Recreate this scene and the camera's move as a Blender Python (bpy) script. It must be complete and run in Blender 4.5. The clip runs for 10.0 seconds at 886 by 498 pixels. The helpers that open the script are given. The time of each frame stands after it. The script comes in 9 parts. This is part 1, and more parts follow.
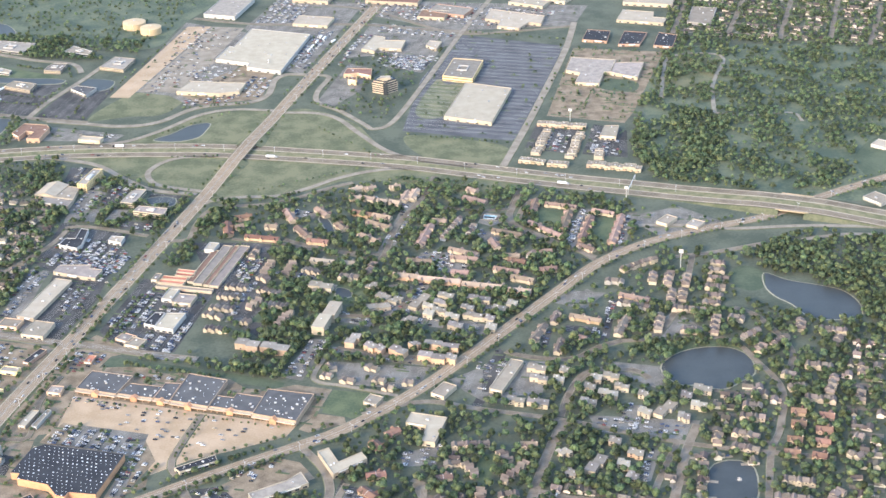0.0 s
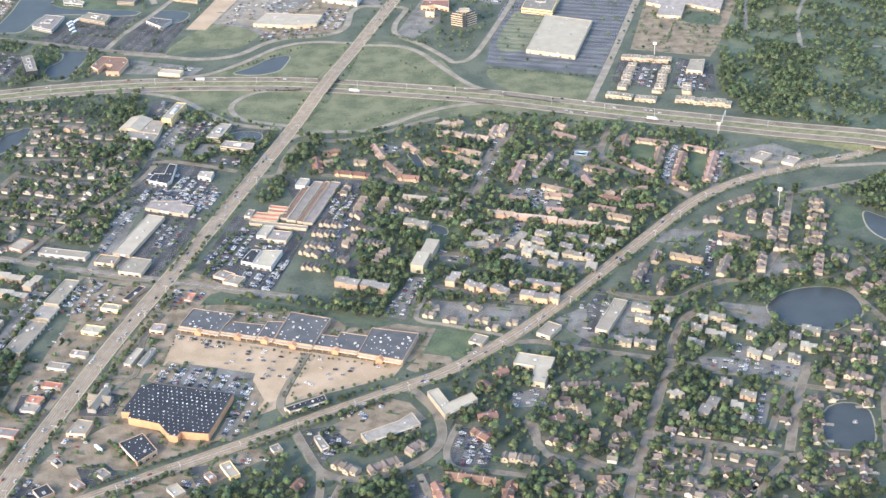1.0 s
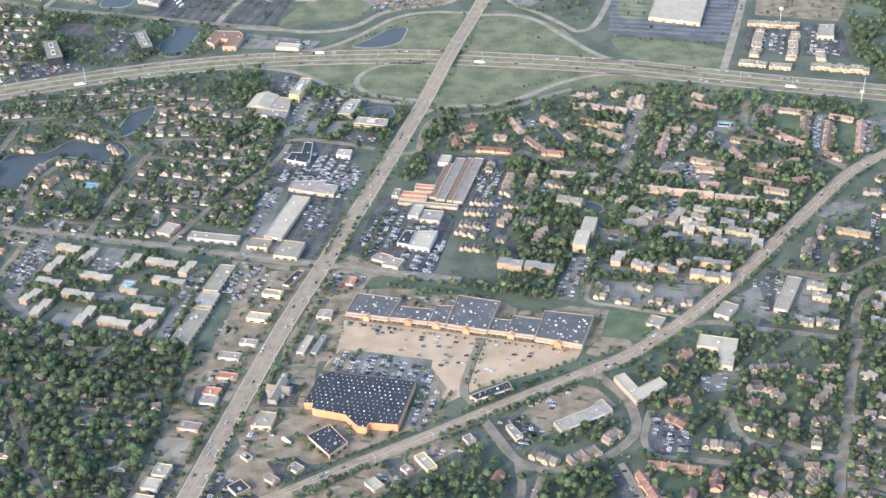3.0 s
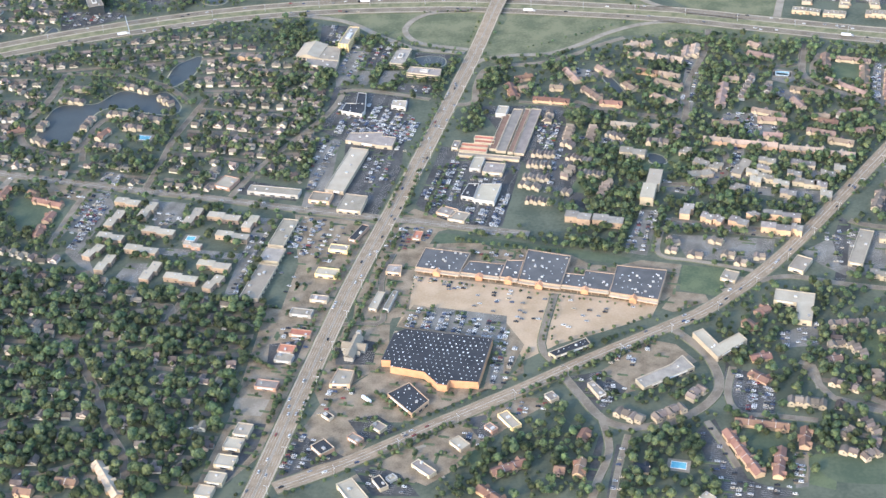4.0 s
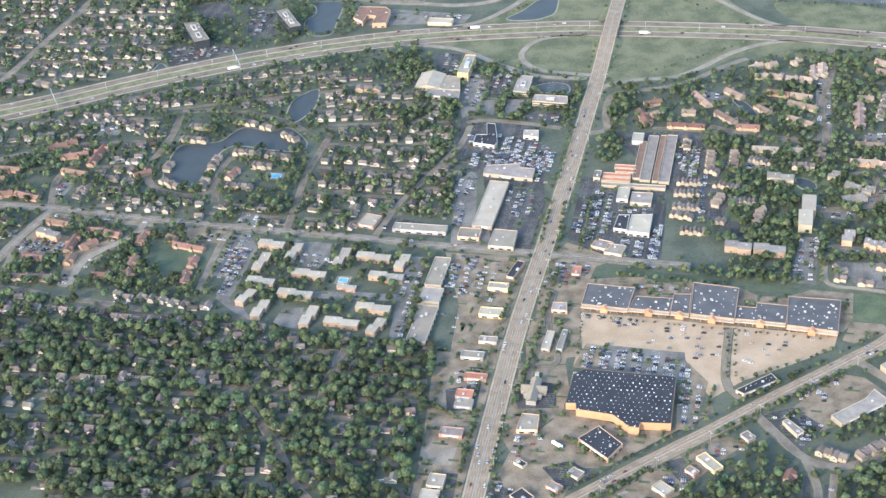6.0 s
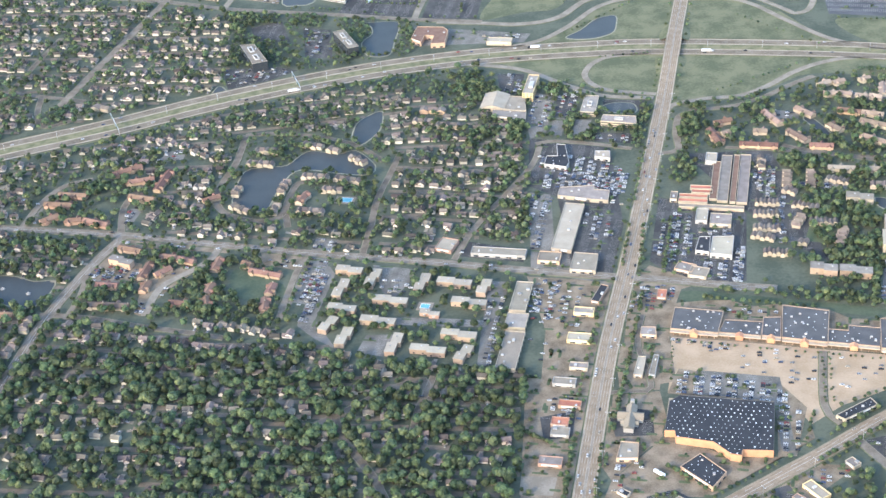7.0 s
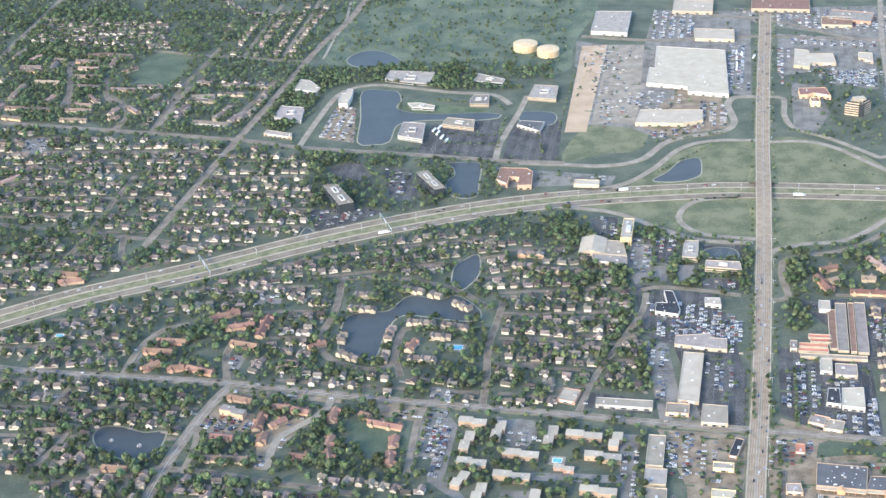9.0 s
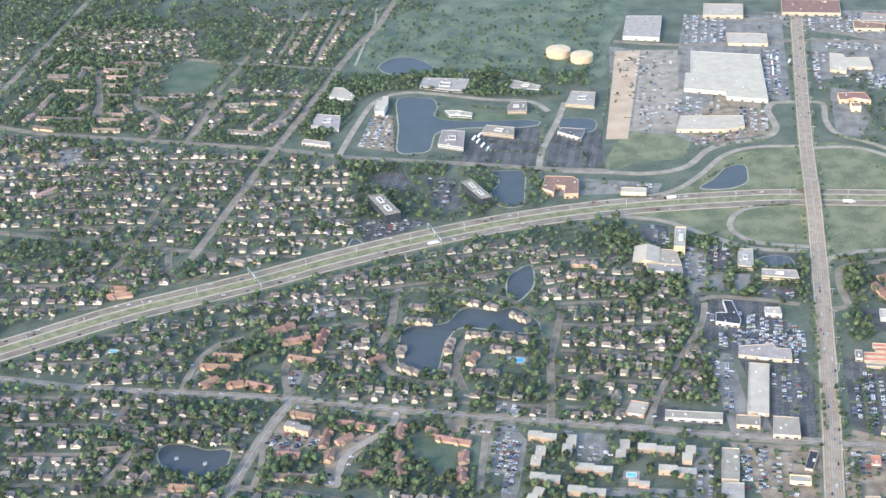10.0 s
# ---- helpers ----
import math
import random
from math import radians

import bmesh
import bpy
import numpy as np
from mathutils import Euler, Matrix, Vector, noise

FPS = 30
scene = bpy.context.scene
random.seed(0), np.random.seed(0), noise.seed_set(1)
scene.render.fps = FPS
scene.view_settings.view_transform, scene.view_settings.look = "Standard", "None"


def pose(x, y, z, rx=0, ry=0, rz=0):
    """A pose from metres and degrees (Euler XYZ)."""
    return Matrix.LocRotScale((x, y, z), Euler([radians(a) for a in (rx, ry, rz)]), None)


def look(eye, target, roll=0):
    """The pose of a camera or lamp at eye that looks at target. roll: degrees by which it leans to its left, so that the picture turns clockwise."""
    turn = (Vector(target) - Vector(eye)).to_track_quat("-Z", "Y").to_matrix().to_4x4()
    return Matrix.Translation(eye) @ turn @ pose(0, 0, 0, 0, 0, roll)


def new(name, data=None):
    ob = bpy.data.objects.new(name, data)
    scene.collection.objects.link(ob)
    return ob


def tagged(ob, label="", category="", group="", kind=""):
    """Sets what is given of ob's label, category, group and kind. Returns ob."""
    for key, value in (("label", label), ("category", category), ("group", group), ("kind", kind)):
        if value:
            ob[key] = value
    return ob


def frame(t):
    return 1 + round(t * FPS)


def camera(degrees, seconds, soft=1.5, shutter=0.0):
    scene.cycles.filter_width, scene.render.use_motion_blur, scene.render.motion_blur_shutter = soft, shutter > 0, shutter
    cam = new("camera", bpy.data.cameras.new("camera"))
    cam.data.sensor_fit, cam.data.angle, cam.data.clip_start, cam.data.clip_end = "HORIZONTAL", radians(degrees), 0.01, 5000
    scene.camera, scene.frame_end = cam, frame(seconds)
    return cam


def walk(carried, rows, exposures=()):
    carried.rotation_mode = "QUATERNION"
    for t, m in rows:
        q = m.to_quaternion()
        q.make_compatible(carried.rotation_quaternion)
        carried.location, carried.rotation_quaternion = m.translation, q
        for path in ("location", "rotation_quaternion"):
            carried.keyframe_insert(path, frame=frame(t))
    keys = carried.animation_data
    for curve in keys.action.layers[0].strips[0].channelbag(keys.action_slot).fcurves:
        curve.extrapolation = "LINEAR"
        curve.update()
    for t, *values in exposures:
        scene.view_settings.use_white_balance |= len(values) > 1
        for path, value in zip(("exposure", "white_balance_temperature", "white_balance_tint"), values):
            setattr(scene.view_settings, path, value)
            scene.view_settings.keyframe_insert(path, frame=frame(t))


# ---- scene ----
import itertools

# The whole landscape is built at a reduced scale, K, from true metres.
K = 0.365
cam = camera(31.473, 10.0, 1.5)
PATH = [
    (0, pose(174.356, -52.514, 352.179) @ pose(0, 0, 0, 0, 0, -1.892) @ pose(0, 0, 0, 63.466) @ pose(0, 0, 0, 0, 0, -1.463)),
    (0.5, pose(157.227, -47.759, 353.297) @ pose(0, 0, 0, 0, 0, -1.523) @ pose(0, 0, 0, 63.203) @ pose(0, 0, 0, 0, 0, -1.527)),
    (1, pose(140.029, -42.894, 354.452) @ pose(0, 0, 0, 0, 0, -0.862) @ pose(0, 0, 0, 60.815) @ pose(0, 0, 0, 0, 0, -1.768)),
    (1.5, pose(122.764, -37.919, 355.643) @ pose(0, 0, 0, 0, 0, -0.591) @ pose(0, 0, 0, 59.204) @ pose(0, 0, 0, 0, 0, -2.388)),
    (2, pose(105.430, -32.833, 356.870) @ pose(0, 0, 0, 0, 0, -0.558) @ pose(0, 0, 0, 59.169) @ pose(0, 0, 0, 0, 0, -2.492)),
    (2.5, pose(88.029, -27.637, 358.134) @ pose(0, 0, 0, 0, 0, -0.454) @ pose(0, 0, 0, 59.236) @ pose(0, 0, 0, 0, 0, -2.797)),
    (3.8, pose(42.466, -13.610, 361.591) @ pose(0, 0, 0, 0, 0, -1.114) @ pose(0, 0, 0, 57.962) @ pose(0, 0, 0, 0, 0, -2.646)),
    (4, pose(35.416, -11.386, 362.144) @ pose(0, 0, 0, 0, 0, -1.206) @ pose(0, 0, 0, 56.945) @ pose(0, 0, 0, 0, 0, -2.690)),
    (4.5, pose(17.742, -5.748, 363.554) @ pose(0, 0, 0, 0, 0, -1.507) @ pose(0, 0, 0, 56.645) @ pose(0, 0, 0, 0, 0, -2.749)),
    (5, pose(0.000, 0.000, 365.000) @ pose(0, 0, 0, 0, 0, -1.713) @ pose(0, 0, 0, 56.716) @ pose(0, 0, 0, 0, 0, -2.908)),
    (5.5, pose(-17.810, 5.858, 366.482) @ pose(0, 0, 0, 0, 0, -1.759) @ pose(0, 0, 0, 57.045) @ pose(0, 0, 0, 0, 0, -3.485)),
    (7, pose(-71.648, 24.096, 371.148) @ pose(0, 0, 0, 0, 0, -2.116) @ pose(0, 0, 0, 57.564) @ pose(0, 0, 0, 0, 0, -4.445)),
    (7.5, pose(-89.730, 30.396, 372.776) @ pose(0, 0, 0, 0, 0, -2.842) @ pose(0, 0, 0, 59.804) @ pose(0, 0, 0, 0, 0, -3.979)),
    (8, pose(-107.880, 36.806, 374.441) @ pose(0, 0, 0, 0, 0, -3.503) @ pose(0, 0, 0, 61.369) @ pose(0, 0, 0, 0, 0, -3.614)),
    (8.5, pose(-126.098, 43.327, 376.142) @ pose(0, 0, 0, 0, 0, -4.115) @ pose(0, 0, 0, 61.604) @ pose(0, 0, 0, 0, 0, -3.054)),
    (9, pose(-144.385, 49.958, 377.879) @ pose(0, 0, 0, 0, 0, -4.609) @ pose(0, 0, 0, 61.850) @ pose(0, 0, 0, 0, 0, -2.921)),
    (9.5, pose(-162.739, 56.700, 379.653) @ pose(0, 0, 0, 0, 0, -5.090) @ pose(0, 0, 0, 61.828) @ pose(0, 0, 0, 0, 0, -2.812)),
    (10, pose(-181.161, 63.551, 381.463) @ pose(0, 0, 0, 0, 0, -5.596) @ pose(0, 0, 0, 61.755) @ pose(0, 0, 0, 0, 0, -2.940)),
]
walk(cam, PATH, [(0.0, 2.11, 6170, 16), (2.5, 2.04, 5920, 14), (4.0, 1.99, 5890, 14), (5.5, 2.01, 5840, 13), (7.0, 2.08, 5810, 13), (8.0, 2.07, 5785, 13), (10.0, 2.1, 5725, 13)])

# ---- light ----
SUN_TURN, SUN_HIGH = 226.0, 24.0   # where the sun stands: degrees from +x, and above the horizon
world = bpy.data.worlds.new("morning_sky")
scene.world = world
world.use_nodes = True
wn = world.node_tree.nodes
sky = wn.new("ShaderNodeTexSky")
sky.sky_type = "NISHITA"
sky.sun_disc = False
sky.sun_elevation = radians(SUN_HIGH)
sky.sun_rotation = radians(90 - SUN_TURN)
sky.dust_density = 2.0
sky.air_density = 1.4
sky.ozone_density = 2.5
wn["Background"].inputs["Strength"].default_value = 0.15
world.node_tree.links.new(sky.outputs[0], wn["Background"].inputs["Color"])
sun_data = bpy.data.lights.new("sun", "SUN")
sun_data.energy, sun_data.angle, sun_data.color = 0.85, radians(3.0), (1.0, 0.81, 0.52)
sun = new("sun", sun_data)
sun_dir = Vector((math.cos(radians(SUN_TURN)) * math.cos(radians(SUN_HIGH)), math.sin(radians(SUN_TURN)) * math.cos(radians(SUN_HIGH)), math.sin(radians(SUN_HIGH))))
sun.matrix_world = look(sun_dir * 100, (0, 0, 0))

# ---- materials ----
MATS = {}


def material(name, low, high, size=6.0, fine=0.7, rough=0.85, bump=0.0, vary=0.0, metal=0.0, spread=0.25, attribute=""):
    """Two base colours mixed by a coarse and a fine noise (sizes in true metres); vary: how far brightness wanders from thing to thing."""
    m = bpy.data.materials.new(name)
    m.use_nodes = True
    nt = m.node_tree
    n, link = nt.nodes, nt.links
    bsdf = n["Principled BSDF"]
    bsdf.inputs["Roughness"].default_value = rough
    bsdf.inputs["Metallic"].default_value = metal
    bsdf.inputs["Specular IOR Level"].default_value = 0.25
    geo = n.new("ShaderNodeNewGeometry")
    coarse, grain = n.new("ShaderNodeTexNoise"), n.new("ShaderNodeTexNoise")
    for tex, s, detail in ((coarse, size, 4), (grain, fine, 3)):
        tex.inputs["Scale"].default_value = 1 / (s * K)
        tex.inputs["Detail"].default_value = detail
        link.new(geo.outputs["Position"], tex.inputs["Vector"])
    add = n.new("ShaderNodeMath")
    add.operation = "MULTIPLY_ADD"
    link.new(grain.outputs[0], add.inputs[0])
    add.inputs[1].default_value = 0.45
    link.new(coarse.outputs[0], add.inputs[2])
    ramp = n.new("ShaderNodeMapRange")
    ramp.inputs["From Min"].default_value, ramp.inputs["From Max"].default_value = 0.72 - spread, 0.72 + spread
    link.new(add.outputs[0], ramp.inputs["Value"])
    mix = n.new("ShaderNodeMix")
    mix.data_type = "RGBA"
    link.new(ramp.outputs[0], mix.inputs["Factor"])
    mix.inputs["A"].default_value, mix.inputs["B"].default_value = (*low, 1), (*high, 1)
    out = mix.outputs["Result"]
    if vary:
        if attribute:
            src = n.new("ShaderNodeAttribute")
            src.attribute_name = attribute
            rnd = src.outputs["Fac"]
        else:
            rnd = n.new("ShaderNodeObjectInfo").outputs["Random"]
        mr = n.new("ShaderNodeMapRange")
        mr.inputs["To Min"].default_value, mr.inputs["To Max"].default_value = 1 - vary, 1 + vary
        link.new(rnd, mr.inputs["Value"])
        hue = n.new("ShaderNodeHueSaturation")
        link.new(mr.outputs[0], hue.inputs["Value"])
        mh = n.new("ShaderNodeMapRange")
        mh.inputs["To Min"].default_value, mh.inputs["To Max"].default_value = 0.5 - 0.06 * vary, 0.5 + 0.06 * vary
        wob = n.new("ShaderNodeMath")
        wob.operation = "FRACT"
        mul = n.new("ShaderNodeMath")
        mul.operation = "MULTIPLY"
        mul.inputs[1].default_value = 7.31
        link.new(rnd, mul.inputs[0])
        link.new(mul.outputs[0], wob.inputs[0])
        link.new(wob.outputs[0], mh.inputs["Value"])
        link.new(mh.outputs[0], hue.inputs["Hue"])
        link.new(out, hue.inputs["Color"])
        out = hue.outputs["Color"]
    link.new(out, bsdf.inputs["Base Color"])
    if bump:
        b = n.new("ShaderNodeBump")
        b.inputs["Strength"].default_value = bump
        b.inputs["Distance"].default_value = fine * K
        link.new(grain.outputs[0], b.inputs["Height"])
        link.new(b.outputs[0], bsdf.inputs["Normal"])
    MATS[name] = m
    return m


material("ground", (0.058, 0.068, 0.046), (0.1, 0.107, 0.072), 45, 4, spread=0.13)
material("grass", (0.085, 0.094, 0.049), (0.155, 0.148, 0.081), 34, 4, spread=0.12)
material("lawn", (0.062, 0.082, 0.044), (0.104, 0.12, 0.062), 25, 3, spread=0.13)
material("golf", (0.06, 0.081, 0.054), (0.126, 0.138, 0.084), 40, 5, spread=0.14)
material("tan", (0.323, 0.233, 0.144), (0.408, 0.299, 0.195), 30, 2.5, spread=0.13)
material("lot", (0.12, 0.109, 0.091), (0.19, 0.175, 0.149), 22, 2, spread=0.13)
material("conc", (0.198, 0.167, 0.125), (0.275, 0.235, 0.18), 18, 2, spread=0.13)
material("blacktop", (0.07, 0.071, 0.074), (0.112, 0.112, 0.114), 30, 3, rough=0.95, spread=0.13)
material("asph", (0.126, 0.102, 0.075), (0.192, 0.159, 0.12), 14, 1.5, spread=0.13)
material("asph2", (0.152, 0.124, 0.091), (0.224, 0.187, 0.142), 14, 1.5, spread=0.13)
material("road_tan", (0.215, 0.162, 0.108), (0.3, 0.232, 0.158), 14, 1.5, spread=0.13)
material("worn_lane", (0.2, 0.15, 0.1), (0.285, 0.219, 0.15), 9, 1.2, spread=0.13)
material("fwy", (0.14, 0.112, 0.078), (0.21, 0.17, 0.122), 30, 2, spread=0.13)
material("shoulder", (0.297, 0.241, 0.167), (0.383, 0.315, 0.225), 20, 2, spread=0.13)
material("path", (0.2, 0.178, 0.135), (0.275, 0.245, 0.19), 10, 1, spread=0.13)
material("line", (0.33, 0.31, 0.27), (0.45, 0.425, 0.37), 4, 0.5)
material("median", (0.115, 0.115, 0.055), (0.2, 0.18, 0.095), 12, 2, spread=0.13)
material("water", (0.045, 0.05, 0.05), (0.06, 0.066, 0.064), 30, 4, rough=0.45)
MATS["water"].node_tree.nodes["Principled BSDF"].inputs["Specular IOR Level"].default_value = 0.14
material("plot", (0.142, 0.11, 0.074), (0.262, 0.206, 0.142), 16, 1.8, spread=0.16)
material("sealed", (0.05, 0.049, 0.047), (0.09, 0.086, 0.08), 30, 3, rough=0.95, spread=0.13)
material("field", (0.056, 0.074, 0.044), (0.09, 0.105, 0.062), 40, 4, spread=0.13)
material("pool_water", (0.12, 0.33, 0.38), (0.17, 0.41, 0.45), 4, 1, rough=0.1)
material("bank", (0.2, 0.185, 0.12), (0.31, 0.285, 0.2), 6, 1)
# roofs
material("r_dark", (0.03, 0.032, 0.036), (0.052, 0.054, 0.058), 16, 1.5, rough=0.9)
material("r_slate", (0.075, 0.074, 0.073), (0.12, 0.117, 0.113), 16, 1.5, rough=0.85)
material("r_white", (0.307, 0.261, 0.191), (0.389, 0.335, 0.251), 12, 1.5, vary=0.10)
material("r_pale", (0.202, 0.17, 0.126), (0.278, 0.238, 0.181), 10, 1.2, vary=0.12)
material("r_tanroof", (0.185, 0.16, 0.133), (0.29, 0.25, 0.208), 8, 0.9, vary=0.25)
material("r_shingle", (0.108, 0.086, 0.07), (0.185, 0.15, 0.122), 8, 0.9, vary=0.3)
material("r_redroof", (0.148, 0.084, 0.058), (0.219, 0.131, 0.092), 8, 0.9, vary=0.25)
material("r_umber", (0.165, 0.114, 0.083), (0.245, 0.177, 0.134), 8, 0.9, vary=0.35)
material("r_orange", (0.25, 0.188, 0.138), (0.345, 0.265, 0.198), 8, 0.9, vary=0.15)
material("r_red", (0.34, 0.12, 0.08), (0.46, 0.18, 0.12), 8, 0.9, vary=0.15)
material("r_brick", (0.27, 0.14, 0.09), (0.38, 0.20, 0.13), 8, 0.9, vary=0.1)
material("r_tan", (0.36, 0.28, 0.19), (0.5, 0.40, 0.28), 8, 0.9, vary=0.1)
material("r_house", (0.084, 0.069, 0.056), (0.152, 0.126, 0.101), 5, 0.7, vary=0.55)
material("r_house_far", (0.084, 0.069, 0.056), (0.152, 0.126, 0.101), 5, 0.7, vary=0.55, attribute="tone")
for dull, gloss in (("r_dark", 0.08), ("r_slate", 0.1), ("blacktop", 0.08), ("sealed", 0.1), ("asph", 0.08), ("asph2", 0.08), ("road_tan", 0.08), ("worn_lane", 0.08), ("fwy", 0.1), ("shoulder", 0.1), ("conc", 0.1), ("lot", 0.1), ("plot", 0.08), ("tan", 0.1), ("r_white", 0.12), ("r_pale", 0.12), ("r_tanroof", 0.12)):
    MATS[dull].node_tree.nodes["Principled BSDF"].inputs["Specular IOR Level"].default_value = gloss
# walls
material("w_brick", (0.30, 0.19, 0.13), (0.42, 0.28, 0.20), 5, 0.4, vary=0.15)
material("w_orange", (0.4, 0.275, 0.178), (0.52, 0.365, 0.242), 5, 0.4, vary=0.12)
material("w_rust", (0.41, 0.215, 0.118), (0.51, 0.28, 0.16), 5, 0.4, vary=0.1)
material("w_ochre", (0.36, 0.25, 0.16), (0.46, 0.33, 0.22), 5, 0.4, vary=0.15)
material("w_yellow", (0.62, 0.46, 0.22), (0.74, 0.57, 0.30), 5, 0.4, vary=0.1)
material("w_cream", (0.333, 0.279, 0.203), (0.423, 0.36, 0.266), 5, 0.5, vary=0.15)
material("w_white", (0.348, 0.331, 0.303), (0.439, 0.422, 0.385), 5, 0.5, vary=0.08)
material("w_grey", (0.261, 0.245, 0.219), (0.36, 0.34, 0.306), 5, 0.5, vary=0.12)
material("w_brown", (0.285, 0.205, 0.145), (0.385, 0.285, 0.205), 5, 0.5, vary=0.15)
material("w_tan", (0.36, 0.293, 0.207), (0.459, 0.383, 0.279), 5, 0.5, vary=0.12)
material("w_house", (0.37, 0.325, 0.258), (0.54, 0.485, 0.4), 5, 0.6, vary=0.35)
material("w_house_far", (0.37, 0.325, 0.258), (0.54, 0.485, 0.4), 5, 0.6, vary=0.35, attribute="tone")
material("w_glass", (0.03, 0.035, 0.04), (0.05, 0.055, 0.06), 5, 1.0, rough=0.15)
material("glass", (0.025, 0.03, 0.04), (0.05, 0.06, 0.07), 3, 0.6, rough=0.08)
material("metal", (0.45, 0.45, 0.44), (0.6, 0.6, 0.58), 3, 0.5, rough=0.45, metal=0.6)
material("unit", (0.28, 0.27, 0.255), (0.44, 0.425, 0.4), 3, 0.5, vary=0.3)
material("skylight", (0.55, 0.57, 0.58), (0.68, 0.69, 0.7), 2, 0.5, rough=0.4)
material("trim", (0.66, 0.62, 0.55), (0.78, 0.74, 0.67), 3, 0.4)
material("door", (0.16, 0.12, 0.09), (0.25, 0.19, 0.15), 2, 0.3)
material("tank_paint", (0.423, 0.313, 0.184), (0.506, 0.386, 0.239), 9, 1.0)
material("bark", (0.08, 0.06, 0.045), (0.14, 0.11, 0.08), 1, 0.2, bump=0.5)
material("leaf", (0.046, 0.075, 0.055), (0.166, 0.199, 0.082), 5, 0.9, rough=0.7, vary=0.5, spread=0.2)
material("leaf_far", (0.046, 0.075, 0.055), (0.166, 0.199, 0.082), 5, 0.9, rough=0.7, vary=0.5, spread=0.2, attribute="tone")
for leaf_name in ("leaf", "leaf_far"):
    # sunlight also passes through the leaves
    nt = MATS[leaf_name].node_tree
    bs = nt.nodes["Principled BSDF"]
    thin, both = nt.nodes.new("ShaderNodeBsdfTranslucent"), nt.nodes.new("ShaderNodeMixShader")
    both.inputs[0].default_value = 0.42
    nt.links.new(bs.inputs["Base Color"].links[0].from_socket, thin.inputs["Color"])
    nt.links.new(bs.outputs[0], both.inputs[1])
    nt.links.new(thin.outputs[0], both.inputs[2])
    nt.links.new(both.outputs[0], nt.nodes["Material Output"].inputs[0])
material("car_paint", (0.5, 0.5, 0.5), (0.54, 0.54, 0.54), 2, 0.5, rough=0.25)
material("car_paint_far", (0.5, 0.5, 0.5), (0.54, 0.54, 0.54), 2, 0.5, rough=0.25)
material("tyre", (0.015, 0.015, 0.016), (0.03, 0.03, 0.03), 1, 0.2)
material("truck_white", (0.644, 0.644, 0.635), (0.754, 0.754, 0.736), 3, 0.5, rough=0.4)


def car_colours(name, attribute):
    """Car paint: white, silver, grey, black, blue, red and beige, one for each car."""
    nt = MATS[name].node_tree
    n, link = nt.nodes, nt.links
    if attribute:
        src = n.new("ShaderNodeAttribute")
        src.attribute_name = attribute
        rnd = src.outputs["Fac"]
    else:
        rnd = n.new("ShaderNodeObjectInfo").outputs["Random"]
    ramp = n.new("ShaderNodeValToRGB")
    ramp.color_ramp.interpolation = "CONSTANT"
    stops = ((0, (0.52, 0.51, 0.48)), (0.24, (0.33, 0.33, 0.33)), (0.40, (0.17, 0.17, 0.175)), (0.6, (0.025, 0.026, 0.03)), (0.78, (0.06, 0.08, 0.14)), (0.87, (0.22, 0.06, 0.05)), (0.91, (0.42, 0.36, 0.27)))
    e = ramp.color_ramp.elements
    e[0].color = (*stops[0][1], 1)
    e[1].position, e[1].color = stops[1][0], (*stops[1][1], 1)
    for p, c in stops[2:]:
        e.new(p).color = (*c, 1)
    link.new(rnd, ramp.inputs[0])
    link.new(ramp.outputs[0], n["Principled BSDF"].inputs["Base Color"])


car_colours("car_paint", "")
MATS["glass"].node_tree.nodes["Principled BSDF"].inputs["Specular IOR Level"].default_value = 0.12
car_colours("car_paint_far", "tone")


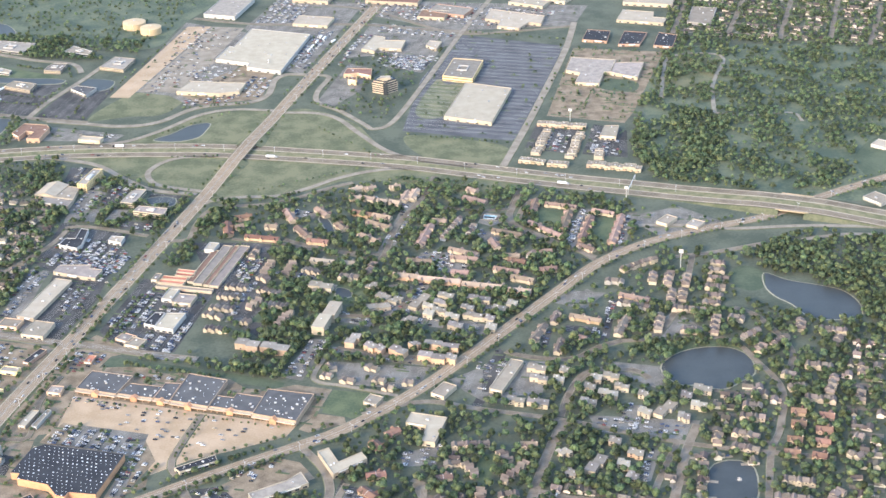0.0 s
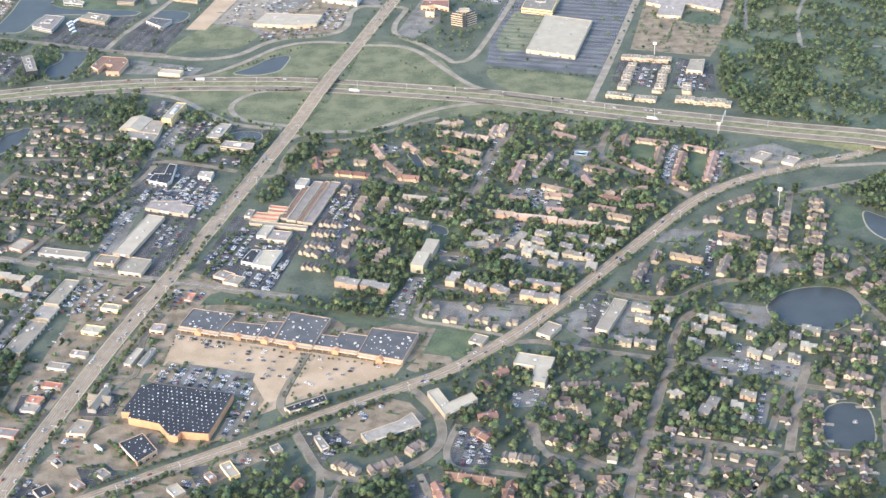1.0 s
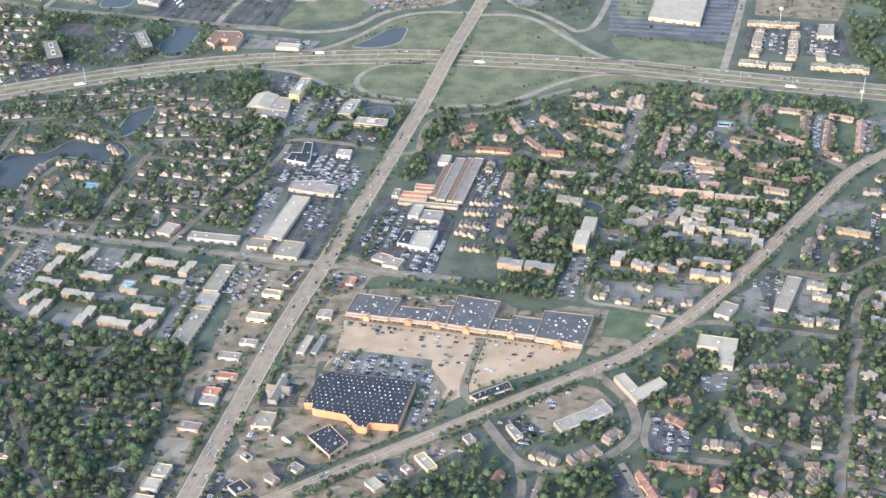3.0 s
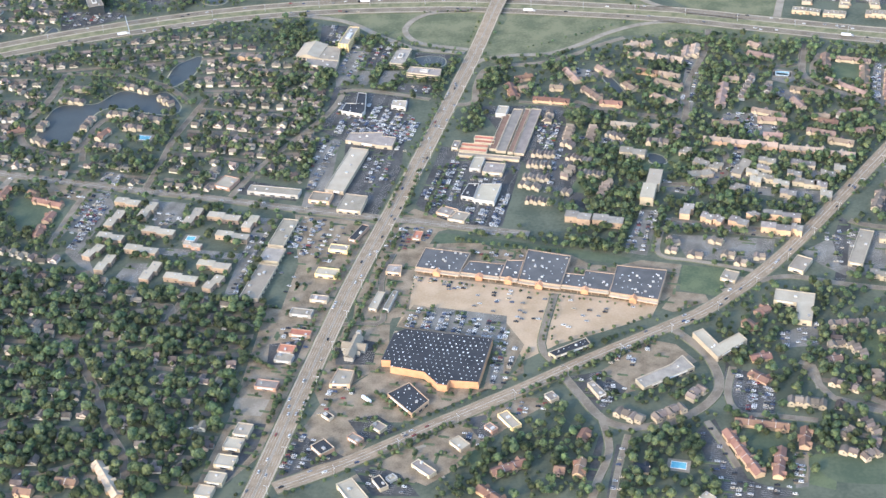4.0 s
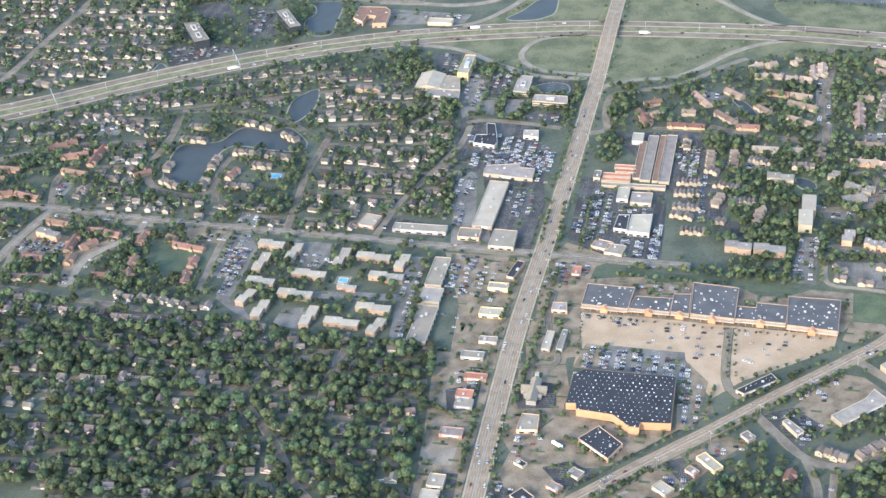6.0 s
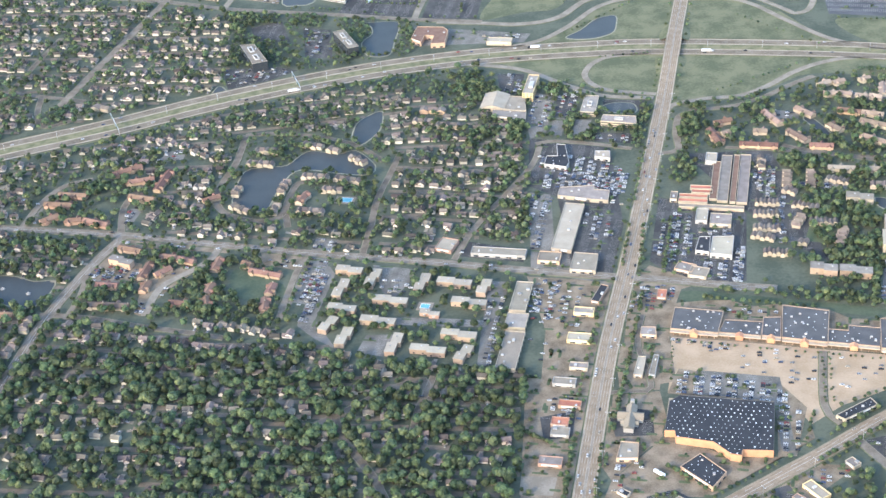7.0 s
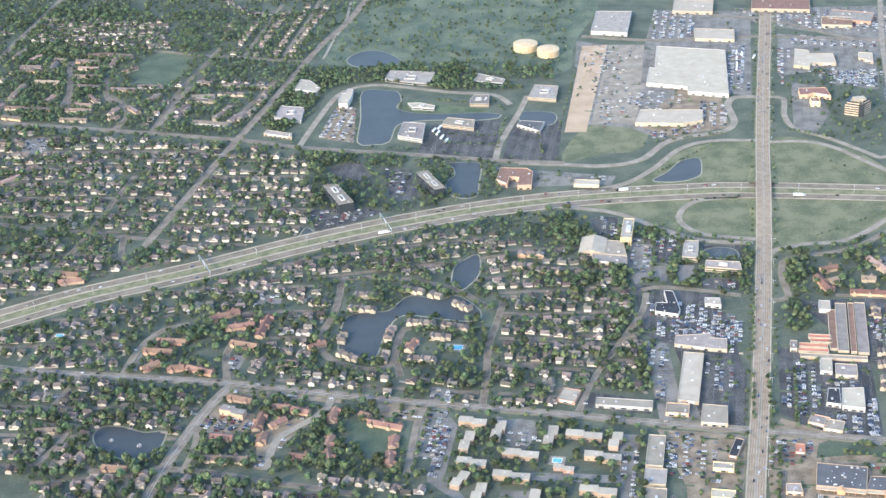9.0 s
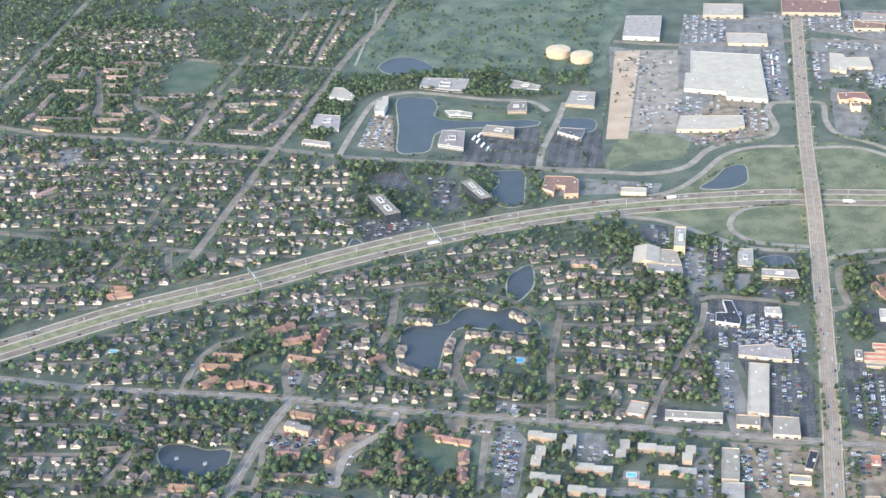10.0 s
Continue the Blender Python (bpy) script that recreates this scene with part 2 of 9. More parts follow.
# ---- mesh helpers; all sizes in true metres, brought to the model's scale when a mesh is made ----
class Geo:
    """Vertices and faces of one mesh."""

    def __init__(self):
        self.v, self.f, self.m = [], [], []

    def poly(self, pts, m=0):
        i = len(self.v)
        self.v += [tuple(p) for p in pts]
        self.f.append(tuple(range(i, i + len(pts))))
        self.m.append(m)
        return self

    def box(self, x0, x1, y0, y1, z0, z1, m=0):
        i = len(self.v)
        self.v += [(x0, y0, z0), (x1, y0, z0), (x1, y1, z0), (x0, y1, z0), (x0, y0, z1), (x1, y0, z1), (x1, y1, z1), (x0, y1, z1)]
        for q in ((3, 2, 1, 0), (4, 5, 6, 7), (0, 1, 5, 4), (1, 2, 6, 5), (2, 3, 7, 6), (3, 0, 4, 7)):
            self.f.append(tuple(i + a for a in q))
            self.m.append(m)
        return self

    def prism(self, ring, z0, z1, m=0, cap=True):
        i, n = len(self.v), len(ring)
        self.v += [(x, y, z0) for x, y in ring] + [(x, y, z1) for x, y in ring]
        for a in range(n):
            b = (a + 1) % n
            self.f.append((i + a, i + b, i + n + b, i + n + a))
            self.m.append(m)
        if cap:
            self.f.append(tuple(i + n + a for a in range(n)))
            self.m.append(m)
        return self

    def ring_wall(self, L, D, z0, z1, thick, m=0):
        """A hollow rectangle of walls, butted at the corners."""
        a, b = L / 2, D / 2
        self.box(-a, a, -b, -b + thick, z0, z1, m).box(-a, a, b - thick, b, z0, z1, m)
        return self.box(-a, -a + thick, -b + thick, b - thick, z0, z1, m).box(a - thick, a, -b + thick, b - thick, z0, z1, m)

    def gable(self, x0, x1, y0, y1, z0, z1, over=0.5, thick=0.35, m=0, along="x", wall=None):
        """A pitched roof of two thick slabs over a rectangle, its ridge along x or y; wall: the end triangles."""
        if along == "y":
            sub = Geo().gable(y0, y1, -x1, -x0, z0, z1, over, thick, m, "x", wall)
            i = len(self.v)
            self.v += [(-y, x, z) for x, y, z in sub.v]
            self.f += [tuple(i + a for a in q) for q in sub.f]
            self.m += sub.m
            return self
        yc, a, b = (y0 + y1) / 2, x0 - over, x1 + over
        drop = (z1 - z0) * over / (yc - y0)
        for ye in (y0 - over, y1 + over):
            i = len(self.v)
            ze = z0 - drop
            self.v += [(a, ye, ze), (b, ye, ze), (b, yc, z1), (a, yc, z1), (a, ye, ze + thick), (b, ye, ze + thick), (b, yc, z1 + thick), (a, yc, z1 + thick)]
            for q in ((0, 3, 2, 1), (4, 5, 6, 7), (0, 1, 5, 4), (1, 2, 6, 5), (3, 0, 4, 7)):
                self.f.append(tuple(i + k for k in q))
                self.m.append(m)
        if wall is not None:
            for x in (x0, x1):
                self.poly([(x, y0, z0 - 0.02), (x, y1, z0 - 0.02), (x, yc, z1 - 0.02)], wall)
        return self

    def mesh(self, name, *mats):
        me = bpy.data.meshes.new(name)
        me.from_pydata([(x * K, y * K, z * K) for x, y, z in self.v], [], self.f)
        for m in mats:
            me.materials.append(MATS[m])
        if len(mats) > 1:
            me.polygons.foreach_set("material_index", self.m)
        me.update()
        return me


def at(x, y, ang=0.0, z=0.0):
    return pose(x * K, y * K, z * K, 0, 0, ang)


def part(name, geo, mats, parent=None, label="", m=None):
    """One mesh object; geo is a Geo or a mesh that is shared."""
    me = geo if isinstance(geo, bpy.types.Mesh) else geo.mesh(name, *([mats] if isinstance(mats, str) else mats))
    ob = new(name, me)
    if parent is not None:
        ob.parent = parent
    if m is not None:
        ob.matrix_local = m
    if label:
        ob["label"] = label
    return ob


SHARED = {}


def shared_box(name, sx, sy, sz, mat, z0=0.0):
    key = (name, round(sx, 1), round(sy, 1), round(sz, 1), mat)
    if key not in SHARED:
        SHARED[key] = Geo().box(-sx / 2, sx / 2, -sy / 2, sy / 2, z0, z0 + sz).mesh(name, mat)
    return SHARED[key]


# ---- where things stand, so that trees, houses and cars keep clear of them ----
X0, Y0, CELL = -1500.0, 900.0, 2.0
BUSY = np.zeros((1350, 1700), dtype=np.uint8)      # rows: y, columns: x
GX, GY = np.meshgrid(X0 + CELL * (np.arange(1700) + 0.5), Y0 + CELL * (np.arange(1350) + 0.5))


def inside(pts, x, y):
    p = np.array(pts, float)
    hit = np.zeros(np.shape(x), bool)
    for (xa, ya), (xb, yb) in zip(p, np.roll(p, -1, 0)):
        if ya == yb:
            continue
        cross = ((ya > y) != (yb > y)) & (x < (xb - xa) * (y - ya) / (yb - ya) + xa)
        hit ^= cross
    return hit


def claim_poly(pts, value):
    p = np.array(pts, float)
    i0, i1 = np.clip(((p.min(0) - (X0, Y0)) / CELL).astype(int), 0, (1699, 1349)), np.clip(((p.max(0) - (X0, Y0)) / CELL).astype(int) + 1, 0, (1700, 1350))
    s = np.s_[i0[1]:i1[1], i0[0]:i1[0]]
    BUSY[s] = np.where(inside(p, GX[s], GY[s]), np.maximum(BUSY[s], value), BUSY[s])


def claim_rect(x, y, ang, L, D, value=3, pad=1.5):
    c, s = math.cos(radians(ang)), math.sin(radians(ang))
    a, b = L / 2 + pad, D / 2 + pad
    claim_poly([(x + c * u - s * v, y + s * u + c * v) for u, v in ((-a, -b), (a, -b), (a, b), (-a, b))], value)


def busy(x, y):
    i, j = ((np.asarray(y) - Y0) / CELL).astype(int), ((np.asarray(x) - X0) / CELL).astype(int)
    ok = (i >= 0) & (i < 1350) & (j >= 0) & (j < 1700)
    return np.where(ok, BUSY[np.clip(i, 0, 1349), np.clip(j, 0, 1699)], 9)


# ---- ground, roads, lots, ponds ----
ground = part("ground", Geo().poly([(-9000, -4000, 0), (9000, -4000, 0), (9000, 12000, 0), (-9000, 12000, 0)]), "ground")
tagged(ground, "wide flat suburban ground with grass and soil", "ground", kind="structure")

COUNT = {"area": 0, "road": 0}
LAID = []
LOTS = []
AREA_LABEL = {
    "grass": ("grass", "rough mown grass inside the road interchange"), "golf": ("grass", "open grassland with paler dry patches"),
    "lawn": ("grass", "green mown lawn beside buildings"), "field": ("grass", "open green playing field"), "conc": ("pavement", "pale concrete apron beside buildings"),
    "tan": ("pavement", "pale sandy parking lot of worn concrete"), "lot": ("pavement", "grey worn asphalt parking lot"), "plot": ("pavement", "pale worn paving round roadside shops"), "sealed": ("pavement", "dark sealed asphalt parking lot"),
    "blacktop": ("pavement", "dark sealed asphalt parking lot with stall rows"), "water": ("water", "still dark pond with a pale bank")}


def smooth_line(pts, step=9.0, closed=False):
    p = [Vector((x, y)) for x, y in pts]
    n = len(p)
    out = []
    for i in range(n if closed else n - 1):
        a, b, c, d = (p[(i + k) % n] if closed else p[min(max(i + k, 0), n - 1)] for k in (-1, 0, 1, 2))
        m = max(1, int((c - b).length / step))
        for k in range(m):
            t = k / m
            out.append(0.5 * (2 * b + (c - a) * t + (2 * a - 5 * b + 4 * c - d) * t * t + (3 * b - a - 3 * c + d) * t ** 3))
    return out if closed else out + [p[-1]]


def area(kind, pts):
    COUNT["area"] += 1
    ring = smooth_line(pts, 8.0, True) if kind in ("water", "golf", "grass", "field") else [Vector(q) for q in pts]
    if sum(a.x * b.y - b.x * a.y for a, b in zip(ring, ring[1:] + ring[:1])) < 0:
        ring.reverse()
    name, label = AREA_LABEL[kind]
    box = (min(q.x for q in ring), max(q.x for q in ring), min(q.y for q in ring), max(q.y for q in ring))
    level = 1 + max([v for o, v in LAID if box[0] < o[1] and o[0] < box[1] and box[2] < o[3] and o[2] < box[3]], default=0)
    LAID.append((box, level))
    z = 0.02 + 0.014 * level
    ob = part(name, Geo().prism([(q.x, q.y) for q in ring], -0.3, z), kind)
    tagged(ob, label, name, kind="structure")
    claim_poly([(q.x, q.y) for q in ring], {"water": 4, "lot": 2, "tan": 2, "conc": 2, "blacktop": 2, "field": 2, "plot": 2, "sealed": 2}.get(kind, 0))
    if kind in ("lot", "plot", "tan", "blacktop", "sealed"):
        LOTS.append((kind, [(q.x, q.y) for q in ring]))
    if kind in ("blacktop", "lot", "sealed"):
        g, c, s = Geo(), math.cos(radians(-16.3)), math.sin(radians(-16.3))
        rot = [(q.x * c + q.y * s, -q.x * s + q.y * c) for q in ring]
        flat = [(q.x, q.y) for q in ring]
        along = kind == "blacktop"
        lo, hi = (0, 1) if along else (1, 0)
        for v in np.arange(min(r[hi] for r in rot) + 6, max(r[hi] for r in rot) - 4, 17.1):
            for u in np.arange(min(r[lo] for r in rot), max(r[lo] for r in rot), 2.9):
                a, d = (u, v) if along else (v, u)
                ends = [(a, d + 5), (a, d - 5)] if along else [(a + 5, d), (a - 5, d)]
                tips = np.array([(i * c - j * s, i * s + j * c) for i, j in ends])
                if inside(flat, tips[:, 0], tips[:, 1]).all():
                    w = 0.2 if along else 0.09
                    quads = ((a - w, a + w, d + 0.1, d + 5), (a - w, a + w, d - 5, d - 0.1)) if along else ((a + 0.1, a + 5, d - w, d + w), (a - 5, a - 0.1, d - w, d + w))
                    for u0, u1, v0, v1 in quads:
                        g.poly([(i * c - j * s, i * s + j * c, z + 0.02) for i, j in ((u0, v0), (u1, v0), (u1, v1), (u0, v1))])
        if g.f:
            part("stall_lines", g, "line", ob, "pale parking stall lines")["kind"] = "stuff"
    if kind == "water":
        n = len(ring)
        g = Geo()
        for i in range(n):
            a, b, c = ring[i - 1], ring[i], ring[(i + 1) % n]
            d0, d1 = (b - a).normalized(), (c - b).normalized()
            n0, n1 = Vector((d0.y, -d0.x)), Vector((d1.y, -d1.x))
            g.poly([(b.x - n1.x * 0.5, b.y - n1.y * 0.5, z + 0.25), (c.x - n1.x * 0.5, c.y - n1.y * 0.5, z + 0.25), (c.x + n1.x * 1.5, c.y + n1.y * 1.5, 0.02), (b.x + n1.x * 1.5, b.y + n1.y * 1.5, 0.02)])
        part("bank", g, "bank", ob, "pale stony pond edge")


BRIDGES = {"main_road": [(243, 2155, 4.6, 120.0, 30.0)], "freeway": [(1046, 1878, 4.6, 130.0, 18.0)]}
ROADS = {}
PAVED = []


def strip(g, line, off, width, z, lift, m=0, skip=None):
    """A ribbon beside a line: off metres to its left."""
    prev = None
    for i, p in enumerate(line):
        t = (line[min(i + 1, len(line) - 1)] - line[max(i - 1, 0)]).normalized()
        n = Vector((-t.y, t.x))
        a, b = p + n * (off - width / 2), p + n * (off + width / 2)
        zz = z + lift(p)
        cur = [(a.x, a.y, zz), (b.x, b.y, zz)]
        if prev and not (skip and skip(i)):
            g.poly([prev[0], cur[0], cur[1], prev[1]], m)
        prev = cur


def road(name, width, mat, pts):
    COUNT["road"] += 1
    line = smooth_line(pts)
    ROADS[name] = (line, width)
    near = np.array([(q.x, q.y) for q in line])
    level = 1 + max([v for o, w, v in PAVED if np.hypot(near[:, None, 0] - o[None, :, 0], near[:, None, 1] - o[None, :, 1]).min() < (w + width) / 2 + 8], default=0)
    PAVED.append((near, width, level))
    base = 0.30 + 0.04 * (12 - level)
    humps = BRIDGES.get(name, [])

    def lift(p):
        return sum(h * max(0.0, min(1.0, 1.35 - (p - Vector((x, y))).length / r)) ** 1.5 for x, y, h, r, _ in humps)

    g = Geo()
    if name == "freeway":
        for side in (-1, 1):
            strip(g, line, side * 17.2, 13.4, base, lift, 0)
            strip(g, line, side * 25.3, 3.2, base - 0.04, lift, 1)
            strip(g, line, side * 9.1, 3.2, base - 0.04, lift, 1)
        strip(g, line, 0, 15.4, base - 0.06, lift, 2)
        mats = ("fwy", "shoulder", "median")
    elif name == "main_road":
        for side in (-1, 1):
            strip(g, line, side * 5.3, 8.8, base, lift, 0)
            strip(g, line, side * 10.3, 1.2, base + 0.05, lift, 1)
        strip(g, line, 0, 1.8, base + 0.03, lift, 2)
        mats = ("road_tan", "shoulder", "conc")
    else:
        strip(g, line, 0, width, base, lift, 0)
        for side in (-1, 1):
            strip(g, line, side * (width / 2 + 0.3), 0.6, base + 0.06, lift, 1)
        mats = (mat, "conc")
    for i in range(1, len(line)):
        a, b = line[i - 1], line[i]
        za, zb = base + lift(a), base + lift(b)
        if min((a - Vector((x, y))).length - gap for x, y, _, _, gap in humps) < 0 if humps else False:
            continue
        t = (b - a).normalized()
        n = Vector((-t.y, t.x))
        for side in (-1, 1):
            u, v = a + n * side * (width / 2 - 0.2), b + n * side * (width / 2 - 0.2)
            o, p = a + n * side * (width / 2 + 0.6 + za * 2.2), b + n * side * (width / 2 + 0.6 + zb * 2.2)
            q = [(u.x, u.y, za - 0.12), (v.x, v.y, zb - 0.12), (p.x, p.y, -0.1), (o.x, o.y, -0.1)]
            g.poly(q if side < 0 else q[::-1], len(mats))
    label = {"freeway": "divided grey freeway with pale shoulders and grassy median", "main_road": "broad six-lane tan-grey road with pale kerbs"}.get(name, "grey paved road with pale kerbs" if mat != "path" else "pale gravel path through grass")
    ob = tagged(part("road", g, (*mats, "grass")), label, "road", kind="structure")
    lines = Geo()
    if name == "freeway":
        for off, dash in ((10.8, 0), (23.6, 0), (15.0, 1), (19.3, 1)):
            for side in (-1, 1):
                strip(lines, line, side * off, 0.2, base + 0.03, lift, 0, (lambda i: i % 2) if dash else None)
    elif name == "main_road":
        for off, dash in ((1.3, 0), (4.1, 1), (6.9, 1), (9.4, 0)):
            for side in (-1, 1):
                strip(lines, line, side * off, 0.2, base + 0.03, lift, 0, (lambda i: i % 2) if dash else None)
    elif width >= 12 and mat != "path":
        strip(lines, line, 0, 0.5, base + 0.03, lift)
        for side in (-1, 1):
            strip(lines, line, side * width / 4, 0.35, base + 0.03, lift, 0, lambda i: i % 2)
    wear = Geo()
    for off in {"main_road": (2.7, 5.5, 8.1), "diagonal": (2.2, 5.6)}.get(name, ()):
        for side in (-1, 1):
            strip(wear, line, side * off, 1.3, base + 0.015, lift)
    if wear.f:
        part("lane_wear", wear, "worn_lane", ob, "darker oil-stained lane centres")["kind"] = "stuff"
    if lines.f:
        part("lane_marking", lines, "line", ob, "worn white lane lines")["kind"] = "stuff"
    for x, y, h, r, gap in humps:
        k = min(range(len(line)), key=lambda i: (line[i] - Vector((x, y))).length)
        t = (line[k + 1] - line[k - 1]).normalized()
        ang = math.degrees(math.atan2(t.y, t.x))
        c = line[k]
        top = base + lift(c)
        deck = part("bridge_deck", Geo().box(-gap - 6, gap + 6, -width / 2 - 0.6, width / 2 + 0.6, top - 1.1, top - 0.25), "shoulder", ob, "pale concrete bridge deck")
        deck.matrix_world = at(c.x, c.y, ang)
        for u, v in itertools.product((-gap * 0.55, 0.0, gap * 0.55), (-width * 0.35, 0.0, width * 0.35)):
            pier = part("pier", shared_box("pier", 1.4, 3.0, top - 1.5, "shoulder"), None, ob)
            pier.matrix_world = at(c.x, c.y, ang) @ pose(u * K, v * K, 0)
        for side in (-1, 1):
            rail = part("bridge_rail", shared_box("bridge_rail", 2 * gap + 10, 0.3, 0.8, "shoulder"), None, ob)
            rail.matrix_world = at(c.x, c.y, ang) @ pose(0, side * (width / 2 + 0.4) * K, (top - 0.1) * K)
    for p in line:
        claim_rect(p.x, p.y, 0, width, width, 4, 1.0)


area("grass", [(-44, 2191), (44, 2208), (100, 2254), (164, 2323), (284, 2336), (383, 2302), (461, 2146), (430, 2057), (310, 1983), (201, 1985), (190, 2011), (96, 2057), (28, 2120)])
area("grass", [(296, 2321), (410, 2271), (482, 2129), (653, 2050), (628, 1949), (429, 2029), (312, 1989), (212, 1988)])
area("grass", [(502, 2201), (652, 2144), (637, 2067), (534, 2101)])
area("grass", [(-28, 2321), (31, 2435), (113, 2430), (124, 2393), (94, 2333), (40, 2329)])
area("golf", [(-372, 3096), (138, 3079), (77, 2804), (30, 2673), (-124, 2721), (-222, 2756), (-363, 2787)])
area("field", [(-722, 2851), (-687, 2931), (-633, 2910), (-629, 2831), (-655, 2768), (-712, 2794)])
area("golf", [(958, 2530), (1091, 2577), (1365, 2486), (1242, 1931), (976, 1936), (885, 1986), (891, 2235)])
area("grass", [(977, 2510), (1069, 2509), (1032, 2377), (1004, 2340), (947, 2359)])
area("field", [(1182, 2042), (1257, 2125), (1262, 1991), (1200, 1935)])
area("field", [(396, 1426), (471, 1406), (442, 1377), (391, 1382)])
area("field", [(127, 1527), (204, 1503), (340, 1452), (336, 1437), (277, 1459), (183, 1487), (127, 1503)])
area("field", [(-388, 1664), (-330, 1621), (-342, 1587), (-386, 1608)])
area("lawn", [(450, 1096), (488, 1101), (472, 1047), (450, 1057)])
area("lawn", [(126, 1128), (154, 1138), (146, 1110), (120, 1113)])
area("lawn", [(397, 1431), (463, 1414), (437, 1361), (385, 1383)])
area("lawn", [(748, 1516), (818, 1516), (885, 1503), (895, 1442), (886, 1476), (842, 1497), (803, 1473), (751, 1491)])
area("lawn", [(-264, 2289), (-253, 2328), (-199, 2334), (-206, 2308), (-217, 2280)])
area("lawn", [(-265, 2556), (-242, 2614), (-178, 2575), (-105, 2535), (-173, 2525)])
area("tan", [(96, 1445), (219, 1403), (357, 1358), (347, 1336), (286, 1312), (242, 1297), (203, 1272), (193, 1312), (183, 1328), (72, 1345), (83, 1381)])
area("plot", [(57, 1277), (118, 1233), (158, 1229), (176, 1235), (202, 1267), (201, 1251), (81, 1182), (25, 1189), (-8, 1219)])
area("plot", [(98, 1491), (110, 1505), (149, 1504), (175, 1500), (194, 1483), (225, 1484), (275, 1465), (294, 1443), (322, 1437), (352, 1446), (396, 1432), (378, 1376), (359, 1360), (94, 1443)])
area("plot", [(92, 1385), (190, 1341), (206, 1299), (176, 1227), (158, 1229), (178, 1310), (72, 1345)])
area("plot", [(-45, 1588), (69, 1555), (26, 1436), (-7, 1354), (-56, 1380), (-38, 1477)])
area("plot", [(32, 1435), (57, 1432), (72, 1488), (98, 1485), (85, 1364), (24, 1355)])
area("plot", [(2, 1332), (56, 1337), (54, 1278), (-8, 1219), (-16, 1247)])
area("lot", [(-39, 1597), (-18, 1779), (8, 1768), (-4, 1648), (36, 1591), (29, 1564)])
area("sealed", [(-1, 1920), (102, 1882), (85, 1679), (52, 1570), (9, 1586), (15, 1760), (-17, 1794)])
area("sealed", [(143, 1707), (237, 1681), (201, 1534), (113, 1563)])
area("plot", [(-69, 1402), (-7, 1354), (-48, 1205), (-63, 1147), (-100, 1102), (-126, 1097), (-98, 1210)])
area("conc", [(-94, 1239), (-59, 1232), (-67, 1206), (-99, 1212)])
area("plot", [(-8, 1219), (59, 1186), (24, 1129), (-47, 1113), (-31, 1169)])
area("plot", [(113, 1167), (196, 1212), (229, 1204), (186, 1173), (143, 1135), (103, 1098), (33, 1080), (23, 1106)])
area("conc", [(73, 1138), (95, 1148), (113, 1097), (86, 1092)])
area("plot", [(248, 1220), (288, 1253), (337, 1296), (364, 1284), (381, 1253), (316, 1213), (274, 1199)])
area("sealed", [(139, 1735), (197, 1708), (237, 1692), (186, 1528), (163, 1538), (128, 1547), (101, 1595)])
area("plot", [(71, 1555), (99, 1586), (153, 1540), (125, 1531), (103, 1480), (65, 1352), (24, 1359)])
area("plot", [(16, 1351), (65, 1350), (63, 1305), (46, 1263), (-3, 1271)])
area("lot", [(-288, 1653), (-274, 1651), (-268, 1633), (-293, 1542), (-270, 1480), (-295, 1506), (-314, 1534), (-306, 1567)])
area("lot", [(-223, 1645), (-173, 1626), (-183, 1597), (-203, 1568), (-214, 1584)])
area("lot", [(-210, 1532), (-163, 1524), (-84, 1503), (-87, 1492), (-149, 1504), (-209, 1518)])
area("lot", [(-89, 1586), (-65, 1580), (-96, 1484), (-107, 1420), (-119, 1428), (-109, 1485)])
area("lot", [(-236, 1502), (-204, 1498), (-219, 1458), (-248, 1472)])
area("lot", [(368, 1554), (390, 1549), (360, 1455), (335, 1464)])
area("sealed", [(414, 1238), (429, 1231), (449, 1197), (447, 1180), (439, 1161), (409, 1168), (401, 1195)])
area("lot", [(10, 2457), (86, 2822), (223, 2739), (212, 2581), (189, 2495), (142, 2363), (97, 2421)])
area("tan", [(-6, 2424), (28, 2417), (137, 2791), (91, 2795)])
area("conc", [(41, 2445), (140, 2790), (202, 2776), (155, 2593), (115, 2441)])
area("conc", [(48, 2455), (96, 2619), (165, 2596), (109, 2431)])
area("plot", [(109, 2431), (230, 2577), (274, 2517), (256, 2389), (156, 2371)])
area("lot", [(202, 2776), (259, 2949), (435, 2908), (324, 2506), (286, 2527)])
area("blacktop", [(615, 2688), (806, 2602), (736, 2354), (676, 2160), (495, 2221), (533, 2458)])
area("lot", [(481, 2661), (598, 2680), (534, 2487), (489, 2521)])
area("lot", [(448, 2778), (620, 2710), (591, 2631), (499, 2597), (394, 2581)])
area("lot", [(497, 2592), (563, 2565), (537, 2493), (475, 2524)])
area("lot", [(405, 2552), (439, 2527), (428, 2412), (382, 2342), (354, 2370)])
area("plot", [(817, 2592), (977, 2552), (876, 2261), (856, 2219), (734, 2263)])
area("sealed", [(715, 2235), (795, 2207), (757, 2102), (684, 2126)])
area("sealed", [(806, 2219), (855, 2186), (840, 2078), (772, 2098)])
area("lot", [(405, 2930), (875, 2839), (833, 2720), (600, 2713), (428, 2836)])
area("sealed", [(-22, 2122), (17, 2115), (5, 2053), (-24, 2059)])
area("lot", [(23, 2055), (51, 2032), (23, 1930), (1, 1919), (0, 1966)])
